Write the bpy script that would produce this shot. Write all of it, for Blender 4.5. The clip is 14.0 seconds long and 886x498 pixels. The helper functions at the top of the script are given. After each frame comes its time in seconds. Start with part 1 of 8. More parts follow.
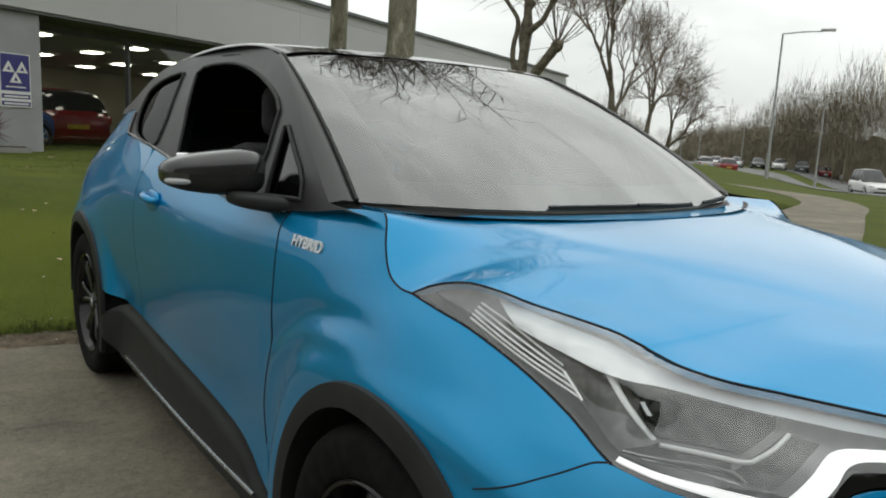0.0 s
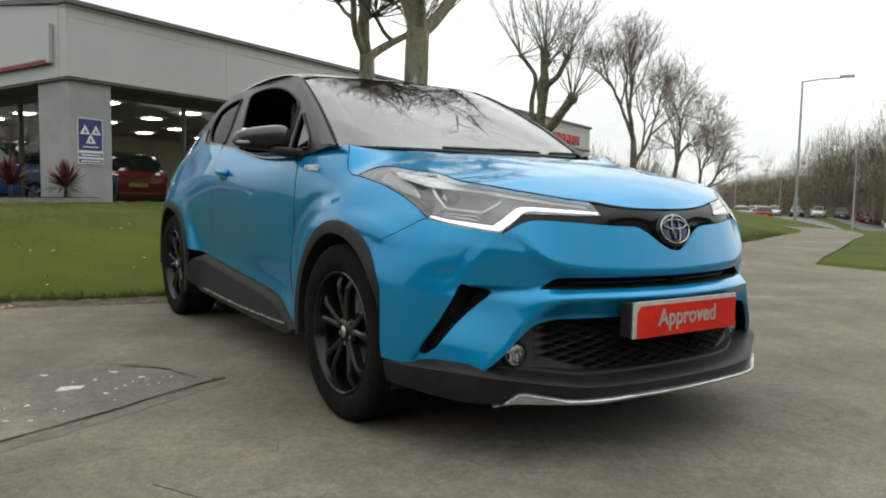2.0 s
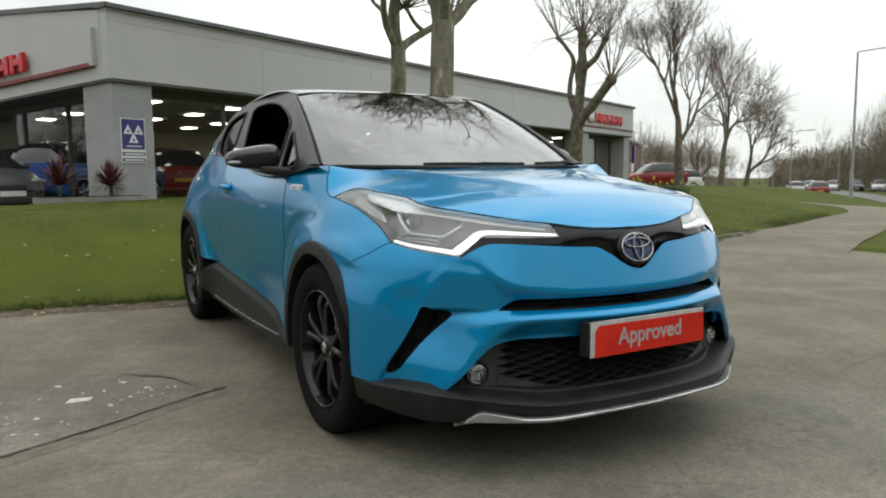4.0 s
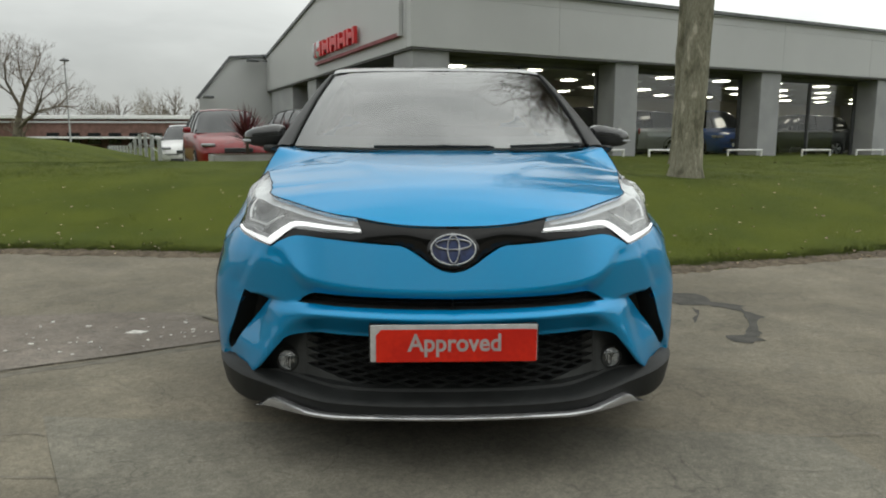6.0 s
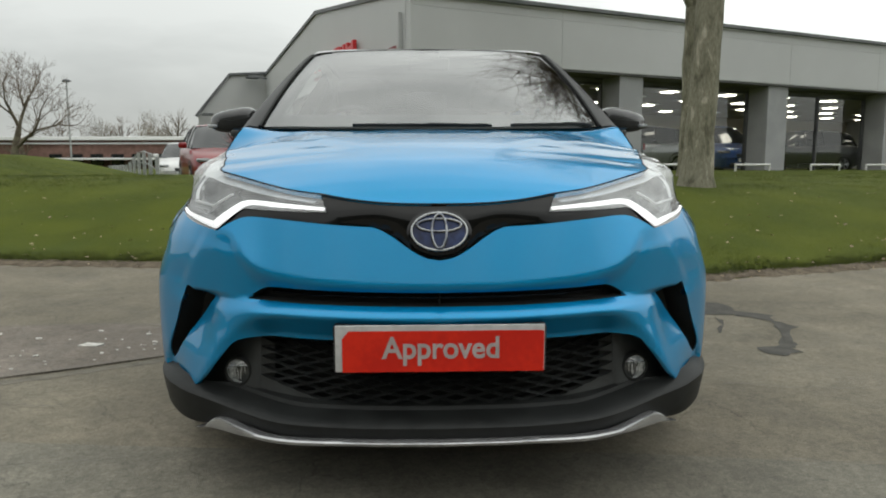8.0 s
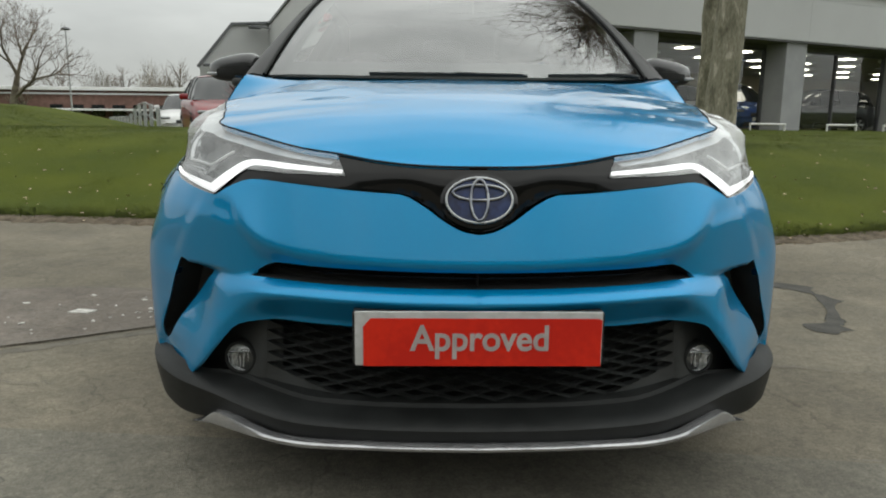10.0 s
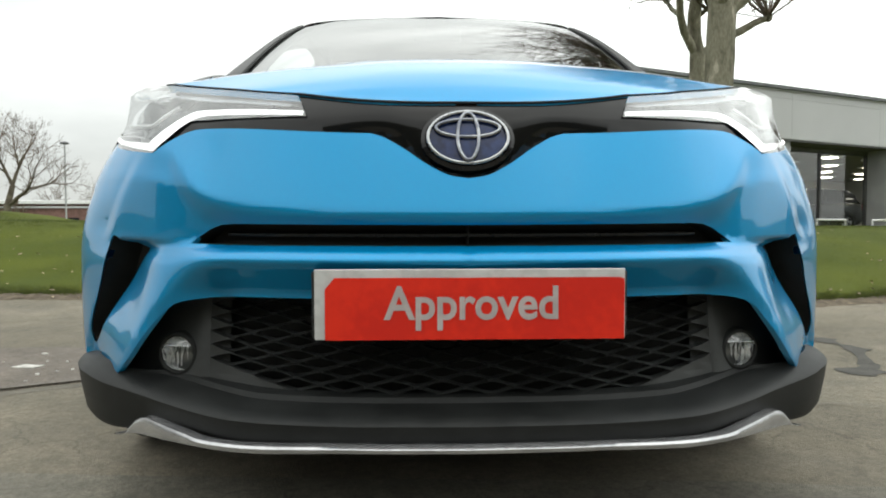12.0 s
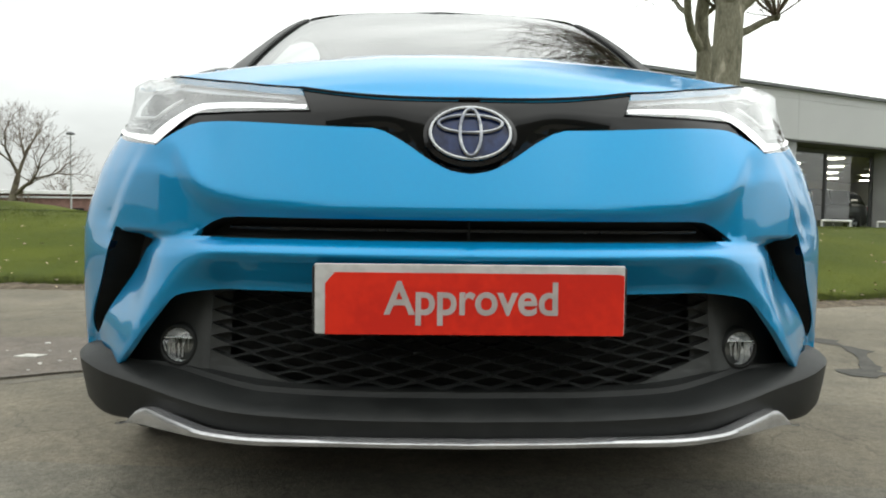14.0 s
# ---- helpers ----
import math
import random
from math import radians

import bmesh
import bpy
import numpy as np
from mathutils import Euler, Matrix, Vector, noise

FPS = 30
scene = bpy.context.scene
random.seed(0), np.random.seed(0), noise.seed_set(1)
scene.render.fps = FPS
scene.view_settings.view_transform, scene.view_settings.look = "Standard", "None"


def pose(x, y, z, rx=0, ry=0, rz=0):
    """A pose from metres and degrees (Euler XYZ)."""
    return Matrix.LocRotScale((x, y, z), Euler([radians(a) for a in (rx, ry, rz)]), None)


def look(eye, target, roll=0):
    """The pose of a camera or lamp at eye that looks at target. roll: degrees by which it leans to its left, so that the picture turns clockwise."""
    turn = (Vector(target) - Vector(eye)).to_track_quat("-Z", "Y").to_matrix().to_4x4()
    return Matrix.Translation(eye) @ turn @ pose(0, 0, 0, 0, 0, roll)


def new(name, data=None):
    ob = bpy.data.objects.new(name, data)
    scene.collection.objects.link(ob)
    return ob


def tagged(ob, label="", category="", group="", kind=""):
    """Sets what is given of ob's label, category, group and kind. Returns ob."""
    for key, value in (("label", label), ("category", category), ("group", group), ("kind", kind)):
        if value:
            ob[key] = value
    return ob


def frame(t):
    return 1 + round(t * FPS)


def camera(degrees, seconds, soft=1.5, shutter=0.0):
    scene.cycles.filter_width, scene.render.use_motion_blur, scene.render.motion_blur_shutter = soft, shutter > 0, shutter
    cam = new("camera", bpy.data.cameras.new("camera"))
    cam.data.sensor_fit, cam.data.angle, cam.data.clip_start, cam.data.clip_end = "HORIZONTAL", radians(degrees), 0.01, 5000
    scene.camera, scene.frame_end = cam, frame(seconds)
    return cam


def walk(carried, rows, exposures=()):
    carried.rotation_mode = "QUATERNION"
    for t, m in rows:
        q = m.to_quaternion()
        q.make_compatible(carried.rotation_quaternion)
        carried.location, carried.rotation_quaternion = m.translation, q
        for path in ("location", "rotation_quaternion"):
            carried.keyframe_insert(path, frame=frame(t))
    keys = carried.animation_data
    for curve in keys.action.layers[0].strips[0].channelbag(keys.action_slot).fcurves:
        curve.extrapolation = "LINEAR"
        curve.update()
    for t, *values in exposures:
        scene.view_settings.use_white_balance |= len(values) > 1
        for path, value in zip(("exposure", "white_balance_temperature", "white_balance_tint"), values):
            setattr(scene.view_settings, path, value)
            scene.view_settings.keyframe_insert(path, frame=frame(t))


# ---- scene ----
cam = camera(61.9, 14.0, soft=1.95)
PATH = [
    (0, (-1.531, -0.176, 1.240), (-0.35, 1.406, 0.917), 2.8),
    (0.3, (-1.643, -0.507, 1.222), (-0.498, 1.099, 0.888), 2.0),
    (0.5, (-1.713, -0.739, 1.213), (-0.566, 0.878, 0.945), 4.1),
    (0.8, (-1.846, -1.07, 1.184), (-0.667, 0.529, 0.953), 2.9),
    (1, (-1.902, -1.245, 1.157), (-0.763, 0.378, 0.899), 3.4),
    (1.5, (-1.991, -1.505, 1.041), (-0.902, 0.149, 0.766), 1.2),
    (2, (-2.055, -1.611, 0.895), (-0.958, 0.053, 0.730), 1.0),
    (2.2, (-2.061, -1.621, 0.875), (-0.968, 0.049, 0.731), 2.0),
    (4.3, (-1.718, -1.925, 1.091), (-0.804, -0.163, 0.845), -2.1),
    (4.5, (-1.492, -2.012, 1.124), (-0.698, -0.196, 0.854), -3.2),
    (5, (-0.984, -2.198, 1.147), (-0.476, -0.282, 0.881), -2.1),
    (5.5, (-0.488, -2.256, 1.168), (-0.274, -0.295, 0.838), -1.3),
    (6, (-0.117, -2.239, 1.147), (-0.045, -0.266, 0.824), 0.1),
    (6.5, (0.028, -2.109, 1.133), (0.009, -0.136, 0.801), 0.1),
    (7, (-0.02, -1.933, 1.066), (0.061, 0.04, 0.747), 0.7),
    (7.5, (-0.047, -1.798, 1.005), (0.006, 0.185, 0.751), 0.3),
    (8, (-0.05, -1.8, 0.973), (0.013, 0.181, 0.707), -0.1),
    (8.2, (-0.052, -1.796, 0.967), (0.004, 0.181, 0.674), -0.3),
    (10.3, (-0.124, -1.365, 0.966), (-0.068, 0.597, 0.583), 0.7),
    (10.5, (-0.115, -1.275, 0.872), (-0.046, 0.69, 0.505), 0.6),
    (10.8, (-0.108, -1.237, 0.708), (-0.008, 0.763, 0.576), 1.6),
    (11, (-0.106, -1.223, 0.641), (0.005, 0.771, 0.531), 2.0),
    (11.5, (-0.103, -1.238, 0.629), (-0.02, 0.759, 0.534), 0.7),
    (12, (-0.092, -1.238, 0.628), (-0.019, 0.759, 0.541), -0.1),
    (12.5, (-0.094, -1.236, 0.626), (-0.029, 0.76, 0.534), 0.2),
    (13, (-0.087, -1.239, 0.626), (-0.018, 0.758, 0.531), 0.3),
    (13.5, (-0.088, -1.239, 0.628), (-0.029, 0.757, 0.531), -0.2),
    (14, (-0.087, -1.241, 0.628), (-0.024, 0.755, 0.529), 0.7),
]
EXPOSURES = [(0, -0.27), (0.5, -0.45), (1.0, -0.42), (1.5, -0.25), (2.0, -0.03), (4.5, -0.08), (6.0, -0.15), (8.2, -0.12), (10.3, -0.12), (10.6, -0.10), (10.8, -0.08), (11, 0.16), (12.5, 0.39), (14, 0.39)]
walk(cam, [(t, look(eye, target, roll)) for t, eye, target, roll in PATH], EXPOSURES)

# ---- light: an overcast afternoon ----
SUN_EL, SUN_ROT = 62.0, -25.0
world = bpy.data.worlds.new("overcast_sky")
scene.world = world
world.use_nodes = True
wt = world.node_tree
wt.nodes.clear()


def wnode(kind, **values):
    n = wt.nodes.new(kind)
    for k, val in values.items():
        n.inputs[k].default_value = val
    return n


sky = wt.nodes.new("ShaderNodeTexSky")
sky.sky_type, sky.sun_disc = "NISHITA", False
sky.sun_elevation, sky.sun_rotation = radians(SUN_EL), radians(180 - SUN_ROT)
sky_dim = wt.nodes.new("ShaderNodeVectorMath")
sky_dim.operation = "SCALE"
sky_dim.inputs["Scale"].default_value = 0.12
coords = wt.nodes.new("ShaderNodeTexCoord")
flat = wt.nodes.new("ShaderNodeMapping")
flat.inputs["Scale"].default_value = (1.0, 1.0, 2.6)
clouds = wnode("ShaderNodeTexNoise", Scale=1.9, Detail=6.0, Roughness=0.52, Distortion=0.35)
tone = wt.nodes.new("ShaderNodeValToRGB")
tone.color_ramp.elements[0].position, tone.color_ramp.elements[0].color = 0.34, (0.575, 0.60, 0.578, 1)
tone.color_ramp.elements[1].position, tone.color_ramp.elements[1].color = 0.62, (0.865, 0.895, 0.862, 1)
# the cloud thins towards the east, where the road runs
side = wnode("ShaderNodeVectorMath")
side.operation = "DOT_PRODUCT"
side.inputs[1].default_value = (0.93, 0.25, 0.12)
lift = wt.nodes.new("ShaderNodeMapRange")
lift.interpolation_type = "SMOOTHSTEP"
for k, val in (("From Min", -0.1), ("From Max", 1.0), ("To Min", 0.86), ("To Max", 1.52)):
    lift.inputs[k].default_value = val
cloud_lit = wt.nodes.new("ShaderNodeVectorMath")
cloud_lit.operation = "SCALE"
# an overcast sky is brightest overhead
split = wt.nodes.new("ShaderNodeSeparateXYZ")
zenith = wt.nodes.new("ShaderNodeMapRange")
for k, val in (("From Min", 0.05), ("From Max", 0.95), ("To Min", 1.0), ("To Max", 2.4)):
    zenith.inputs[k].default_value = val
both = wt.nodes.new("ShaderNodeMath")
both.operation = "MULTIPLY"
blend = wt.nodes.new("ShaderNodeMix")
blend.data_type = "RGBA"
blend.inputs["Factor"].default_value = 0.95
back = wnode("ShaderNodeBackground", Strength=1.0)
wout = wt.nodes.new("ShaderNodeOutputWorld")
wl = wt.links.new
wl(coords.outputs["Generated"], flat.inputs["Vector"])
wl(flat.outputs["Vector"], clouds.inputs["Vector"])
wl(clouds.outputs["Fac"], tone.inputs["Fac"])
wl(coords.outputs["Generated"], side.inputs[0])
wl(side.outputs["Value"], lift.inputs["Value"])
wl(tone.outputs["Color"], cloud_lit.inputs[0])
wl(coords.outputs["Generated"], split.inputs[0])
wl(split.outputs["Z"], zenith.inputs["Value"])
wl(lift.outputs["Result"], both.inputs[0])
wl(zenith.outputs["Result"], both.inputs[1])
wl(both.outputs[0], cloud_lit.inputs["Scale"])
wl(sky.outputs["Color"], sky_dim.inputs[0])
wl(sky_dim.outputs["Vector"], blend.inputs["A"])
wl(cloud_lit.outputs["Vector"], blend.inputs["B"])
wl(blend.outputs["Result"], back.inputs["Color"])
wl(back.outputs["Background"], wout.inputs["Surface"])

sun_data = bpy.data.lights.new("sun", "SUN")
sun_data.energy, sun_data.angle, sun_data.color = 0.3, radians(90), (1.0, 0.97, 0.92)
sun = new("sun", sun_data)
sun.matrix_world = pose(0, 0, 30, 90 - SUN_EL, 0, SUN_ROT)


# ---- mesh tools ----
class Geo:
    """Vertices and faces collected before they become one mesh."""

    def __init__(self):
        self.v, self.f, self.m = [], [], []

    def add(self, verts, faces, slot=0):
        k = len(self.v)
        self.v += [tuple(p) for p in verts]
        self.f += [tuple(k + i for i in f) for f in faces]
        self.m += [slot] * len(faces)
        return self

    def box(self, a, b, bevel=0.0, slot=0):
        """A box between two corners, with chamfered edges if bevel is given."""
        lo = [min(p, q) for p, q in zip(a, b)]
        hi = [max(p, q) for p, q in zip(a, b)]
        if bevel <= 0:
            v = [(x, y, z) for z in (lo[2], hi[2]) for y in (lo[1], hi[1]) for x in (lo[0], hi[0])]
            return self.add(v, [(0, 2, 3, 1), (4, 5, 7, 6), (0, 1, 5, 4), (2, 6, 7, 3), (0, 4, 6, 2), (1, 3, 7, 5)], slot)
        bm = bmesh.new()
        bmesh.ops.create_cube(bm, size=1)
        for p in bm.verts:
            p.co = [l + (c + 0.5) * (h - l) for c, l, h in zip(p.co, lo, hi)]
        bmesh.ops.bevel(bm, geom=bm.edges[:], offset=bevel, segments=2, affect="EDGES", profile=0.5)
        bm.verts.index_update()
        self.add([p.co[:] for p in bm.verts], [[p.index for p in f.verts] for f in bm.faces], slot)
        bm.free()
        return self

    def grid(self, rows, slot=0, closed=False, flip=False):
        """Quads over rows of points."""
        n = len(rows[0])
        faces = []
        for i in range(len(rows) - 1):
            for j in range(n if closed else n - 1):
                q = (i * n + j, i * n + (j + 1) % n, (i + 1) * n + (j + 1) % n, (i + 1) * n + j)
                faces.append(q[::-1] if flip else q)
        return self.add([p for r in rows for p in r], faces, slot)

    def tube(self, path, radius, sides=8, slot=0, caps=True):
        """A round bar along a path; radius is one number or one for each point."""
        pts = [Vector(p) for p in path]
        rad = radius if isinstance(radius, (list, tuple)) else [radius] * len(pts)
        rows, up = [], None
        for i, p in enumerate(pts):
            d = (pts[min(i + 1, len(pts) - 1)] - pts[max(i - 1, 0)]).normalized()
            if up is None:
                up = d.orthogonal().normalized()
            up = (up - d * up.dot(d))
            up = up.normalized() if up.length > 1e-6 else d.orthogonal().normalized()
            w = d.cross(up)
            rows.append([p + (up * math.cos(a) + w * math.sin(a)) * rad[i] for a in [k * math.tau / sides for k in range(sides)]])
        k = len(self.v)
        self.grid(rows, slot, closed=True)
        if caps:
            self.f += [tuple(k + i for i in range(sides))[::-1], tuple(k + (len(pts) - 1) * sides + i for i in range(sides))]
            self.m += [slot, slot]
        return self

    def prism(self, outline, lift, slot=0):
        """A flat outline of 3D points pushed by the vector lift."""
        n, lift = len(outline), Vector(lift)
        v = [Vector(p) for p in outline] + [Vector(p) + lift for p in outline]
        faces = [tuple(range(n))[::-1], tuple(range(n, 2 * n))] + [(i, (i + 1) % n, n + (i + 1) % n, n + i) for i in range(n)]
        return self.add(v, faces, slot)

    def lathe(self, profile, centre, axis, sides=32, slot=0):
        """A profile of (radius, along) turned about an axis through centre."""
        axis = Vector(axis).normalized()
        p = axis.orthogonal().normalized()
        q = axis.cross(p)
        c = Vector(centre)
        rows = [[c + axis * h + (p * math.cos(a) + q * math.sin(a)) * r for a in [k * math.tau / sides for k in range(sides)]] for r, h in profile]
        return self.grid(rows, slot, closed=True)

    def moved(self, fn):
        self.v = [tuple(fn(Vector(p))) for p in self.v]
        return self


def make(name, geo, mats, smooth=False, angle=None):
    """One mesh object from a Geo."""
    me = bpy.data.meshes.new(name)
    me.from_pydata(geo.v, [], geo.f)
    for m in (mats if isinstance(mats, (list, tuple)) else [mats]):
        me.materials.append(m)
    if any(geo.m):
        me.polygons.foreach_set("material_index", geo.m)
    if smooth:
        me.shade_smooth()
        if angle:
            me.set_sharp_from_angle(angle=radians(angle))
    me.update()
    return new(name, me)


def part(name, geo, mats, parent, label="", smooth=False, angle=None, kind=""):
    ob = make(name, geo, mats, smooth, angle)
    ob.parent = parent
    return tagged(ob, label, kind=kind)


def thing(name, label, category, m=None, group="", kind=""):
    ob = new(name)
    ob.empty_display_size = 0.2
    if m is not None:
        ob.matrix_world = m
    return tagged(ob, label, category, group, kind)


def smooth01(x):
    x = min(max(x, 0.0), 1.0)
    return x * x * (3 - 2 * x)


def spline(pts, x):
    """A smooth curve through pairs (x, y), read at x."""
    n = len(pts)
    if x <= pts[0][0]:
        return pts[0][1]
    if x >= pts[-1][0]:
        return pts[-1][1]
    i = max(k for k in range(n - 1) if pts[k][0] <= x)
    slope = []
    for k in (i, i + 1):
        a, b = pts[max(k - 1, 0)], pts[min(k + 1, n - 1)]
        slope.append((b[1] - a[1]) / (b[0] - a[0]))
    (x0, y0), (x1, y1) = pts[i], pts[i + 1]
    h = x1 - x0
    t = (x - x0) / h
    return (2 * t ** 3 - 3 * t * t + 1) * y0 + (t ** 3 - 2 * t * t + t) * h * slope[0] + (3 * t * t - 2 * t ** 3) * y1 + (t ** 3 - t * t) * h * slope[1]


def curve3(pts, n):
    """n + 1 points on a smooth curve through points, spaced by its own length."""
    p = [Vector(q) for q in pts]
    d = [0.0]
    for a, b in zip(p, p[1:]):
        d.append(d[-1] + (b - a).length)
    return [Vector([spline([(s, q[c]) for s, q in zip(d, p)], d[-1] * i / n) for c in range(len(p[0]))]) for i in range(n + 1)]


# ---- materials ----
def material(name):
    m = bpy.data.materials.new(name)
    m.use_nodes = True
    return m, m.node_tree, m.node_tree.nodes["Principled BSDF"]


def surface(name, a, b=None, scale=8.0, rough=0.6, metal=0.0, bump=0.0, bump_scale=60.0, coat=0.0, spec=0.5, fine=0.35, spread=0.12, rough_var=0.1, island=0.0):
    """Two tones mixed by coarse and fine noise, with grain as bump, at real size."""
    m, nt, bsdf = material(name)
    b = b or tuple(c * 0.8 for c in a)
    tc = nt.nodes.new("ShaderNodeTexCoord")
    big = nt.nodes.new("ShaderNodeTexNoise")
    small = nt.nodes.new("ShaderNodeTexNoise")
    big.inputs["Scale"].default_value, big.inputs["Detail"].default_value = scale, 5
    small.inputs["Scale"].default_value, small.inputs["Detail"].default_value = bump_scale, 4
    mix = nt.nodes.new("ShaderNodeMath")
    mix.operation = "MULTIPLY_ADD"
    mix.inputs[1].default_value = fine
    ramp = nt.nodes.new("ShaderNodeMapRange")
    ramp.interpolation_type = "SMOOTHSTEP"
    mid = 0.5 + 0.5 * fine
    ramp.inputs["From Min"].default_value, ramp.inputs["From Max"].default_value = mid - spread, mid + spread
    col = nt.nodes.new("ShaderNodeMix")
    col.data_type = "RGBA"
    col.inputs["A"].default_value, col.inputs["B"].default_value = (*a, 1), (*b, 1)
    link = nt.links.new
    link(tc.outputs["Object"], big.inputs["Vector"])
    link(tc.outputs["Object"], small.inputs["Vector"])
    link(small.outputs["Fac"], mix.inputs[0])
    link(big.outputs["Fac"], mix.inputs[2])
    link(mix.outputs[0], ramp.inputs["Value"])
    link(ramp.outputs["Result"], col.inputs["Factor"])
    out = col.outputs["Result"]
    if island:
        geo = nt.nodes.new("ShaderNodeNewGeometry")
        hsv = nt.nodes.new("ShaderNodeHueSaturation")
        rng = nt.nodes.new("ShaderNodeMapRange")
        rng.inputs["To Min"].default_value, rng.inputs["To Max"].default_value = 1 - island, 1 + island
        link(geo.outputs["Random Per Island"], rng.inputs["Value"])
        link(rng.outputs["Result"], hsv.inputs["Value"])
        link(out, hsv.inputs["Color"])
        out = hsv.outputs["Color"]
    link(out, bsdf.inputs["Base Color"])
    rr = nt.nodes.new("ShaderNodeMapRange")
    rr.inputs["To Min"].default_value, rr.inputs["To Max"].default_value = max(rough - rough_var, 0.02), min(rough + rough_var, 1)
    link(mix.outputs[0], rr.inputs["Value"])
    link(rr.outputs["Result"], bsdf.inputs["Roughness"])
    bsdf.inputs["Metallic"].default_value = metal
    bsdf.inputs["Specular IOR Level"].default_value = spec
    bsdf.inputs["Coat Weight"].default_value = coat
    bsdf.inputs["Coat Roughness"].default_value = 0.03
    if bump:
        bp = nt.nodes.new("ShaderNodeBump")
        bp.inputs["Strength"].default_value, bp.inputs["Distance"].default_value = min(bump, 1), 0.01
        link(small.outputs["Fac"], bp.inputs["Height"])
        link(bp.outputs["Normal"], bsdf.inputs["Normal"])
    return m


def glass(name, tint=(0.9, 0.95, 0.95), rough=0.0, thin=True, shine_least=0.08, rise=4.0):
    """A pane: clear with the gloss of glass, or solid glass."""
    m, nt, bsdf = material(name)
    if not thin:
        bsdf.inputs["Base Color"].default_value = (*tint, 1)
        bsdf.inputs["Transmission Weight"].default_value, bsdf.inputs["Roughness"].default_value = 1.0, rough
        return m
    nt.nodes.remove(bsdf)
    see, shine, face, power, fres, mix = (nt.nodes.new("ShaderNode" + k) for k in ("BsdfTransparent", "BsdfGlossy", "LayerWeight", "Math", "MapRange", "MixShader"))
    see.inputs["Color"].default_value = (*tint, 1)
    shine.inputs["Roughness"].default_value = rough
    face.inputs["Blend"].default_value = 0.5
    power.operation = "POWER"
    power.inputs[1].default_value = rise
    fres.inputs["To Min"].default_value, fres.inputs["To Max"].default_value = shine_least, 1.0
    nt.links.new(face.outputs["Facing"], power.inputs[0])
    nt.links.new(power.outputs[0], fres.inputs["Value"])
    nt.links.new(fres.outputs["Result"], mix.inputs[0])
    nt.links.new(see.outputs[0], mix.inputs[1])
    nt.links.new(shine.outputs[0], mix.inputs[2])
    nt.links.new(mix.outputs[0], nt.nodes["Material Output"].inputs["Surface"])
    return m


def glow(name, colour, strength):
    m, nt, bsdf = material(name)
    bsdf.inputs["Base Color"].default_value = (*colour, 1)
    bsdf.inputs["Emission Color"].default_value = (*colour, 1)
    bsdf.inputs["Emission Strength"].default_value = strength
    return m


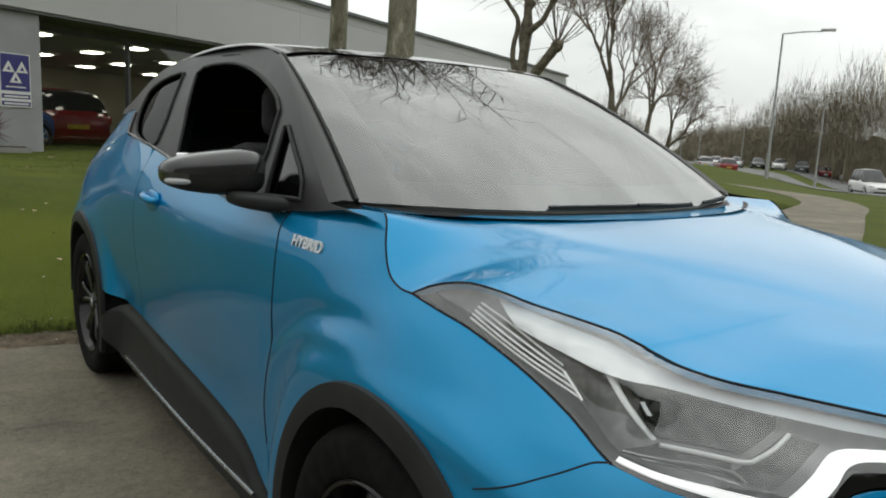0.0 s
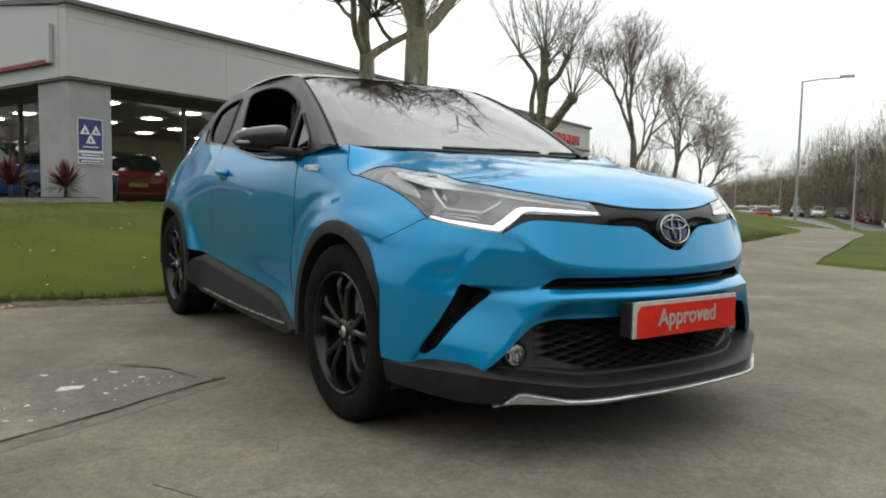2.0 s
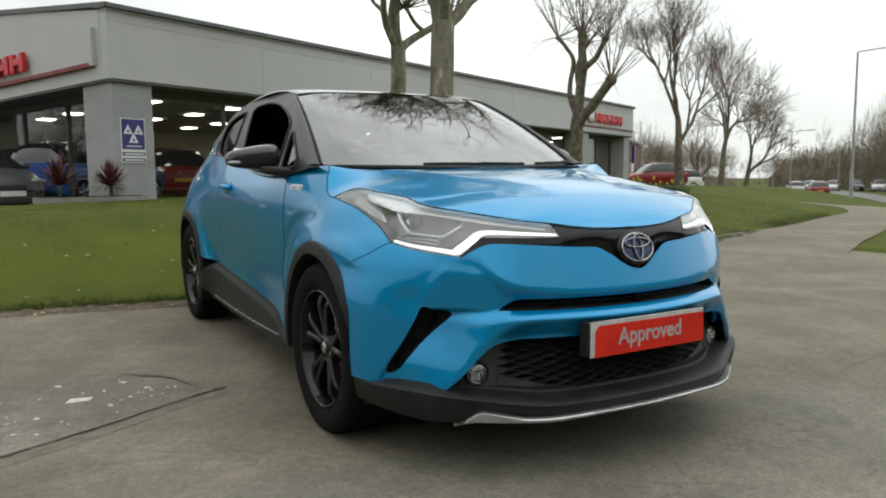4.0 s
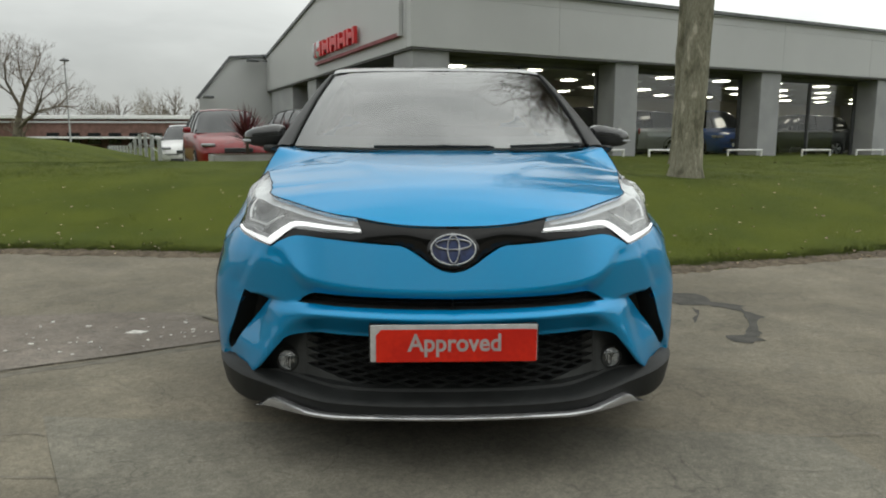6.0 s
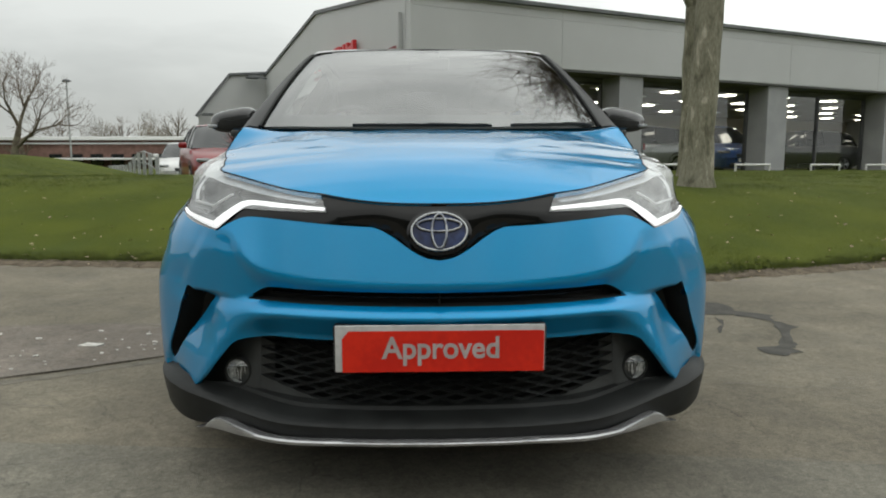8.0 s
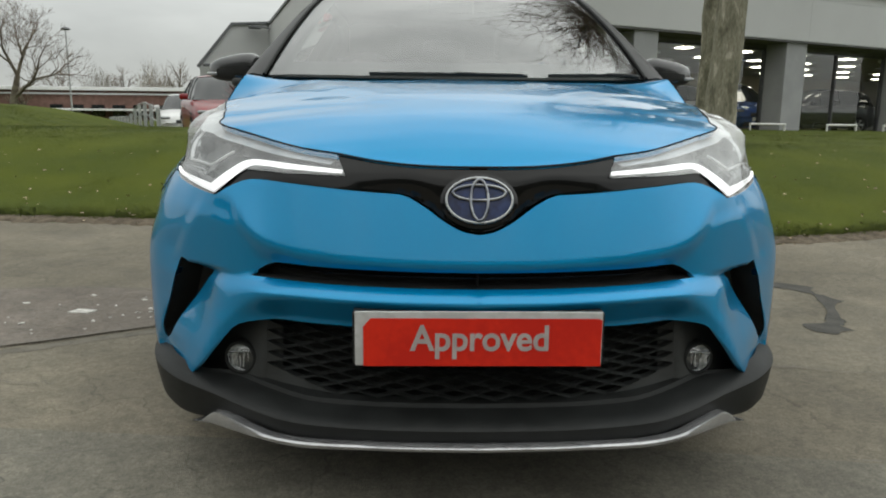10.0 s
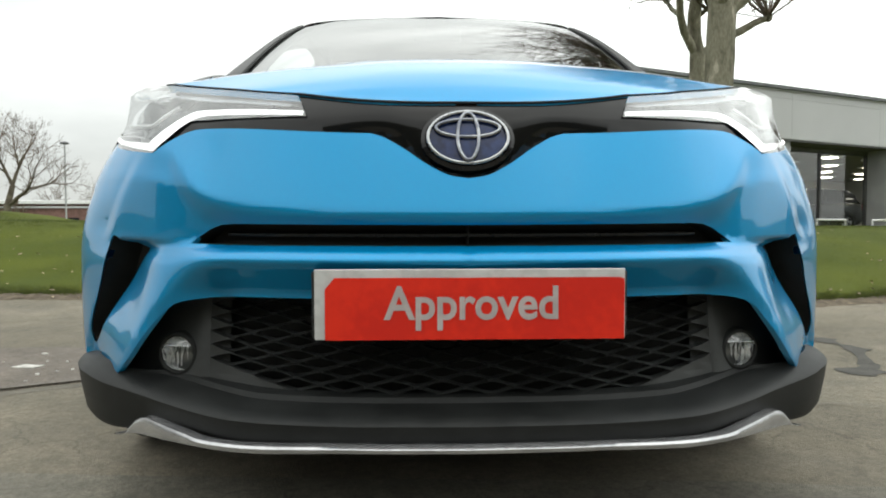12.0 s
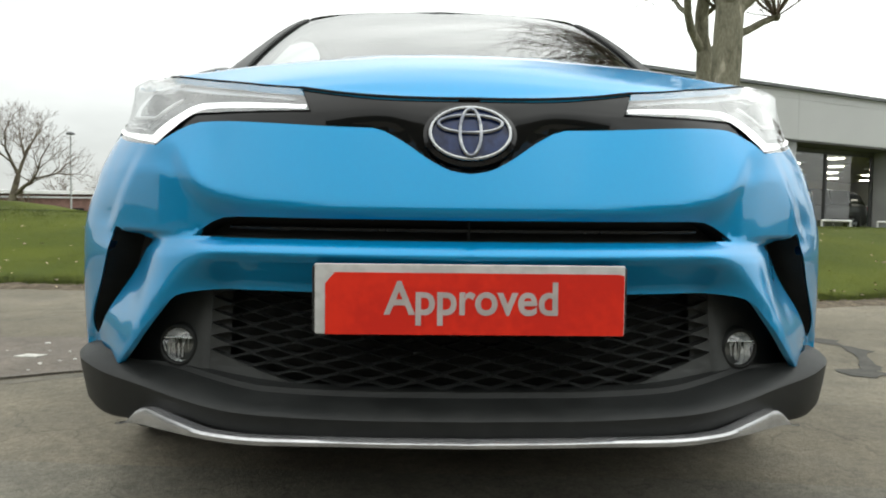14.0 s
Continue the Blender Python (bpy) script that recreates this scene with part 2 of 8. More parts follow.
def worn_asphalt(name, dark, pale, blotch=3.2):
    """Old asphalt: broad stains, blotches, fine pits and scattered pale stone."""
    m, nt, bsdf = material(name)
    link = nt.links.new
    tc = nt.nodes.new("ShaderNodeTexCoord")

    def noise_node(scale, detail, rough, warp=0.0):
        n = nt.nodes.new("ShaderNodeTexNoise")
        for k, val in (("Scale", scale), ("Detail", detail), ("Roughness", rough), ("Distortion", warp)):
            n.inputs[k].default_value = val
        link(tc.outputs["Object"], n.inputs["Vector"])
        return n.outputs["Fac"]

    def span(value, a, b, lo, hi):
        r = nt.nodes.new("ShaderNodeMapRange")
        for k, val in (("From Min", a), ("From Max", b), ("To Min", lo), ("To Max", hi)):
            r.inputs[k].default_value = val
        link(value, r.inputs["Value"])
        return r.outputs["Result"]

    def times(a, b):
        n = nt.nodes.new("ShaderNodeMath")
        n.operation = "MULTIPLY"
        link(a, n.inputs[0])
        link(b, n.inputs[1])
        return n.outputs[0]

    grain = noise_node(130, 4, 0.7)
    pits = noise_node(38, 5, 0.65)
    patchy = noise_node(blotch, 8, 0.62, 0.6)
    broad = noise_node(0.55, 5, 0.55, 0.4)
    stone = nt.nodes.new("ShaderNodeTexVoronoi")
    stone.inputs["Scale"].default_value = 95
    link(tc.outputs["Object"], stone.inputs["Vector"])
    value = times(times(span(patchy, 0.32, 0.68, 0.80, 1.17), span(broad, 0.35, 0.65, 0.90, 1.09)), times(span(grain, 0.3, 0.7, 0.72, 1.26), span(pits, 0.3, 0.62, 0.78, 1.1)))
    value = times(value, span(stone.outputs["Distance"], 0.0, 0.22, 1.5, 1.0))
    # hairline cracks that come and go
    bent = nt.nodes.new("ShaderNodeVectorMath")
    bent.operation = "MULTIPLY_ADD"
    warp = nt.nodes.new("ShaderNodeTexNoise")
    warp.inputs["Scale"].default_value, warp.inputs["Detail"].default_value = 6, 4
    link(tc.outputs["Object"], warp.inputs["Vector"])
    link(warp.outputs["Color"], bent.inputs[0])
    bent.inputs[1].default_value = (0.22, 0.22, 0.22)
    link(tc.outputs["Object"], bent.inputs[2])
    veins = nt.nodes.new("ShaderNodeTexVoronoi")
    veins.feature = "DISTANCE_TO_EDGE"
    veins.inputs["Scale"].default_value = 3.4
    link(bent.outputs["Vector"], veins.inputs["Vector"])
    fade = nt.nodes.new("ShaderNodeMath")
    fade.operation = "MAXIMUM"
    link(span(veins.outputs["Distance"], 0.004, 0.020, 0.0, 1.0), fade.inputs[0])
    link(span(noise_node(2.1, 3, 0.5), 0.50, 0.60, 1.0, 0.0), fade.inputs[1])
    value = times(value, span(fade.outputs[0], 0.0, 1.0, 0.74, 1.0))
    tone = nt.nodes.new("ShaderNodeMix")
    tone.data_type = "RGBA"
    tone.inputs["A"].default_value, tone.inputs["B"].default_value = (*dark, 1), (*pale, 1)
    link(span(noise_node(1.3, 6, 0.6, 0.5), 0.36, 0.64, 0.0, 1.0), tone.inputs["Factor"])
    scale = nt.nodes.new("ShaderNodeVectorMath")
    scale.operation = "SCALE"
    link(tone.outputs["Result"], scale.inputs[0])
    link(value, scale.inputs["Scale"])
    link(scale.outputs["Vector"], bsdf.inputs["Base Color"])
    link(span(patchy, 0.3, 0.7, 0.72, 0.95), bsdf.inputs["Roughness"])
    bsdf.inputs["Specular IOR Level"].default_value = 0.3
    bp = nt.nodes.new("ShaderNodeBump")
    bp.inputs["Strength"].default_value, bp.inputs["Distance"].default_value = 0.7, 0.008
    link(grain, bp.inputs["Height"])
    link(bp.outputs["Normal"], bsdf.inputs["Normal"])
    return m


M_ASPHALT = worn_asphalt("asphalt", (0.154, 0.136, 0.102), (0.214, 0.190, 0.144))
M_PATCH2 = worn_asphalt("grey_asphalt_patch", (0.146, 0.135, 0.108), (0.204, 0.190, 0.153), 5.0)
M_PATCH = worn_asphalt("old_asphalt_patch", (0.150, 0.128, 0.106), (0.222, 0.193, 0.163), 7.0)
M_TAR = surface("tar_joint", (0.108, 0.099, 0.081), (0.165, 0.152, 0.126), scale=9, rough=0.7, bump=0.4)
M_BAND = surface("dark_asphalt_band", (0.105, 0.095, 0.075), (0.172, 0.155, 0.122), scale=11, rough=0.85, bump=0.4, bump_scale=90, fine=0.6, spread=0.22)
M_RUST = surface("rust_mark", (0.12, 0.072, 0.038), (0.17, 0.125, 0.085), scale=30, rough=0.9)
M_WET = surface("wet_stain", (0.053, 0.051, 0.044), (0.079, 0.074, 0.065), scale=12, rough=0.75, bump=0.3, bump_scale=120, spec=0.25)
M_PAINT = surface("worn_white_paint", (0.62, 0.60, 0.55), (0.42, 0.40, 0.37), scale=40, rough=0.8)
M_GRASS_G = surface("turf", (0.045, 0.062, 0.0035), (0.074, 0.089, 0.0065), scale=1.1, rough=0.95, bump=0.4, bump_scale=70, fine=0.6, spread=0.28, spec=0.2)
M_BLADE = surface("grass_blade", (0.045, 0.066, 0.0035), (0.078, 0.098, 0.007), scale=1.4, rough=0.8, spread=0.3, island=0.16, spec=0.25)
skyward = M_BLADE.node_tree.nodes.new("ShaderNodeCombineXYZ")
skyward.inputs["Y"].default_value, skyward.inputs["Z"].default_value = -0.12, 0.99
M_BLADE.node_tree.links.new(skyward.outputs["Vector"], M_BLADE.node_tree.nodes["Principled BSDF"].inputs["Normal"])
M_SOIL = surface("soil_edge", (0.050, 0.037, 0.022), (0.135, 0.105, 0.070), scale=14, rough=0.95, bump=0.9, bump_scale=50, fine=0.6, spread=0.25)
M_LEAF_DRY = surface("dry_leaf", (0.20, 0.14, 0.08), (0.34, 0.27, 0.18), scale=20, rough=0.8, island=0.4)
M_ROAD = surface("road_asphalt", (0.11, 0.11, 0.11), (0.16, 0.16, 0.155), scale=0.4, rough=0.75, bump=0.3, bump_scale=90)
M_FASCIA = surface("fascia_cladding", (0.455, 0.46, 0.46), (0.50, 0.505, 0.505), scale=0.6, rough=0.45, spread=0.3, bump=0.02)
M_COPING = surface("dark_coping", (0.10, 0.105, 0.11), (0.14, 0.145, 0.15), scale=2, rough=0.5)
M_SOFFIT = surface("dark_soffit", (0.10, 0.10, 0.10), (0.13, 0.13, 0.13), scale=2, rough=0.7)
M_PIER = surface("grey_render", (0.30, 0.305, 0.31), (0.345, 0.35, 0.355), scale=1.5, rough=0.75, bump=0.15, bump_scale=90)
M_FRAME = surface("window_aluminium", (0.06, 0.062, 0.065), (0.09, 0.092, 0.095), scale=4, rough=0.45, metal=0.3)
M_PANE = glass("shop_glass", (0.80, 0.84, 0.82))
M_INFLOOR = surface("showroom_tiles", (0.30, 0.29, 0.27), (0.36, 0.35, 0.33), scale=1, rough=0.25)
M_INWALL = surface("showroom_wall", (0.32, 0.285, 0.20), (0.42, 0.38, 0.28), scale=0.5, rough=0.8)
M_INCEIL = surface("showroom_ceiling", (0.34, 0.32, 0.26), (0.40, 0.38, 0.31), scale=0.8, rough=0.9)
M_PANEL = glow("ceiling_light", (1.0, 0.93, 0.80), 9.0)
M_RED = surface("red_sign_acrylic", (0.60, 0.02, 0.02), (0.52, 0.015, 0.02), scale=3, rough=0.3)
M_DKRED = surface("dark_red_trim", (0.22, 0.02, 0.025), (0.17, 0.015, 0.02), scale=3, rough=0.4)
M_SILVER = surface("silver_sign", (0.62, 0.63, 0.64), (0.5, 0.51, 0.52), scale=6, rough=0.3, metal=0.7)
M_SIGNBLUE = surface("sign_blue", (0.030, 0.030, 0.16), (0.04, 0.04, 0.19), scale=3, rough=0.4)
M_WHITE = surface("white_paint", (0.78, 0.78, 0.77), (0.70, 0.70, 0.69), scale=5, rough=0.4)
M_CONC = surface("planter_concrete", (0.27, 0.265, 0.25), (0.34, 0.335, 0.32), scale=2.5, rough=0.9, bump=0.4, bump_scale=70)
M_CORD = surface("cordyline_leaf", (0.075, 0.018, 0.024), (0.14, 0.04, 0.04), scale=9, rough=0.5, island=0.35)
M_STEEL = surface("galvanised_steel", (0.36, 0.37, 0.37), (0.45, 0.46, 0.46), scale=6, rough=0.5, metal=0.6)
M_LAMPPOST = surface("lamp_post_grey", (0.30, 0.31, 0.31), (0.38, 0.39, 0.39), scale=4, rough=0.6, metal=0.2)
M_BRICKFAR = surface("red_brick_far", (0.125, 0.070, 0.055), (0.17, 0.098, 0.078), scale=1.5, rough=0.9, bump=0.2)


def flaking_bark(name):
    """Plane bark: long olive and brown plates with pale scars where flakes fell."""
    m, nt, bsdf = material(name)
    link = nt.links.new
    tc, long = nt.nodes.new("ShaderNodeTexCoord"), nt.nodes.new("ShaderNodeMapping")
    long.inputs["Scale"].default_value = (1, 1, 0.34)
    link(tc.outputs["Object"], long.inputs["Vector"])

    def noise_node(scale, detail, vector):
        n = nt.nodes.new("ShaderNodeTexNoise")
        n.inputs["Scale"].default_value, n.inputs["Detail"].default_value, n.inputs["Distortion"].default_value = scale, detail, 0.4
        link(vector, n.inputs["Vector"])
        return n.outputs["Fac"]

    plates = noise_node(8, 6, long.outputs["Vector"])
    ramp = nt.nodes.new("ShaderNodeValToRGB")
    for pos, col in ((0.36, (0.125, 0.117, 0.083)), (0.47, (0.205, 0.195, 0.145)), (0.60, (0.225, 0.212, 0.158)), (0.66, (0.38, 0.35, 0.28))):
        e = ramp.color_ramp.elements.new(pos)
        e.color = (*col, 1)
    ramp.color_ramp.elements.remove(ramp.color_ramp.elements[0])
    ramp.color_ramp.elements.remove(ramp.color_ramp.elements[-1])
    link(plates, ramp.inputs["Fac"])
    grain = noise_node(46, 5, long.outputs["Vector"])
    shade = nt.nodes.new("ShaderNodeMapRange")
    for k, val in (("From Min", 0.3), ("From Max", 0.7), ("To Min", 0.72), ("To Max", 1.25)):
        shade.inputs[k].default_value = val
    link(grain, shade.inputs["Value"])
    scale = nt.nodes.new("ShaderNodeVectorMath")
    scale.operation = "SCALE"
    link(ramp.outputs["Color"], scale.inputs[0])
    link(shade.outputs["Result"], scale.inputs["Scale"])
    link(scale.outputs["Vector"], bsdf.inputs["Base Color"])
    bsdf.inputs["Roughness"].default_value, bsdf.inputs["Specular IOR Level"].default_value = 0.9, 0.25
    bp = nt.nodes.new("ShaderNodeBump")
    bp.inputs["Strength"].default_value, bp.inputs["Distance"].default_value = 0.8, 0.012
    link(plates, bp.inputs["Height"])
    link(bp.outputs["Normal"], bsdf.inputs["Normal"])
    return m


M_BARK = flaking_bark("plane_bark")
M_BARK2 = surface("dull_bark", (0.085, 0.070, 0.052), (0.16, 0.14, 0.10), scale=6, rough=0.9, bump=0.8, bump_scale=40)
M_TWIG = surface("twig", (0.115, 0.088, 0.064), (0.18, 0.14, 0.105), scale=3, rough=0.85)
M_FARTWIG = surface("far_twigs", (0.130, 0.108, 0.074), (0.195, 0.165, 0.118), scale=0.2, rough=0.95, island=0.3)
M_HEDGE = surface("far_undergrowth", (0.118, 0.100, 0.068), (0.168, 0.146, 0.102), scale=0.5, rough=0.95, bump=0.6, bump_scale=6)
# for the olive shrubs and for the added, unseen belt opposite the forecourt
M_EVERGREEN = surface("dark_growth", (0.030, 0.036, 0.022), (0.060, 0.064, 0.042), scale=0.8, rough=0.95, bump=0.6, bump_scale=5)
M_TYRE = surface("tyre_rubber", (0.006, 0.006, 0.006), (0.011, 0.0108, 0.0105), scale=25, rough=0.85, spec=0.10, bump=0.2, bump_scale=140)
M_DARKGLASS = surface("tinted_car_glass", (0.015, 0.017, 0.018), (0.02, 0.022, 0.023), scale=2, rough=0.04, spec=0.7, rough_var=0.02)
M_ALLOY = surface("alloy_wheel", (0.5, 0.5, 0.5), (0.4, 0.4, 0.41), scale=10, rough=0.3, metal=0.9)
M_TRIM = surface("black_plastic", (0.028, 0.029, 0.030), (0.040, 0.041, 0.042), scale=30, rough=0.55, bump=0.12, bump_scale=420)
M_LAMPGLASS = surface("far_lamp_glass", (0.34, 0.35, 0.36), (0.24, 0.25, 0.26), scale=9, rough=0.1)
M_TAIL = surface("tail_lamp_red", (0.35, 0.01, 0.01), (0.28, 0.01, 0.01), scale=9, rough=0.15)
M_YELLOW = surface("daffodil_yellow", (0.52, 0.38, 0.03), (0.44, 0.30, 0.02), scale=9, rough=0.6)
M_DAFLEAF = surface("daffodil_leaf", (0.030, 0.060, 0.024), (0.052, 0.092, 0.036), scale=5, rough=0.7, island=0.3)


def car_paint(name, c, flake=0.0):
    return surface(name, c, tuple(x * 0.92 for x in c), scale=3, rough=0.35, metal=flake, coat=0.6, rough_var=0.04, spec=0.3)


# ---- the lie of the land ----
CORNER = Vector((-0.22, 14.27))
BA = radians(24.5)
BU, BV = Vector((math.cos(BA), math.sin(BA))), Vector((-math.sin(BA), math.cos(BA)))


def at_building(u, v, z):
    """A place in the showroom's own frame: u along the long front, v along the gable end; the site falls away gently."""
    p = CORNER + BU * u + BV * v
    return Vector((p.x, p.y, z - 0.011 * u - 0.030 * v))


def verge_line(x):
    """y of the edge between the forecourt and the grass."""
    return spline([(-14, 5.6), (-6, 4.75), (-3, 4.42), (-1, 4.08), (1, 3.64), (2.0, 3.50), (2.7, 3.72), (3.5, 3.97), (5.2, 4.6), (7.5, 5.35), (9.2, 6.1), (11.2, 6.8), (14.1, 7.85), (16.8, 9.6), (19.4, 12.2), (22.2, 15.2), (26, 19)], x)


def land(x, y):
    """Height of the ground."""
    d = Vector((x, y)) - CORNER
    u, v = d.dot(BU), d.dot(BV)
    back = y - verge_line(x)
    level = 0.475 - 0.011 * max(u, -10) - 0.022 * min(max(v, 0), 45)
    z = level * smooth01((back + 0.15) / 4.2)
    z -= 1.0 * smooth01((u - 9) / 30) * smooth01((-v - 4.5) / 7)
    z -= (0.42 * smooth01((v + 1.5) / 5) + 0.24 * smooth01((v - 5) / 8)) * smooth01((0.5 - u) / 2.5)
    z += 1.22 * smooth01((-x - 7.0) / 7.0) * smooth01((y - 7) / 9) * (1 - smooth01((y - 24) / 10))
    z -= 1.7 * smooth01((u - 25) / 55)
    return z


def land_grid(name, xs, ys, mat, lift, keep=lambda x, y: True):
    g = Geo()
    rows = [[(x, y, land(x, y) + lift(x, y)) for x in xs] for y in ys]
    g.grid(rows)
    n = len(xs)
    g.f = [f for f in g.f if keep(*[sum(g.v[i][c] for i in f) / 4 for c in (0, 1)])]
    g.m = [0] * len(g.f)
    return make(name, g, mat, smooth=True)


def spaced(stops):
    """Places along a line from pairs (start, step) and a last end."""
    out = []
    for (a, step), b in zip(stops, [s[0] for s in stops[1:]]):
        n = max(1, round((b - a) / step))
        out += [a + (b - a) * i / n for i in range(n)]
    return out + [stops[-1][0]]


EAST = 6.9


def turf_lift(x, y):
    back = max(y - verge_line(x), x - EAST)
    return (0.03 * smooth01(back / 0.25 + 0.2) - 0.14 * (1 - smooth01(back / 0.22 + 0.4))) + 0.02 * noise.noise((x * 0.9, y * 0.9, 3.0)) * smooth01(back)


XS = spaced([(-900, 300), (-300, 60), (-80, 12), (-20, 0.8), (-8, 0.35), (18, 0.9), (45, 2.5), (120, 12), (200, 40), (400, 250), (900, 250)])
YS = spaced([(-900, 300), (-300, 60), (-60, 15), (-10, 2), (3.0, 0.14), (6.5, 0.4), (16, 1.0), (40, 2.5), (120, 12), (200, 40), (400, 250), (900, 250)])
ground = land_grid("ground", XS, YS, M_GRASS_G, turf_lift)
tagged(ground, "mown green grass verge rising gently from the forecourt", "grass", kind="structure")

# forecourt: one sheet of worn asphalt, its edge following the verge
g = Geo()
xs = spaced([(-40, 4), (-12, 1), (-6, 0.16), (EAST + 0.12, 0.3)])
rows = []
for k in range(201):
    f = k / 200
    rows.append([(x, -60 + (verge_line(x) + 0.05 * noise.noise((x * 3.1, 0, 0)) + 0.03 * noise.noise((x * 9, 2, 0)) + 60) * (1 - (1 - f) ** 2.2), 0) for x in xs])
g.grid([[(x, y, min(0, land(x, y)) + 0.012 + 0.006 * noise.noise((x * 0.8, y * 0.8, 0))) for x, y, _ in r] for r in rows])
forecourt = make("pavement", g, M_ASPHALT, smooth=True)
tagged(forecourt, "worn grey-brown asphalt forecourt with cracks and stains", "pavement", kind="structure")


def strip(name, points, half, mat, lift, label, category, n=60, across=4):
    """A ribbon of road or path laid on the land."""
    c = curve3([(x, y, h) for (x, y), h in zip(points, half)], n)
    rows = []
    for i, p in enumerate(c):
        d = (c[min(i + 1, n)] - c[max(i - 1, 0)])
        s = Vector((-d.y, d.x)).normalized()
        rows.append([(p.x + s.x * p.z * k, p.y + s.y * p.z * k, land(p.x + s.x * p.z * k, p.y + s.y * p.z * k) + lift(p.x)) for k in [1 - 2 * j / across for j in range(across + 1)]])
    return tagged(make(name, Geo().grid(rows, flip=True), mat, smooth=True), label, category, kind="structure")


strip("footpath", [(5.0, 3.75), (6.2, 4.25), (7.4, 4.72), (9.5, 5.43), (12, 6.45), (14.4, 7.45), (17.2, 9.6), (19.5, 12.2), (21.0, 14.2)], [0.8, 0.95, 0.90, 0.74, 0.66, 0.62, 0.66, 0.72, 0.75], M_ASPHALT, lambda x: 0.046 * smooth01((x - 5.4) / 2.4), "pale asphalt footpath curving across the grass", "path")
strip("road", [(14, -42), (32, 2), (45, 17.5), (54, 27.5), (71, 42.5), (122, 84), (240, 172)], [4, 4, 4, 4, 4, 4, 4], M_ROAD, lambda x: 0.075, "grey asphalt dual carriageway beside the verge", "road", n=80)
strip("far_carriageway", [(26, -48), (42, -4), (54, 11), (63, 20.5), (80, 35), (131, 76), (250, 164)], [4, 4, 4, 4, 4, 4, 4], M_ROAD, lambda x: 0.085, "far carriageway of the grey asphalt road", "road", n=80)

# marks on the forecourt
Z0 = 0.019


def flat_patch(name, pts, mat, label, category, z=Z0):
    return tagged(make(name, Geo().prism([(x, y, z - 0.02) for x, y in pts], (0, 0, 0.02)), mat), label, category, kind="structure")


flat_patch("asphalt_patch", [(-1.13, 1.69), (-1.30, 1.98), (-1.50, 2.26), (-1.88, 2.29), (-2.9, 2.18), (-4.2, 1.7), (-5.4, 1.1), (-4.6, 0.2), (-3.3, 0.62), (-2.10, 1.17), (-1.6, 1.42)], M_PATCH, "older pinkish asphalt patch let into the forecourt", "pavement")
flat_patch("asphalt_patch", [(-1.60, 0.60), (-1.24, 0.56), (-0.86, 0.52), (-0.3, 0.47), (0.6, 0.42), (1.4, 0.30), (1.5, -0.6), (1.3, -1.6), (0.4, -2.3), (-0.6, -2.2), (-1.0, -1.2), (-1.24, -0.03), (-1.42, 0.28)], M_PATCH2, "smoother grey asphalt patch let into the forecourt", "pavement", z=Z0 - 0.001)
joint = [(-1.06, 1.70), (-1.13, 1.672), (-1.36, 1.545), (-1.6, 1.408), (-1.85, 1.285), (-2.10, 1.152), (-2.7, 0.882), (-3.3, 0.60), (-4.6, 0.177)]
half_w = [0.010, 0.016, 0.010, 0.013, 0.008, 0.012, 0.009, 0.012, 0.010]


def asphalt_z(x, y):
    """Height of the forecourt's worn surface."""
    return 0.012 + 0.006 * noise.noise((x * 0.8, y * 0.8, 0))


def band(name, pts, half, mat, label, lift, n=120, ragged=1.1):
    """A narrow ragged strip lying on the asphalt."""
    c = curve3([(x, y, w) for (x, y), w in zip(pts, half)], n)
    rows = []
    for k in (1, -1):
        row = []
        for i, p in enumerate(c):
            d = c[min(i + 1, n)] - c[max(i - 1, 0)]
            q = Vector((-d.y, d.x)).normalized() * k * p.z * (0.6 + ragged * abs(noise.noise((i * 0.21, k * 3.0, pts[0][0]))))
            row.append((p.x + q.x, p.y + q.y + 0.010 * noise.noise((i * 0.17, 4, 0)), (asphalt_z(p.x, p.y) if lift is None else Z0) + (lift or 0.0016)))
        rows.append(row)
    return tagged(make(name, Geo().grid(rows, flip=True), mat), label, "pavement", kind="structure")


band("asphalt_band", [(x + 0.015, y - 0.055) for x, y in joint], [0.02] + [0.042] * (len(joint) - 1), M_BAND, "darker grey band of asphalt along the patch", None)
band("tar_joint", joint, [w * 0.55 for w in half_w], M_TAR, "dark tar joint along the asphalt patch", 0.0024)
band("tar_joint", [(-1.13, 1.70), (-1.20, 1.88), (-1.28, 2.06), (-1.48, 2.20), (-1.75, 2.27), (-2.0, 2.26), (-2.5, 2.20), (-3.0, 2.13)], [0.008, 0.006, 0.012, 0.014, 0.012, 0.010, 0.008, 0.006], M_BAND, "dark ragged edge of the asphalt patch", 0.0010, ragged=1.8)
rnd = random.Random(5)


def blot(x, y, w, h, turn, n=9, rough=0.25):
    out = []
    for k in range(n):
        a = math.tau * k / n
        r = 1 + rnd.uniform(-rough, rough)
        p, q = math.cos(a) * w * r, math.sin(a) * h * r
        out.append((x + p * math.cos(turn) - q * math.sin(turn), y + p * math.sin(turn) + q * math.cos(turn)))
    return out


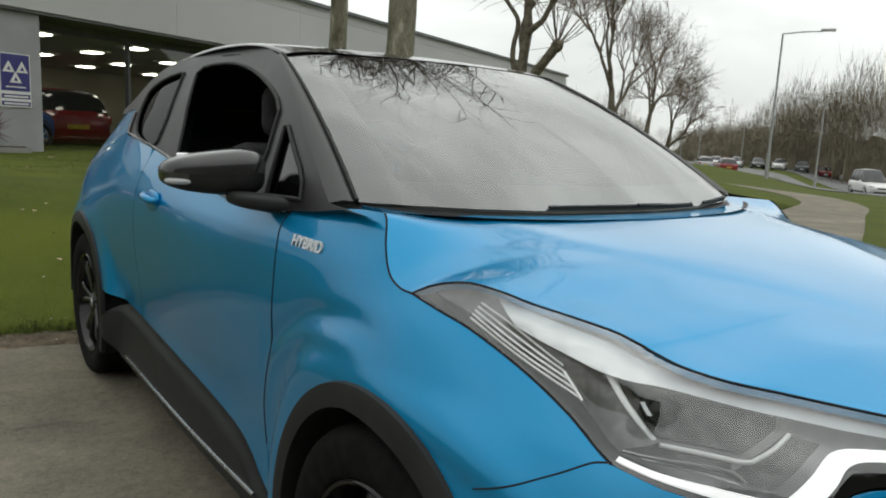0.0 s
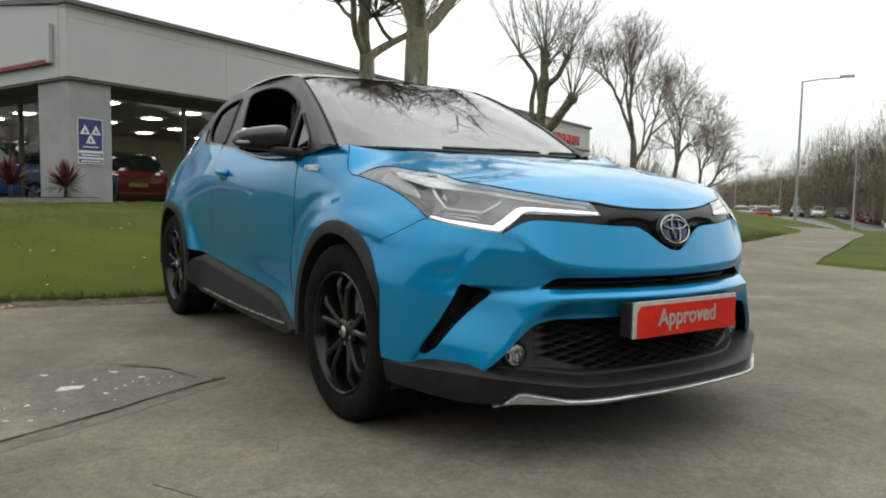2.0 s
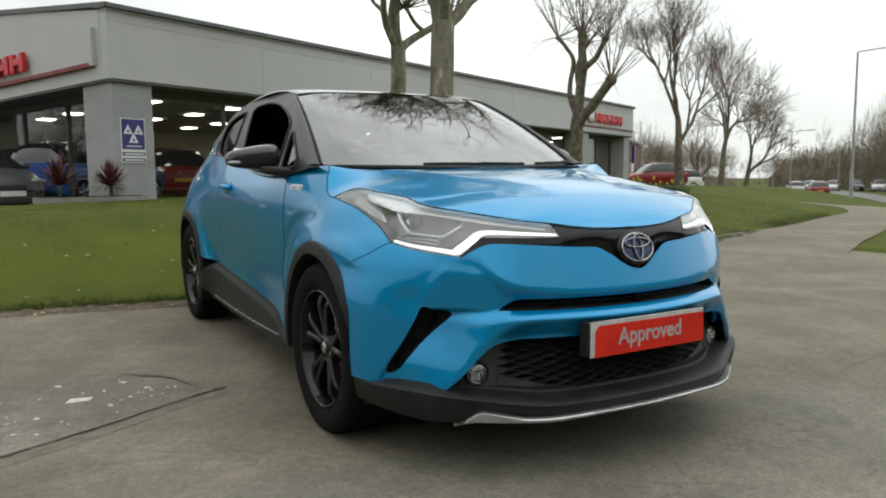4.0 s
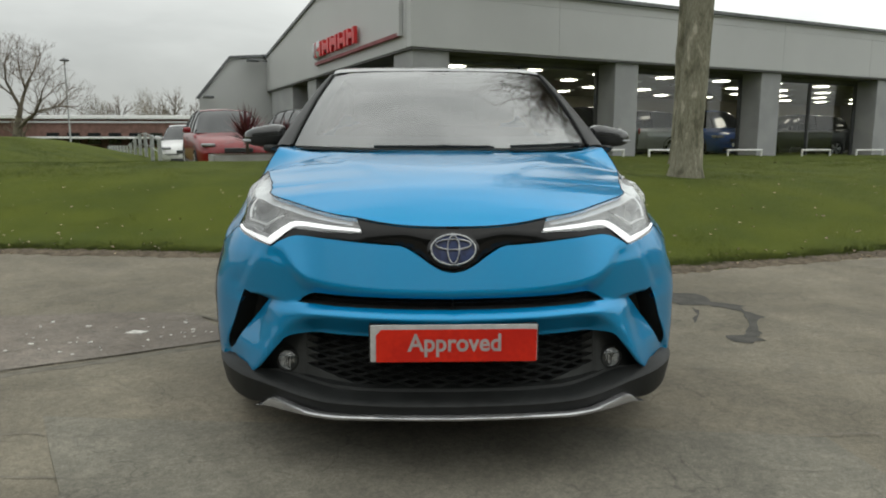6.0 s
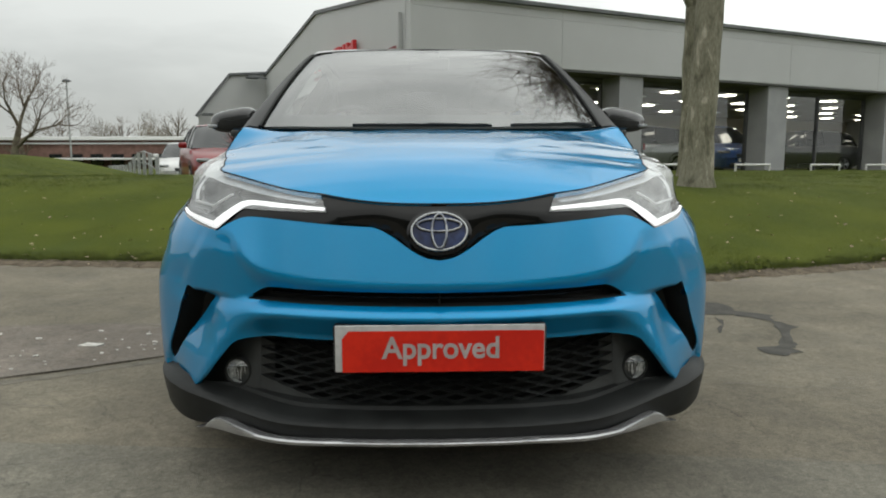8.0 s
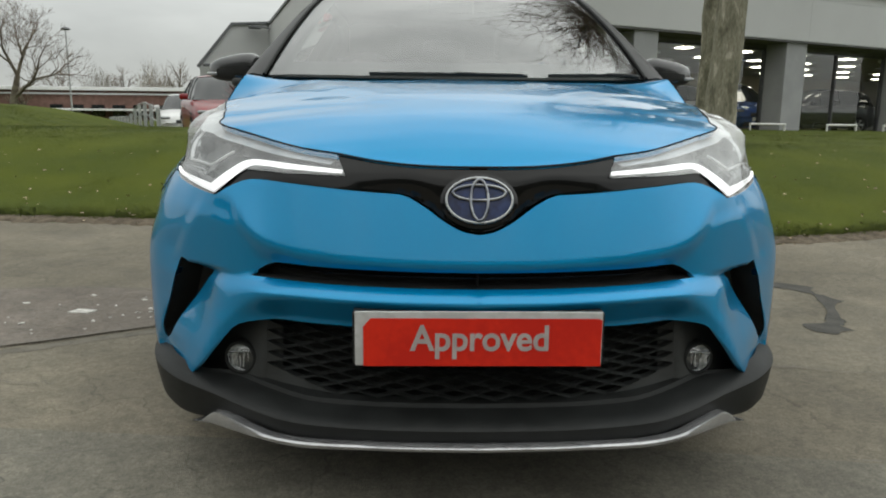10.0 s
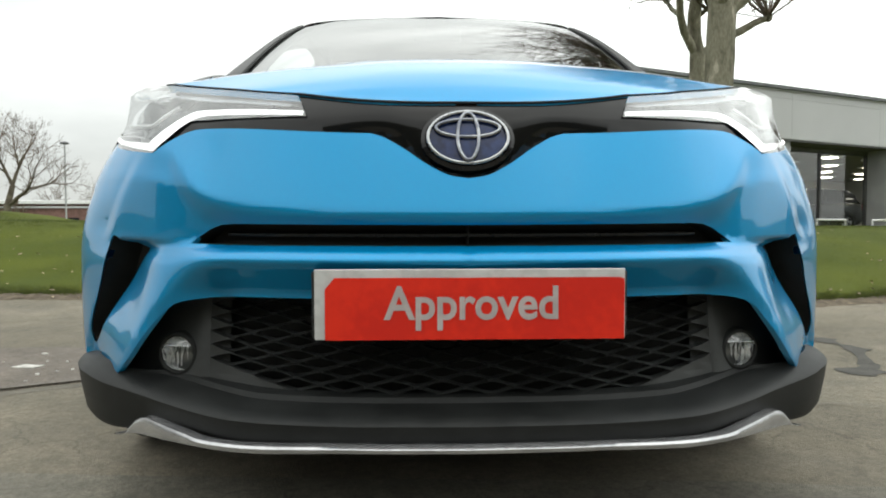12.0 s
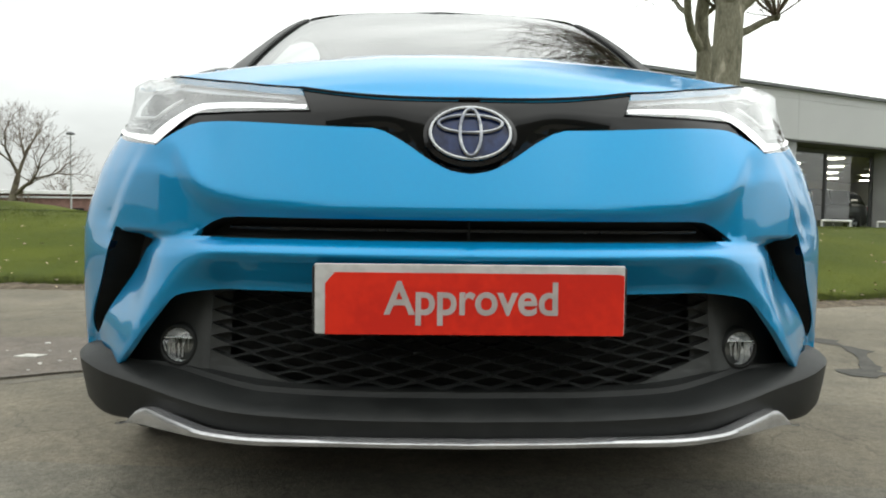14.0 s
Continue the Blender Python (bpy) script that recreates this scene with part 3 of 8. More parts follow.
flat_patch("paint_mark", [(-1.735, 1.795), (-1.64, 1.775), (-1.615, 1.83), (-1.71, 1.85)], M_PAINT, "small worn white paint mark on asphalt", "paint mark", z=Z0 + 0.004)
for x, y, s in [(-2.36, 1.55, 0.05), (-1.38, 1.86, 0.018), (-1.47, 2.02, 0.02), (-2.0, 1.95, 0.018), (-2.15, 1.6, 0.02), (-1.85, 1.62, 0.016), (-1.56, 1.66, 0.014), (-2.5, 1.35, 0.02), (-1.75, 2.1, 0.018), (-2.25, 2.05, 0.02), (-1.93, 1.45, 0.012)]:
    flat_patch("paint_mark", blot(x, y, s, s * 0.6, rnd.uniform(0, 3)), M_PAINT, "small worn white paint mark on asphalt", "paint mark", z=Z0 + 0.004)


for _ in range(46):
    x, f = rnd.uniform(-3.1, -1.22), rnd.uniform(0.12, 0.95)
    lo_y = spline([(-4.6, 0.2), (-3.3, 0.62), (-2.10, 1.17), (-1.6, 1.42), (-1.13, 1.69)], x)
    y = lo_y + (2.16 - lo_y) * f * smooth01((-1.05 - x) / 0.5)
    d = rnd.uniform(0.004, 0.011)
    flat_patch("paint_fleck", blot(x, y, d, d * rnd.uniform(0.4, 0.9), rnd.uniform(0, 3), 6), M_PAINT, "fleck of worn white paint on asphalt", "paint mark", z=Z0 + 0.003)
flat_patch("rust_mark", blot(-1.085, 1.695, 0.030, 0.022, 0.3), M_RUST, "brown rust mark at the corner of the patch", "stain", z=Z0 + 0.0005)


def smear(name, pts, widths, label):
    """A wet stain of uneven width."""
    c = curve3([(x, y, w) for (x, y), w in zip(pts, widths)], 26)
    left, right = [], []
    for i, p in enumerate(c):
        d = c[min(i + 1, 26)] - c[max(i - 1, 0)]
        s = Vector((-d.y, d.x)).normalized()
        a, b = p.z * (1 + 0.8 * noise.noise((i * 0.9, 0, 1))), p.z * (1 + 0.8 * noise.noise((i * 0.9, 5, 1)))
        left.append((p.x + s.x * a, p.y + s.y * a, asphalt_z(p.x, p.y) + 0.003))
        right.append((p.x - s.x * b, p.y - s.y * b, asphalt_z(p.x, p.y) + 0.003))
    return tagged(make(name, Geo().grid([left, right], flip=True), M_WET), label, "stain", kind="structure")


def stain(outline, label, seed):
    """A damp patch with a ragged edge."""
    r2 = random.Random(seed)
    pts = []
    for (x0, y0), (x1, y1) in zip(outline, outline[1:] + outline[:1]):
        for k in range(3):
            f = k / 3
            pts.append((x0 + (x1 - x0) * f + r2.uniform(-0.012, 0.012), y0 + (y1 - y0) * f + r2.uniform(-0.016, 0.016)))
    g = Geo().add([(x, y, asphalt_z(x, y) + 0.003) for x, y in pts], [tuple(range(len(pts)))])
    return tagged(make("wet_stain", g, M_WET), label, "stain", kind="structure")


stain([(1.54, 2.59), (1.64, 2.75), (1.81, 2.7), (1.85, 2.6), (1.83, 2.48), (2.0, 2.33), (1.94, 2.25), (1.97, 2.15), (2.01, 2.05), (1.92, 2.0), (1.82, 1.77), (1.83, 1.7), (1.76, 1.64), (1.78, 1.57), (1.68, 1.53), (1.6, 1.56), (1.59, 1.68), (1.7, 1.68), (1.77, 1.79), (1.88, 2.02), (1.92, 2.21), (1.8, 2.35), (1.75, 2.38), (1.59, 2.38), (1.57, 2.47)], "dark wet stain curling over the forecourt", 3)
stain([(1.65, 2.33), (1.66, 2.24), (1.54, 1.96), (1.53, 1.99), (1.61, 2.15)], "small dark damp spot on the forecourt", 4)
smear("wet_stain", [(3.35, 2.95), (3.5, 2.93), (3.68, 2.92)], [0.02, 0.05, 0.02], "small dark damp spot on the forecourt")
# cracks and joints in the asphalt
for pts in ([(-2.4, 0.62), (-1.9, 0.52), (-1.62, 0.42), (-1.2, 0.40), (-0.95, 0.46)], [(-1.66, 0.82), (-1.63, 0.4), (-1.68, -0.1), (-1.60, -0.9)], [(-1.75, 1.05), (-1.60, 0.95), (-1.38, 0.93)], [(1.05, 0.35), (1.5, 0.33), (2.2, 0.45), (3.2, 0.42)], [(1.2, 1.1), (1.75, 1.02), (2.6, 1.05), (3.6, 1.4)], [(-3.4, 3.1), (-2.3, 2.95), (-1.5, 3.0), (-1.0, 2.9)], [(2.4, 3.0), (3.0, 2.5), (3.4, 1.6), (4.2, 0.8)], [(-2.9, 0.16), (-2.1, 0.11), (-1.4, 0.07), (-0.9, 0.05)], [(-1.42, 0.42), (-1.30, 0.30), (-1.16, 0.22), (-1.10, 0.08)], [(-1.15, 0.02), (-1.05, -0.12), (-0.92, -0.16)], [(-2.0, 1.0), (-1.85, 0.85), (-1.80, 0.62)], [(-1.0, -0.05), (-0.97, -0.3), (-1.02, -0.6)], [(1.3, -0.1), (1.5, 0.05), (1.62, 0.3), (1.60, 0.6)], [(1.0, 0.05), (1.6, 0.0), (2.4, 0.06)], [(2.2, 1.9), (2.5, 1.7), (3.1, 1.75)], [(-3.0, 2.5), (-2.4, 2.62), (-1.7, 2.58), (-1.25, 2.7)]):
    c = curve3([(x, y, 0) for x, y in pts], 30)
    w = [0.0015 + 0.004 * abs(noise.noise((i * 0.6, pts[0][0], 0))) for i in range(31)]
    q = [(p.x + 0.03 * noise.noise((i * 0.5, 1, pts[0][1])), p.y + 0.03 * noise.noise((i * 0.5, 7, pts[0][1]))) for i, p in enumerate(c)]
    g = Geo().grid([[(x, y - d, Z0) for (x, y), d in zip(q, w)], [(x, y + d, Z0) for (x, y), d in zip(q, w)]])
    tagged(make("crack", g, M_TAR), "thin dark crack in the asphalt", "crack", kind="structure")


# soil along the edge of the grass
g = Geo()
rows = [[], [], [], []]
for i in range(700):
    x = -13 + 22 * i / 699
    y = verge_line(x)
    wob = 0.07 * noise.noise((x * 2.3, 4, 0)) + 0.05 * noise.noise((x * 7, 9, 0)) + 0.03 * noise.noise((x * 19, 3, 0))
    for r, (dy, dz) in enumerate(((-0.035, 0.008), (0.0, 0.018), (0.07, 0.030), (0.16, 0.032))):
        yy = y + dy + wob * (1.6 - 0.3 * r)
        rows[r].append((x, yy, max(land(x, yy), 0 if x < 8 else land(x, yy)) + dz + 0.01 * noise.noise((x * 11, dy * 9, 2))))
g.grid(rows)
tagged(make("soil_edge", g, M_SOIL, smooth=True), "bare brown soil along the edge of the grass", "soil", kind="structure")

# grass blades, thick near the forecourt and thinner away from it
rnd = random.Random(11)
verts, faces = [], []


def blade(x, y, h, lean=0.6, w=0.006):
    z = land(x, y) + turf_lift(x, y) - 0.006
    a, t = rnd.uniform(0, math.tau), rnd.uniform(0, math.tau)
    dx, dy = math.cos(a) * w, math.sin(a) * w
    k = len(verts)
    r = h * rnd.uniform(0, lean)
    verts.extend(((x - dx, y - dy, z), (x + dx, y + dy, z), (x + r * math.cos(t), y + r * math.sin(t), z + h)))
    faces.append((k, k + 1, k + 2))


for _ in range(190000):
    x = rnd.uniform(-9, 13)
    d = rnd.random() ** 2.2 * 10
    y = verge_line(x) + 0.12 + d
    tuft = 0.7 + 0.7 * noise.noise((x * 1.7, y * 1.7, 0))
    blade(x, y, rnd.uniform(0.010, 0.026) * max(tuft, 0.35) * (1 + 0.5 * (d < 0.4)), lean=2.4 if d > 0.5 else 1.2, w=0.0034 + 0.0007 * d)
for _ in range(60000):
    x, y = rnd.uniform(-22, -4), rnd.uniform(7, 22)
    if y > verge_line(x) + 3:
        blade(x, y, rnd.uniform(0.012, 0.026), lean=3.0, w=0.011)
for _ in range(16000):
    x = rnd.uniform(-9, 8)
    y = verge_line(x) + 0.08 + 0.16 * noise.noise((x * 5, 2, 0)) + abs(rnd.gauss(0, 0.12))
    blade(x, y, rnd.uniform(0.02, 0.06), w=0.004)
me = bpy.data.meshes.new("grass")
me.from_pydata(verts, [], faces)
me.materials.append(M_BLADE)
tagged(new("grass", me), "short uneven green grass on the verge", "grass", kind="stuff")

# fallen leaves and litter of bark along the verge
g = Geo()
for _ in range(620):
    x = rnd.uniform(-9, 13)
    d = rnd.random() ** 2 * 3.2 - 0.12 if rnd.random() < 0.85 else rnd.uniform(0, 9)
    y = verge_line(x) + d
    z = max(land(x, y) + turf_lift(x, y) + 0.03, 0.03)
    s, a = rnd.uniform(0.008, 0.022) * (1 + 0.1 * d), rnd.uniform(0, math.tau)
    q = [Vector((math.cos(a + t) * s * r, math.sin(a + t) * s * r, z + rnd.uniform(-0.004, 0.012))) for t, r in ((0, 1.3), (1.3, 0.8), (2.6, 1.0), (4.2, 0.9), (5.4, 0.8))]
    g.add([(p.x + x, p.y + y, p.z) for p in q], [(0, 1, 2, 3, 4)])
tagged(make("fallen_leaves", g, M_LEAF_DRY), "dry brown leaves scattered over the grass edge", "leaves", kind="stuff")

# ---- the showroom ----
FLOOR, HEAD, LOW, EAVE = 0.42, 2.76, 2.90, 4.34


def bpart(name, geo, mat, parent, label="", **kw):
    return part(name, geo.moved(lambda p: at_building(*p)), mat, parent, label, **kw)


showroom = thing("showroom", "long grey car showroom with glass fronts and a gabled end", "building", kind="structure")
LONG, DEEP, RIDGE = 27.2, 13.2, 6.7
# fascia on the long front in wide panels, gable on the end
for i in range(7):
    a, b = LONG * i / 7, LONG * (i + 1) / 7
    bpart("fascia_panel", Geo().box((a + 0.002, 0, LOW), (b - 0.002, 0.25, EAVE - 0.334), 0.004), M_FASCIA, showroom)
    bpart("fascia_panel", Geo().box((a + 0.002, 0.006, EAVE - 0.328), (b - 0.002, 0.25, EAVE - 0.10), 0.004), M_FASCIA, showroom)
bpart("coping", Geo().box((-0.06, -0.09, EAVE - 0.10), (LONG + 0.05, 0.3, EAVE), 0.015), M_COPING, showroom, "dark grey metal coping")
bpart("coping", Geo().box((-0.02, -0.03, EAVE - 0.14), (LONG + 0.02, 0.2, EAVE - 0.105)), M_FASCIA, showroom)
gable = [(0, 0.26, LOW), (0, DEEP, LOW), (0, DEEP, EAVE - 0.22), (0, RIDGE, 5.12), (0, 0.26, EAVE - 0.10)]
bpart("gable_wall", Geo().prism(gable[::-1], (0.25, 0, 0)), M_FASCIA, showroom)
for (v0, z0), (v1, z1) in (((-0.05, EAVE), (RIDGE, 5.16)), ((RIDGE, 5.16), (DEEP + 0.1, EAVE - 0.18))):
    bpart("coping", Geo().prism([(-0.05, v0, z0), (-0.05, v1, z1), (-0.05, v1, z1 - 0.1), (-0.05, v0, z0 - 0.1)], (0.35, 0, 0)), M_COPING, showroom, "dark grey metal coping")
bpart("roof", Geo().prism([(0.2, 0.1, EAVE - 0.05), (0.2, RIDGE, 5.10), (0.2, DEEP, EAVE - 0.24), (0.2, DEEP, EAVE - 0.4), (0.2, RIDGE, 4.95), (0.2, 0.1, EAVE - 0.2)], (LONG - 0.2, 0, 0)), M_COPING, showroom, "grey sheet metal roof")
bpart("soffit", Geo().box((0.02, 0.02, LOW - 0.05), (LONG, 0.95, LOW - 0.004)), M_SOFFIT, showroom, "dark soffit over the windows")
bpart("soffit", Geo().box((0.02, 0.96, LOW - 0.05), (0.95, DEEP, LOW - 0.004)), M_SOFFIT, showroom, "dark soffit over the windows")
bpart("lintel", Geo().box((0.9, 0.76, HEAD), (LONG, 0.94, LOW - 0.05)), M_SOFFIT, showroom)
bpart("lintel", Geo().box((0.76, 0.95, HEAD), (0.94, DEEP, LOW - 0.05)), M_SOFFIT, showroom)
bpart("back_wall", Geo().box((0.3, DEEP - 0.25, -0.2), (LONG - 0.26, DEEP, EAVE - 0.42)), M_PIER, showroom)
bpart("end_wall", Geo().box((LONG - 0.25, 0.26, -0.2), (LONG, DEEP, EAVE - 0.45)), M_FASCIA, showroom)
bpart("plinth", Geo().box((0.15, 0.62, -0.5), (LONG - 0.26, 1.0, FLOOR)), M_CONC, showroom)
bpart("plinth", Geo().box((0.62, 1.01, -0.5), (1.0, DEEP - 0.3, FLOOR)), M_CONC, showroom)
bpart("inner_floor", Geo().box((1.01, 1.01, FLOOR - 0.2), (LONG - 0.3, DEEP - 0.3, FLOOR)), M_INFLOOR, showroom, "pale tiled showroom floor")
bpart("inner_ceiling", Geo().box((0.95, 0.95, HEAD + 0.06), (LONG - 0.3, DEEP - 0.3, HEAD + 0.1)), M_INCEIL, showroom)
bpart("inner_wall", Geo().box((1.05, 9.0, FLOOR), (LONG - 0.3, 9.2, HEAD + 0.05)), M_INWALL, showroom, "dim tan rear showroom wall")
PIERS = [(0.10, 0.98), (5.70, 6.45), (10.95, 11.75), (16.15, 17.05), (21.3, 22.3), (26.3, 27.0)]
for a, b in PIERS[1:]:
    bpart("pier", Geo().box((a, 0.10, -0.4), (b, 0.86, LOW - 0.052), 0.012), M_PIER, showroom)
bpart("corner_pier", Geo().box((0.08, 0.10, -0.4), (0.98, 1.15, LOW - 0.052), 0.012), M_PIER, showroom)
VP = [(7.3, 8.2), (10.0, 12.9)]
for a, b in VP:
    bpart("pier", Geo().box((0.10, a, -0.4), (0.86, b, LOW - 0.052), 0.012), M_PIER, showroom)


def glazing(along, a, b, mulls, axis):
    """A shop window between two piers: frame, mullions and panes."""
    w = new("window")
    w.parent = showroom
    tagged(w, "tall dark-framed shop window")

    def bar(p, q, z0, z1, d=0.04):
        lo, hi = ((p, along - d, z0), (q, along + d, z1)) if axis == "u" else ((along - d, p, z0), (along + d, q, z1))
        return Geo().box(lo, hi)

    bpart("window_frame", bar(a, b, FLOOR, FLOOR + 0.07), M_FRAME, w)
    bpart("window_frame", bar(a, b, HEAD - 0.06, HEAD), M_FRAME, w)
    stops = [a + 0.03] + list(mulls) + [b - 0.03]
    for s in stops:
        bpart("mullion", bar(s - 0.03, s + 0.03, FLOOR + 0.07, HEAD - 0.06, 0.05), M_FRAME, w)
    for s, e in zip(stops, stops[1:]):
        z0, z1 = FLOOR + 0.07, HEAD - 0.06
        quad = [(s + 0.03, along, z0), (e - 0.03, along, z0), (e - 0.03, along, z1), (s + 0.03, along, z1)] if axis == "u" else [(along, e - 0.03, z0), (along, s + 0.03, z0), (along, s + 0.03, z1), (along, e - 0.03, z1)]
        p = bpart("pane", Geo().add(quad, [(0, 1, 2, 3)]), M_PANE, w)
        p.visible_shadow = False


glazing(0.82, 0.98, 5.70, [3.32], "u")
glazing(0.82, 6.45, 10.95, [8.7], "u")
glazing(0.82, 11.75, 16.15, [13.94], "u")
glazing(0.82, 17.05, 21.3, [19.3], "u")
glazing(0.82, 22.3, 26.3, [24.6], "u")
glazing(0.82, 1.15, 7.3, [3.2, 5.3], "v")
glazing(0.82, 8.2, 10.0, [], "v")

# ceiling lights inside
rnd = random.Random(3)
for i in range(11):
    for j in range(4):
        u, v = 2.1 + 2.3 * i + 0.15 * (j % 2), 1.9 + 1.75 * j
        lampbox = thing("ceiling_light", "square white ceiling light panel, switched on", "ceiling light", group="showroom ceiling lights")
        bpart("housing", Geo().box((u - 0.30, v - 0.30, HEAD + 0.02), (u + 0.30, v + 0.30, HEAD + 0.06)), M_WHITE, lampbox)
        bpart("diffuser", Geo().box((u - 0.18, v - 0.18, HEAD - 0.005), (u + 0.18, v + 0.18, HEAD + 0.018)), M_PANEL, lampbox)

# signs
mot = thing("garage_sign", "blue sign with three white triangles and lines of small print", "sign")
bpart("board", Geo().box((0.25, 0.074, 1.52), (0.75, 0.098, 2.13), 0.004), M_SIGNBLUE, mot)
for cx, cz, flip in ((0.385, 1.83, 1), (0.615, 1.83, 1), (0.50, 1.655, 1)):
    tri = [(cx - 0.105, 0.07, cz), (cx + 0.105, 0.07, cz), (cx, 0.07, cz + 0.19)]
    hole = [(cx - 0.035, 0.065, cz + 0.035), (cx + 0.035, 0.065, cz + 0.035), (cx, 0.065, cz + 0.10)]
    bpart("triangle", Geo().prism(tri, (0, 0.004, 0)), M_WHITE, mot, "white triangle")
    bpart("triangle_hole", Geo().prism(hole, (0, 0.004, 0)), M_SIGNBLUE, mot)
bpart("print_bar", Geo().box((0.33, 0.068, 1.575), (0.67, 0.073, 1.595)), M_WHITE, mot)
for z in (1.425, 1.305):
    bpart("lower_board", Geo().box((0.25, 0.076, z - 0.035), (0.75, 0.098, z + 0.04), 0.003), M_SIGNBLUE, mot)
    bpart("print_bar", Geo().box((0.29, 0.07, z - 0.015), (0.71, 0.075, z + 0.015)), M_WHITE, mot)
bpart("rim", Geo().box((0.235, 0.08, 1.25), (0.765, 0.0995, 2.145)), M_WHITE, mot)


def letter_blocks(sign, n, start, step, z, h, axis, off):
    """Red blocks of the size of the sign's letters."""
    for i in range(n):
        a = start + step * i
        for (p, q, z0, z1) in ((0, 0.24, 0, 1), (0.62, 0.86, 0, 1), (0.24, 0.62, 0.38 - 0.1 * (i % 2), 0.62 + 0.12 * (i % 3))):
            if axis == "v":
                g = Geo().box((-0.16, a - p * step, z + z0 * h), (-0.06, a - q * step, z + z1 * h), 0.012)
            else:
                g = Geo().box((a + p * step, -0.10, z + z0 * h), (a + q * step, -0.03, z + z1 * h), 0.012)
            bpart("letter_block", g, M_RED, sign)


sign = thing("dealer_sign", "raised red lettering blocks with a silver badge on grey cladding", "sign")
letter_blocks(sign, 5, 5.95, -0.70, 3.36, 0.42, "v", 0)
bpart("badge_block", Geo().box((-0.16, 6.2, 3.34), (-0.03, 6.85, 3.84), 0.10), M_SILVER, sign, "silver badge block", smooth=True)
trim = thing("red_trim", "dark red metal strip and grey fin framing the sign", "trim", kind="structure")
bpart("strip", Geo().box((-0.10, 0.5, 3.16), (-0.004, 6.75, 3.25), 0.01), M_DKRED, trim)
bpart("fin", Geo().box((-0.10, 0.42, 3.17), (-0.004, 0.6, 3.92), 0.01), M_FASCIA, trim)
sign = thing("dealer_sign", "small raised red lettering blocks with a silver badge on cladding", "sign")
letter_blocks(sign, 5, 22.6, 0.62, 3.32, 0.42, "u", 0)
bpart("badge_block", Geo().box((21.9, -0.10, 3.30), (22.5, -0.02, 3.76), 0.08), M_SILVER, sign, "silver badge block", smooth=True)
bpart("strip", Geo().box((21.6, -0.06, 3.12), (LONG, -0.005, 3.18)), M_DKRED, sign)

# lower shed behind the gable
shed = thing("workshop_shed", "plain pale grey metal workshop behind the showroom", "building", kind="structure")
S0, S1 = DEEP + 0.05, DEEP + 16
bpart("wall", Geo().prism([(-2.45, S0, -1), (-2.45, S0, 2.62), (-1.30, S0, 4.04), (0.2, S0, 4.18), (9, S0, 4.18), (9, S0, -1)], (3.2, 13.5, 0)), M_FASCIA, shed)
bpart("roof", Geo().prism([(-2.58, S0 - 0.1, 2.58), (-1.34, S0 - 0.1, 4.11), (0.15, S0 - 0.1, 4.25), (9.1, S0 - 0.1, 4.25), (9.1, S0 - 0.1, 4.18), (0.2, S0 - 0.1, 4.17), (-1.30, S0 - 0.1, 4.03), (-2.50, S0 - 0.1, 2.52)], (3.25, 13.7, 0)), M_COPING, shed)
light = thing("flood_light", "small dark wall flood light on an arm", "light fitting")
bpart("arm", Geo().tube([(-0.03, 12.9, 3.95), (-0.35, 12.9, 4.0)], 0.03), M_COPING, light)
bpart("lamp_head", Geo().box((-0.75, 12.7, 3.92), (-0.33, 13.1, 4.0), 0.02), M_COPING, light)
light = thing("flood_light", "small dark wall flood light on an arm", "light fitting")
bpart("arm", Geo().tube([(-2.2, 13.28, 2.60), (-2.2, 12.95, 2.63)], 0.03), M_COPING, light)
bpart("lamp_head", Geo().box((-2.38, 12.6, 2.55), (-2.02, 12.96, 2.63), 0.02), M_COPING, light)


# white hoop rails in front of the windows
def hoop_rail(u0, u1, v, h=0.22):
    r = thing("hoop_rail", "low white tubular rail on the grass by the windows", "rail", group="white hoop rails")
    z = FLOOR + 0.02
    bpart("bar", Geo().tube([(u0, v, z + h), (u1, v, z + h)], 0.028), M_WHITE, r)
    for u in (u0 + 0.02, u1 - 0.02):
        bpart("post", Geo().tube([(u, v, z - 0.5), (u, v, z + h)], 0.028), M_WHITE, r)


for a, b in ((2.3, 3.9), (4.3, 5.7), (6.5, 7.8), (9.3, 10.63), (12.28, 13.55), (14.73, 16.04), (17.6, 18.8), (20.2, 21.5)):
    hoop_rail(a, b, -0.35)


# ---- the blue car: its outer skin ----
# The skin is a belt around the car: s runs along the plan outline from the middle of the nose to the tail, z is the height.
OUTLINE = [(0, 0), (0.16, 0.011), (0.30, 0.038), (0.42, 0.078), (0.52, 0.125), (0.60, 0.175), (0.66, 0.228), (0.720, 0.293), (0.778, 0.370), (0.826, 0.460), (0.856, 0.56), (0.873, 0.68), (0.880, 0.82), (0.880, 0.95), (0.872, 1.25), (0.868, 1.7), (0.868, 2.3), (0.862, 2.9), (0.858, 3.3), (0.856, 3.55), (0.842, 3.85), (0.79, 4.12), (0.68, 4.28), (0.45, 4.36), (0, 4.38)]


def outline_table():
    d, rows = 0.0, []
    for i, (x, y) in enumerate(OUTLINE):
        if i:
            d += math.hypot(x - OUTLINE[i - 1][0], y - OUTLINE[i - 1][1])
        rows.append((d - 0.0035 * min(max(i - 8, 0), 3), x, y))
    return rows


OUT = outline_table()
OUT_X, OUT_Y = [(d, x) for d, x, y in OUT], [(d, y) for d, x, y in OUT]
S_END = OUT[-1][0]
S_OF_Y = [(y, d) for d, x, y in OUT[10:22]]


def s_at_y(y):
    return spline(S_OF_Y, y)


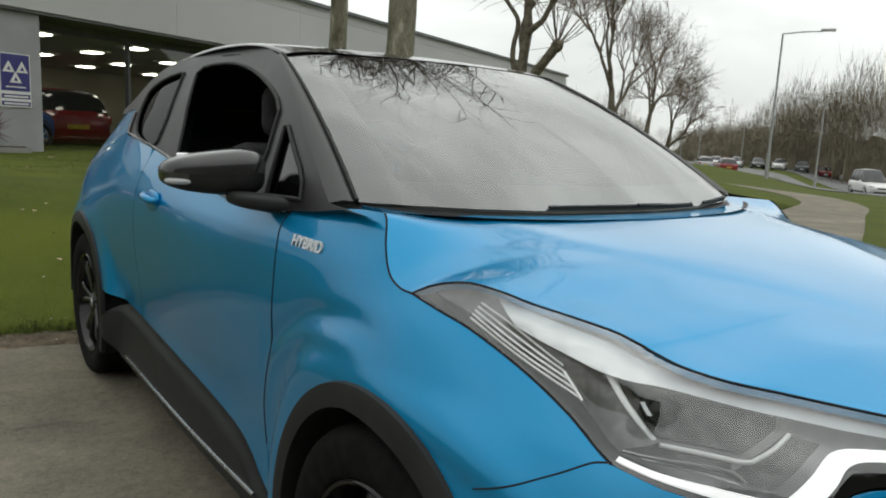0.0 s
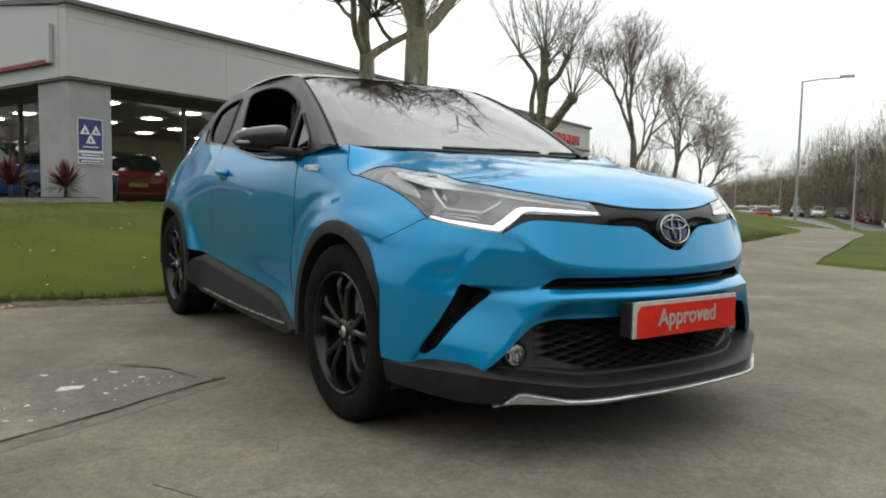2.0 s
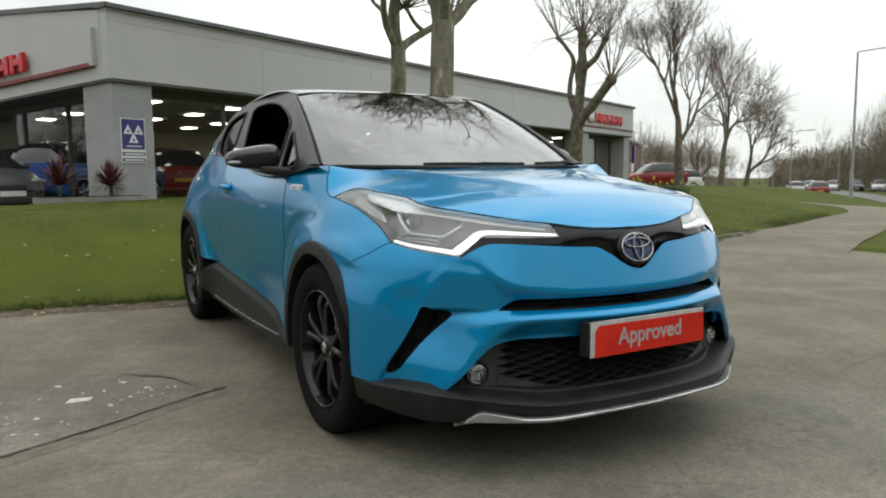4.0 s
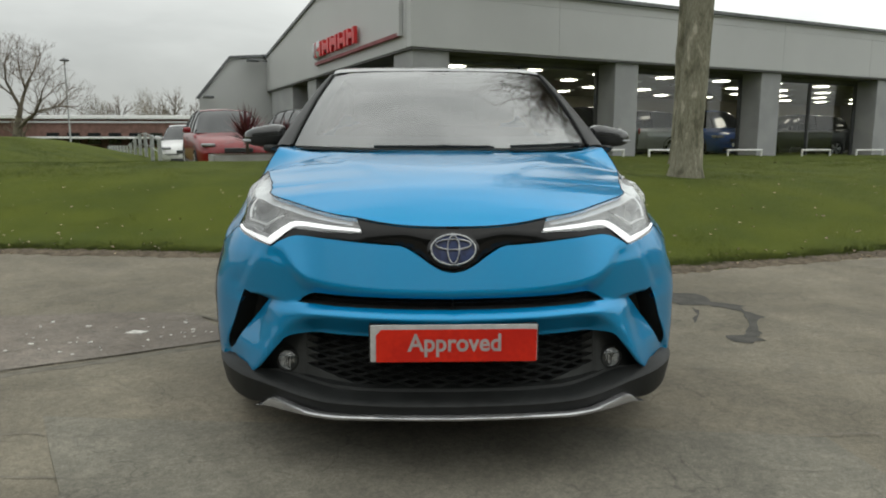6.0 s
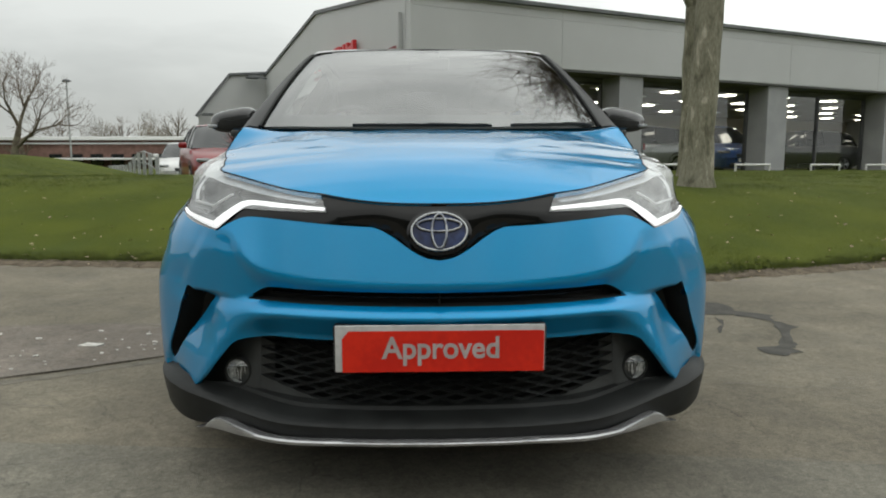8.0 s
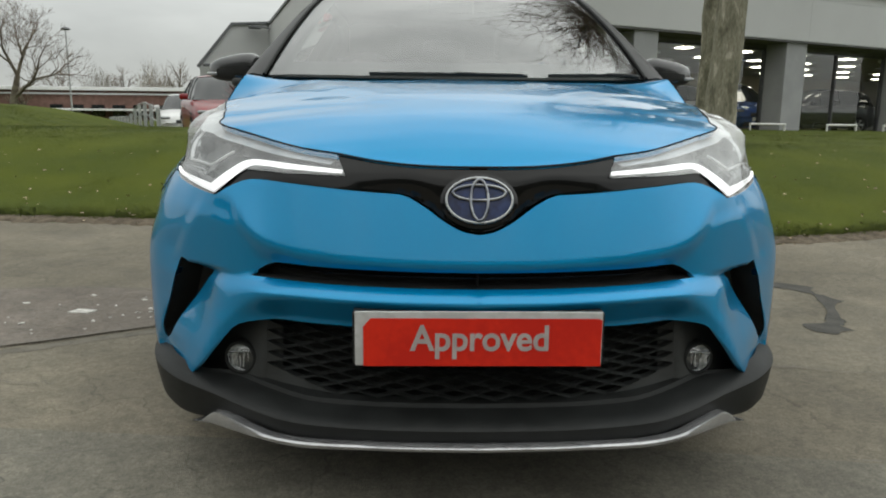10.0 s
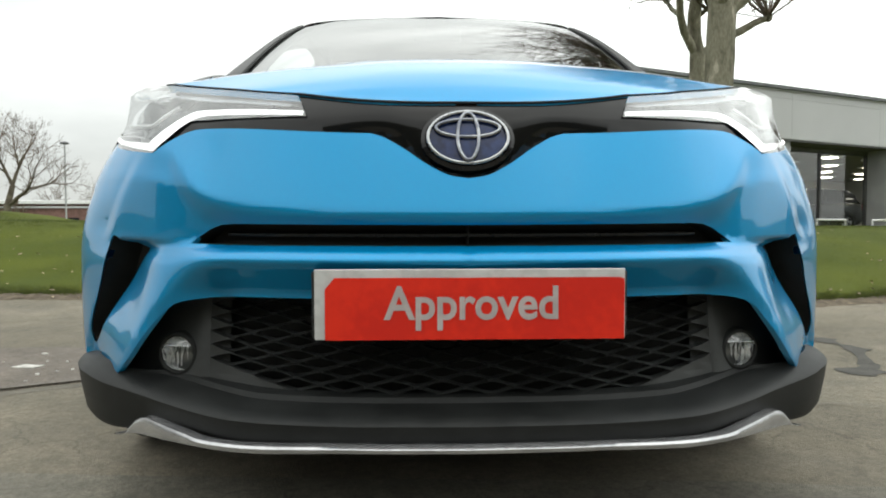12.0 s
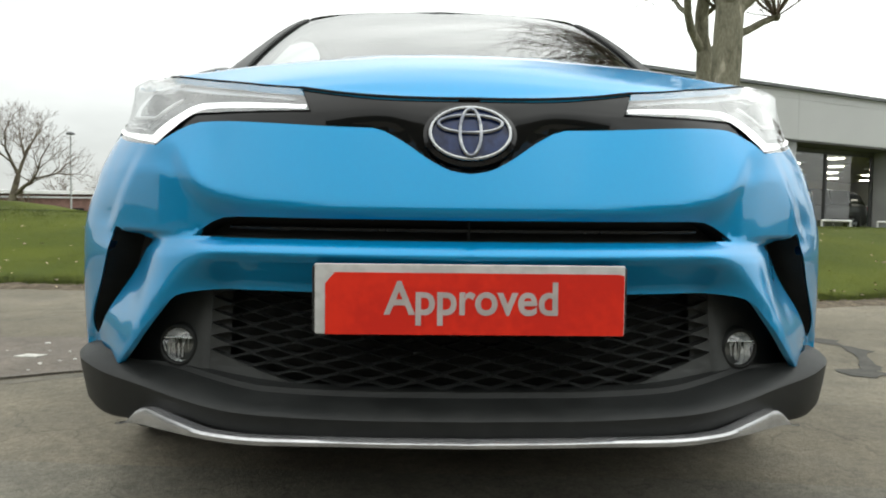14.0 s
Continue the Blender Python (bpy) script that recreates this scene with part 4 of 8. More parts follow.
# how far the skin lies inside the outline, by height, at some places along it
TUCK = [
    (0.62, [(0.2, 0), (0.7, 0), (1.1, 0)]),
    (0.865, [(0.2, 0.0), (0.6, 0.0), (0.66, 0.004), (0.74, 0.027), (0.80, 0.060), (0.9, 0.132), (1.0, 0.21)]),
    (1.06, [(0.2, -0.010), (0.34, -0.022), (0.45, -0.025), (0.56, -0.023), (0.62, -0.010), (0.66, 0.004), (0.70, 0.016), (0.77, 0.054), (0.82, 0.096), (0.9, 0.169), (1.0, 0.25)]),
    (1.42, [(0.2, 0.01), (0.6, 0.0), (0.72, 0.004), (0.80, 0.034), (0.87, 0.072), (0.92, 0.113), (0.95, 0.140), (1.05, 0.170)]),
    (1.62, [(0.2, 0.03), (0.45, 0.025), (0.6, 0.020), (0.72, 0.022), (0.82, 0.042), (0.9, 0.072), (0.95, 0.095), (1.05, 0.155)]),
    (1.86, [(0.2, 0.06), (0.45, 0.055), (0.6, 0.050), (0.7, 0.048), (0.8, 0.050), (0.9, 0.060), (0.96, 0.076), (1.0, 0.098), (1.06, 0.15)]),
    (2.4, [(0.2, 0.06), (0.42, 0.075), (0.55, 0.060), (0.7, 0.042), (0.85, 0.036), (0.93, 0.048), (0.98, 0.072), (1.05, 0.12)]),
    (3.1, [(0.2, 0.06), (0.45, 0.075), (0.6, 0.058), (0.75, 0.038), (0.9, 0.034), (1.0, 0.060), (1.08, 0.10), (1.15, 0.14)]),
    (3.6, [(0.2, 0.055), (0.45, 0.060), (0.6, 0.040), (0.75, 0.022), (0.9, 0.034), (1.0, 0.066), (1.1, 0.11), (1.28, 0.20)]),
    (4.05, [(0.2, 0.01), (0.6, 0.0), (0.72, 0.0), (0.85, 0.032), (0.95, 0.070), (1.05, 0.115), (1.15, 0.175), (1.3, 0.26)]),
    (4.6, [(0.2, 0.02), (0.6, 0.02), (0.8, 0.05), (0.95, 0.10), (1.1, 0.20), (1.3, 0.34)]),
    (5.4, [(0.2, 0.02), (0.6, 0.02), (0.8, 0.05), (0.95, 0.10), (1.1, 0.16), (1.3, 0.26)]),
]
# the nose: how far the skin lies behind the outline by height, above and below the ridge over the lower slot
NOSE = [(0.20, 0.0), (0.30, -0.020), (0.40, 0.024), (0.465, 0.050), (0.50, 0.028), (0.526, 0.006), (0.534, 0.001), (0.541, 0.004), (0.551, 0.020), (0.556, 0.028)]
NOSE_SIDE = [(0.20, -0.035), (0.30, -0.035), (0.36, -0.016), (0.42, 0.006), (0.465, 0.012), (0.525, 0.012), (0.545, 0.024), (0.556, 0.030)]


FLARE = [(1.12, 0.66), (1.187, 0.714), (1.326, 0.773), (1.544, 0.808), (1.70, 0.797), (1.817, 0.765), (1.972, 0.665), (2.03, 0.58), (2.07, 0.45), (2.10, 0.40)]


FOLD = [(0.30, 0.612), (0.40, 0.618), (0.446, 0.627), (0.51, 0.655), (0.562, 0.704), (0.595, 0.735), (0.66, 0.745), (0.9, 0.745)]


RIDGE_Z = [(0, 0.612), (0.18, 0.6145), (0.30, 0.620), (0.40, 0.630), (0.47, 0.644), (0.53, 0.668), (0.62, 0.690), (0.9, 0.70)]
# crest of the wedge between the lower grille and the corner intake
CREST = [(0.38, 0.532), (0.444, 0.529), (0.498, 0.520), (0.53, 0.502), (0.578, 0.466), (0.624, 0.429), (0.66, 0.393), (0.714, 0.338), (0.76, 0.292)]


def past_crest(s, z):
    """How far a place lies outside the crest; negative towards the grille."""
    best = (9.0, 0.0)
    for (s0, z0), (s1, z1) in zip(CREST, CREST[1:]):
        ds, dz = s1 - s0, z1 - z0
        f = min(max(((s - s0) * ds + (z - z0) * dz) / (ds * ds + dz * dz), 0), 1)
        d = math.hypot(s - s0 - ds * f, z - z0 - dz * f)
        if d < best[0]:
            best = (d, math.copysign(d, (s - s0) * -dz + (z - z0) * ds))
    return best[1]


def soft_step(d, r):
    """Zero below, d above, rounded over the width r."""
    return 0.0 if d < -r else d if d > r else (d + r) ** 2 / (4 * r)


def skin(s, z, out=0.0):
    """A place on the skin; out: metres proud of it."""
    x, y = spline(OUT_X, s), spline(OUT_Y, s)
    e = 0.004
    tx, ty = spline(OUT_X, min(s + e, S_END)) - spline(OUT_X, max(s - e, 0)), spline(OUT_Y, min(s + e, S_END)) - spline(OUT_Y, max(s - e, 0))
    t = math.hypot(tx, ty)
    nx, ny = ty / t, -tx / t
    k = 0
    while k < len(TUCK) - 2 and TUCK[k + 1][0] < s:
        k += 1
    s0, s1 = TUCK[k][0], TUCK[k + 1][0]
    if s <= s0 or s >= s1:
        inn = spline(TUCK[k if s <= s0 else k + 1][1], z) - out
    else:
        near = [(TUCK[j][0], spline(TUCK[j][1], z)) for j in range(max(k - 1, 0), min(k + 3, len(TUCK)))]
        a = next(j for j, q in enumerate(near) if q[0] == s0)
        slope = []
        for j in (a, a + 1):
            lo, hi = near[max(j - 1, 0)], near[min(j + 1, len(near) - 1)]
            slope.append((hi[1] - lo[1]) / (hi[0] - lo[0]) if hi[0] > lo[0] else 0.0)
        slope[0] = 0.0 if k == 0 else slope[0]
        h, f = s1 - s0, (s - s0) / (s1 - s0)
        inn = (1 + 2 * f) * (1 - f) ** 2 * near[a][1] + f * (1 - f) ** 2 * h * slope[0] + f * f * (3 - 2 * f) * near[a + 1][1] + f * f * (f - 1) * h * slope[1] - out
    # the flares over the wheels stand proud of the doors
    for yc, width in ((0.905, 0.11), (3.54, 0.13)):
        r = math.hypot(y - yc, z - 0.335)
        if r < 0.62 and s > 0.9:
            g = 1 - smooth01((r - 0.455) / width)
            inn = inn * (1 - g) + min(inn, 0.008 - out) * g if z < 0.70 else inn * (1 - g * (1 - smooth01((z - 0.70) / 0.1))) + min(inn, 0.008 - out) * g * (1 - smooth01((z - 0.70) / 0.1))
    if 1.15 < s < 2.09 and z > 0.42:
        # ridge of the front flare, with a hollow above it
        d = (spline(FLARE, s) - z) / math.hypot(1, (spline(FLARE, s + 0.01) - spline(FLARE, s - 0.01)) / 0.02)
        k = smooth01((s - 1.42) / 0.22) * smooth01((2.09 - s) / 0.12)
        inn += k * (0.008 * math.exp(-((d + 0.030) / 0.026) ** 2) - 0.006 * math.exp(-((d - 0.012) / 0.022) ** 2))
    if 0.62 < s < 0.98 and 0.50 < z < 0.80:
        # fold running up from the corner intake
        d = (s - 0.802) * 0.768 + (z - 0.575) * 0.640
        inn += 0.006 * smooth01(d / 0.05) * smooth01((z - 0.55) / 0.05) * smooth01((0.775 - z) / 0.10) * smooth01((0.98 - s) / 0.14)
    if 0.40 < s < 0.97 and z < 0.57:
        # the wedge: a crest with one face turned to the grille and one falling away into the intake
        d = past_crest(s, z)
        k = smooth01((s - 0.40) / 0.09) * smooth01((0.566 - z) / 0.014) * (1 - smooth01(((s - 0.76) * 0.765 + (z - 0.56) * 0.643) / 0.02))
        inn += k * (0.42 * soft_step(-d, 0.006) + 0.27 * (0.25 + 0.75 * smooth01((z - 0.36) / 0.15)) * soft_step(d, 0.012) - 0.010 * (1 - smooth01((s - 0.60) / 0.16)))
    w = 1 - smooth01((s - 0.62) / 0.40)
    if w > 0:
        side = smooth01((x - 0.40) / 0.18)
        low = spline(NOSE, min(z, 0.556)) * (1 - side) + spline(NOSE_SIDE, min(z, 0.556)) * side
        if z > 0.556:
            ridge, rake = spline(RIDGE_Z, x), 0.32 + 0.20 * side
            low += 0.014 * (1 - smooth01((z - 0.588) / (ridge - 0.588))) * (1 - smooth01((x - 0.44) / 0.10))
            low += rake * soft_step(z - ridge, 0.012) + 0.45 * soft_step(z - 0.79, 0.02)
        if 0.36 < s < 0.84 and z > 0.55:
            # fold from the slot's end up to the lamp: the corner lies behind the middle panel
            low += 0.013 * smooth01((spline(FOLD, s) - z + 0.01) / 0.065) * smooth01((s - 0.36) / 0.10) * (1 - smooth01((s - 0.64) / 0.20)) * smooth01((z - 0.55) / 0.02)
        y += w * low
    return Vector((x - nx * inn, y - ny * inn, z))


LENS_LOW = [(0.652, 0.737), (0.76, 0.747), (0.86, 0.758), (0.95, 0.774), (1.055, 0.818), (1.19, 0.861), (1.30, 0.890), (1.39, 0.906), (1.462, 0.918)]
LENS_HIGH = [(0.50, 0.866), (0.64, 0.890), (0.78, 0.904), (0.925, 0.917), (1.08, 0.930), (1.215, 0.941), (1.29, 0.950), (1.36, 0.953), (1.43, 0.938), (1.462, 0.918)]


def lens_skin(s, z, out=0.0):
    """The lamp glass swells out of the skin around its outer bend."""
    if 0.70 < s < 1.40:
        lo, hi = spline(LENS_LOW, s), spline(LENS_HIGH, s)
        u = min(max((z - lo) / max(hi - lo, 0.01), 0), 1)
        out += 0.034 * 4 * u * (1 - u) * smooth01((s - 0.70) / 0.25) * smooth01((1.40 - s) / 0.28)
    return skin(s, z, out)


def glass_skin(s, z, out=0.0):
    """The outer lens: a full shoulder that stands out from the bonnet's edge."""
    if 0.62 < s < 1.40:
        lo, hi = spline(LENS_LOW, s), spline(LENS_HIGH, s)
        u = min(max((z - lo) / max(hi - lo, 0.01), 0), 1)
        bow = (u / 0.76) ** 1.5 if u < 0.76 else math.sqrt(max(1 - ((u - 0.76) / 0.24) ** 2, 0))
        out += 0.064 * bow * smooth01((s - 0.62) / 0.30) * smooth01((1.38 - s) / 0.34)
    return skin(s, z, out)


# ---- the blue car: materials ----
def metallic_blue():
    m, nt, bsdf = material("blue_metallic_paint")
    tc = nt.nodes.new("ShaderNodeTexCoord")
    fleck = nt.nodes.new("ShaderNodeTexNoise")
    fleck.inputs["Scale"].default_value, fleck.inputs["Detail"].default_value = 900, 1
    dust = nt.nodes.new("ShaderNodeTexNoise")
    dust.inputs["Scale"].default_value, dust.inputs["Detail"].default_value = 3, 6
    mix = nt.nodes.new("ShaderNodeMix")
    mix.data_type = "RGBA"
    mix.inputs["A"].default_value, mix.inputs["B"].default_value = (0.0, 0.208, 0.440, 1), (0.0, 0.255, 0.525, 1)
    rr = nt.nodes.new("ShaderNodeMapRange")
    rr.inputs["To Min"].default_value, rr.inputs["To Max"].default_value = 0.015, 0.06
    link = nt.links.new
    link(tc.outputs["Object"], fleck.inputs["Vector"])
    link(tc.outputs["Object"], dust.inputs["Vector"])
    link(fleck.outputs["Fac"], mix.inputs["Factor"])
    link(mix.outputs["Result"], bsdf.inputs["Base Color"])
    link(dust.outputs["Fac"], rr.inputs["Value"])
    link(rr.outputs["Result"], bsdf.inputs["Coat Roughness"])
    bsdf.inputs["Metallic"].default_value, bsdf.inputs["Roughness"].default_value = 0.52, 0.38
    bsdf.inputs["Specular Tint"].default_value = (0.8, 0.9, 1.0, 1)
    bsdf.inputs["Specular IOR Level"].default_value = 0.1
    bsdf.inputs["Coat Weight"].default_value = 1.0
    bsdf.inputs["Coat IOR"].default_value = 1.42
    return m


C_BLUE = metallic_blue()
C_BLACK = surface("gloss_black", (0.008, 0.008, 0.009), (0.011, 0.011, 0.012), scale=4, rough=0.12, rough_var=0.04, spec=0.35)
C_ROOF = surface("black_roof_paint", (0.016, 0.0165, 0.017), (0.022, 0.0225, 0.023), scale=4, rough=0.2, rough_var=0.05, spec=0.5, coat=0.7)
C_PLASTIC = surface("grained_black_plastic", (0.011, 0.0118, 0.0115), (0.0175, 0.0186, 0.0182), scale=14, rough=0.5, bump=0.1, bump_scale=500, spec=0.26)
C_PILLAR = surface("satin_black_pillar", (0.010, 0.010, 0.0105), (0.014, 0.014, 0.0145), scale=6, rough=0.3, spec=0.42)
C_GARNISH = surface("garnish_black", (0.006, 0.006, 0.006), (0.009, 0.0085, 0.008), scale=5, rough=0.08, rough_var=0.03, spec=0.32)
C_BOWL = surface("lamp_pocket", (0.02, 0.0205, 0.021), (0.07, 0.071, 0.072), scale=22, rough=0.22, metal=0.2)
# near-black: the shade inside openings and under the car, put into the colour
C_DARK = surface("shade_black", (0.008, 0.008, 0.008), (0.012, 0.012, 0.012), scale=9, rough=0.8)
C_CHROME = surface("chrome", (0.80, 0.81, 0.82), (0.70, 0.71, 0.72), scale=12, rough=0.07, metal=1.0, rough_var=0.03)
C_SATIN = surface("satin_silver", (0.44, 0.45, 0.46), (0.38, 0.39, 0.40), scale=20, rough=0.24, metal=0.9, rough_var=0.06)
C_LENS = glass("lamp_lens", (0.95, 0.96, 0.96), shine_least=0.15, rise=2.8)
C_SCREEN = glass("windscreen_glass", (0.50, 0.54, 0.53), shine_least=0.225)
C_TINT = glass("tinted_side_glass", (0.10, 0.11, 0.11), shine_least=0.03, rise=8.0)
C_QUARTER = glass("quarter_light_glass", (0.12, 0.13, 0.13), shine_least=0.10)
C_BEZEL = surface("lamp_bezel", (0.16, 0.16, 0.165), (0.30, 0.30, 0.305), scale=14, rough=0.3, metal=0.3)
C_DRL = glow("daytime_running_light", (1.0, 1.0, 1.0), 0.70)
C_CLOTH = surface("seat_cloth", (0.02, 0.02, 0.021), (0.032, 0.032, 0.033), scale=40, rough=0.95, bump=0.3, bump_scale=300)
C_RED = surface("red_plate_vinyl", (0.66, 0.024, 0.008), (0.54, 0.016, 0.007), scale=5, rough=0.45, coat=0.08, spec=0.25)
C_PLATEWHITE = surface("plate_edge", (0.50, 0.50, 0.49), (0.42, 0.42, 0.41), scale=15, rough=0.4)
C_LETTER = surface("silver_letter", (0.42, 0.37, 0.36), (0.35, 0.31, 0.30), scale=20, rough=0.4)
C_BADGEBLUE = surface("badge_blue", (0.008, 0.014, 0.050), (0.014, 0.030, 0.11), scale=12, rough=0.12, coat=0.2, spec=0.3)
# non-metal white and grey: the reflector's bright glints are put into the colour
C_FOG = surface("fog_reflector", (0.86, 0.87, 0.87), (0.50, 0.51, 0.52), scale=110, rough=0.1, spread=0.06)
# badge chrome, its colour darkened for the dark ground it would mirror
C_DIM_CHROME = surface("dimmed_chrome", (0.30, 0.31, 0.33), (0.16, 0.17, 0.20), scale=40, rough=0.12, metal=1.0, rough_var=0.04)
C_BRIGHT = surface("bright_letter", (0.74, 0.75, 0.76), (0.66, 0.67, 0.68), scale=20, rough=0.3, metal=0.2)
C_LIP = surface("satin_lip", (0.46, 0.46, 0.47), (0.38, 0.38, 0.39), scale=20, rough=0.22, metal=0.75, rough_var=0.05)
C_MESH = surface("grille_plastic", (0.027, 0.0285, 0.028), (0.038, 0.040, 0.0395), scale=14, rough=0.42, bump=0.1, bump_scale=500, spec=0.4)
C_WHEEL = surface("wheel_black", (0.006, 0.006, 0.0065), (0.010, 0.010, 0.0105), scale=9, rough=0.14, rough_var=0.05, spec=0.36)
C_GAP = surface("shut_line", (0.004, 0.005, 0.007), (0.006, 0.007, 0.009), scale=9, rough=0.9)

hero = thing("car", "bright blue crossover car with a black roof parked on the forecourt", "car", pose(0, 0, 0.018))


def mirrored(g):
    h = Geo()
    h.v, h.m = [(-x, y, z) for x, y, z in g.v], list(g.m)
    h.f = [f[::-1] for f in g.f]
    return h


def pair(name, geo, mats, parent=None, label="", **kw):
    """The same part on both sides of the car."""
    a = part(name, mirrored(geo), mats, parent or hero, label, **kw)
    b = part(name, geo, mats, parent or hero, label, **kw)
    return a, b


def even(line, step):
    """Points along a chain of straight pieces, no further apart than step."""
    out = []
    for a, b in zip(line, line[1:]):
        n = max(1, math.ceil(math.dist(a, b) / step))
        out += [tuple(p + (q - p) * i / n for p, q in zip(a, b)) for i in range(n)]
    return out + [tuple(line[-1])]


def soft_line(pts, n=24):
    return [tuple(p) for p in curve3(pts, n)]


def inside(p, poly):
    c, x, y = False, p[0], p[1]
    for (x0, y0), (x1, y1) in zip(poly, poly[1:] + poly[:1]):
        if (y0 > y) != (y1 > y) and x < (x1 - x0) * (y - y0) / (y1 - y0) + x0:
            c = not c
    return c


def tessellate(outer, holes, step):
    """Triangles over an outline with holes, in its own plane."""
    from mathutils.geometry import delaunay_2d_cdt
    pts, edges = [], []
    for loop in [outer] + holes:
        k = len(pts)
        pts += [Vector(p) for p in loop]
        edges += [(k + i, k + (i + 1) % len(loop)) for i in range(len(loop))]
    rim = np.array([p[:] for p in pts])
    lo, hi = rim.min(0), rim.max(0)
    j = 0
    y = lo[1] + step / 2
    while y < hi[1]:
        x = lo[0] + step * (0.25 + 0.5 * (j % 2))
        while x < hi[0]:
            if ((rim - (x, y)) ** 2).sum(1).min() > (0.55 * step) ** 2 and inside((x, y), outer) and not any(inside((x, y), h) for h in holes):
                pts.append(Vector((x, y)))
            x += step
        y += step * 0.87
        j += 1
    v, _, f, *_ = delaunay_2d_cdt(pts, edges, [], 0, 1e-6)
    keep = []
    for t in f:
        c = (sum(v[i].x for i in t) / 3, sum(v[i].y for i in t) / 3)
        if inside(c, outer) and not any(inside(c, h) for h in holes):
            keep.append(t)
    return v, keep


def panel(name, outer, holes, mats, label="", step=0.022, out=0.0, flange=0.014, parent=None, place=skin, sides=(-1, 1), slot=0):
    """A sheet of the skin inside an outline given as (s, z), with turned-in edges; made for both sides."""
    outer = even(list(outer) + [outer[0]], step)[:-1]
    holes = [even(list(h) + [h[0]], step)[:-1] for h in holes]
    v, tris = tessellate(outer, holes, step)

    def normal(s, z):
        e = 0.004
        a = place(s + e, z, out) - place(s - e, z, out)
        b = place(s, z + e, out) - place(s, z - e, out)
        n = a.cross(b).normalized()
        if s < 0.09:
            n.x *= smooth01((s - 0.0042) / 0.086)
            n.normalize()
        return n

    pts = [place(p.x, p.y, out) for p in v]
    nor = [normal(max(p.x, 0.0042), p.y) for p in v]
    flip = sum((n.dot(p - Vector((0, 2.2, 0.6))) > 0) for n, p in zip(nor, pts)) < len(pts) / 2
    if flip:
        nor = [-n for n in nor]
    faces = []
    for t in tris:
        a, b, c = (pts[i] for i in t)
        faces.append(t if (b - a).cross(c - a).dot(nor[t[0]]) > 0 else t[::-1])
    verts, norms = [p[:] for p in pts], [n[:] for n in nor]
    if flange:
        for loop in [outer] + holes:
            k = len(verts)
            n = len(loop)
            for s, z in loop:
                p, m = place(s, z, out), normal(max(s, 0.0042), z)
                m = -m if flip else m
                verts += [p[:], (p - m * flange)[:]]
                norms += [m[:], m[:]]
            faces += [(k + 2 * i, k + 2 * ((i + 1) % n), k + 2 * ((i + 1) % n) + 1, k + 2 * i + 1) for i in range(n)]
    made = []
    for sg in sides:
        me = bpy.data.meshes.new(name)
        me.from_pydata([(sg * x, y, z) for x, y, z in verts], [], [f if sg > 0 else f[::-1] for f in faces])
        me.materials.append(mats)
        me.shade_smooth()
        me.update()
        me.normals_split_custom_set_from_vertices([(sg * x, y, z) for x, y, z in norms])
        ob = new(name, me)
        ob.parent = parent[0 if sg < 0 else 1] if parent else hero
        made.append(tagged(ob, label))
    return made


def recess(name, outline, depth, mat, label="", step=0.03, parent=None):
    """A dark opening: walls and floor behind an outline on the skin."""
    loop = even(list(outline) + [outline[0]], step)[:-1]
    v, tris = tessellate(loop, [], step)
    g = Geo()
    g.add([skin(p.x, p.y, -depth) for p in v], tris)
    n = len(loop)
    g.add([q for s, z in loop for q in (skin(s, z, -0.003), skin(s, z, -depth))], [(2 * i, 2 * ((i + 1) % n), 2 * ((i + 1) % n) + 1, 2 * i + 1) for i in range(n)])
    return pair(name, g, mat, None, label, smooth=True, angle=40)


def on_skin(line, out=0.0, n=40):
    return [skin(s, z, out) for s, z in soft_line(line, n)]


def shut_line(line, r=0.0022, n=40, out=-0.0002):
    pair("shut_line", Geo().tube(on_skin(line, out, n), r, sides=6), C_GAP, None, "")


# ---- outlines, as (s, z) ----
def arch(yc, r, a0, a1, n=26, zc=0.335):
    """Part of a wheel arch, from angle a0 to a1 in degrees; 0 points to the tail."""
    out = []
    for i in range(n + 1):
        a = radians(a0 + (a1 - a0) * i / n)
        out.append((s_at_y(yc + r * math.cos(a)), zc + r * math.sin(a)))
    return out


FW, RW, ARCH_R = 0.905, 3.54, 0.372
TIP, IN_TOP, IN_BOT, BEND, VEE, OUTB = (1.462, 0.918), (0.316, 0.840), (0.294, 0.794), (0.556, 0.797), (0.652, 0.737), (0.950, 0.774)
LAMP_TOP = soft_line([TIP, (1.43, 0.938), (1.36, 0.953), (1.29, 0.950), (1.215, 0.941), (1.08, 0.930), (0.925, 0.917), (0.78, 0.904), (0.64, 0.890), (0.50, 0.866), (0.40, 0.849), IN_TOP], 48)
LAMP_OUT = soft_line([OUTB, (1.055, 0.818), (1.19, 0.861), (1.30, 0.890), (1.39, 0.906), TIP], 26)
LAMP_BOT = [IN_BOT, (0.43, 0.795), (0.535, 0.7975), BEND, (0.58, 0.785), VEE, (0.76, 0.747), (0.86, 0.758), OUTB]
LAMP = LAMP_OUT[:-1] + LAMP_TOP[:-1] + [IN_TOP] + LAMP_BOT[:-1]
BUMP_TOP = soft_line([(0, 0.677), (0.035, 0.683), (0.075, 0.704), (0.115, 0.732), (0.150, 0.752)], 10) + soft_line([(0.172, 0.7585), (0.27, 0.763), (0.40, 0.772), (0.50, 0.7775), (0.548, 0.775), (0.60, 0.757), (0.645, 0.735)], 20)
BONNET_LIP = soft_line([IN_TOP, (0.24, 0.828), (0.16, 0.820), (0.08, 0.8165), (0, 0.816)], 16)
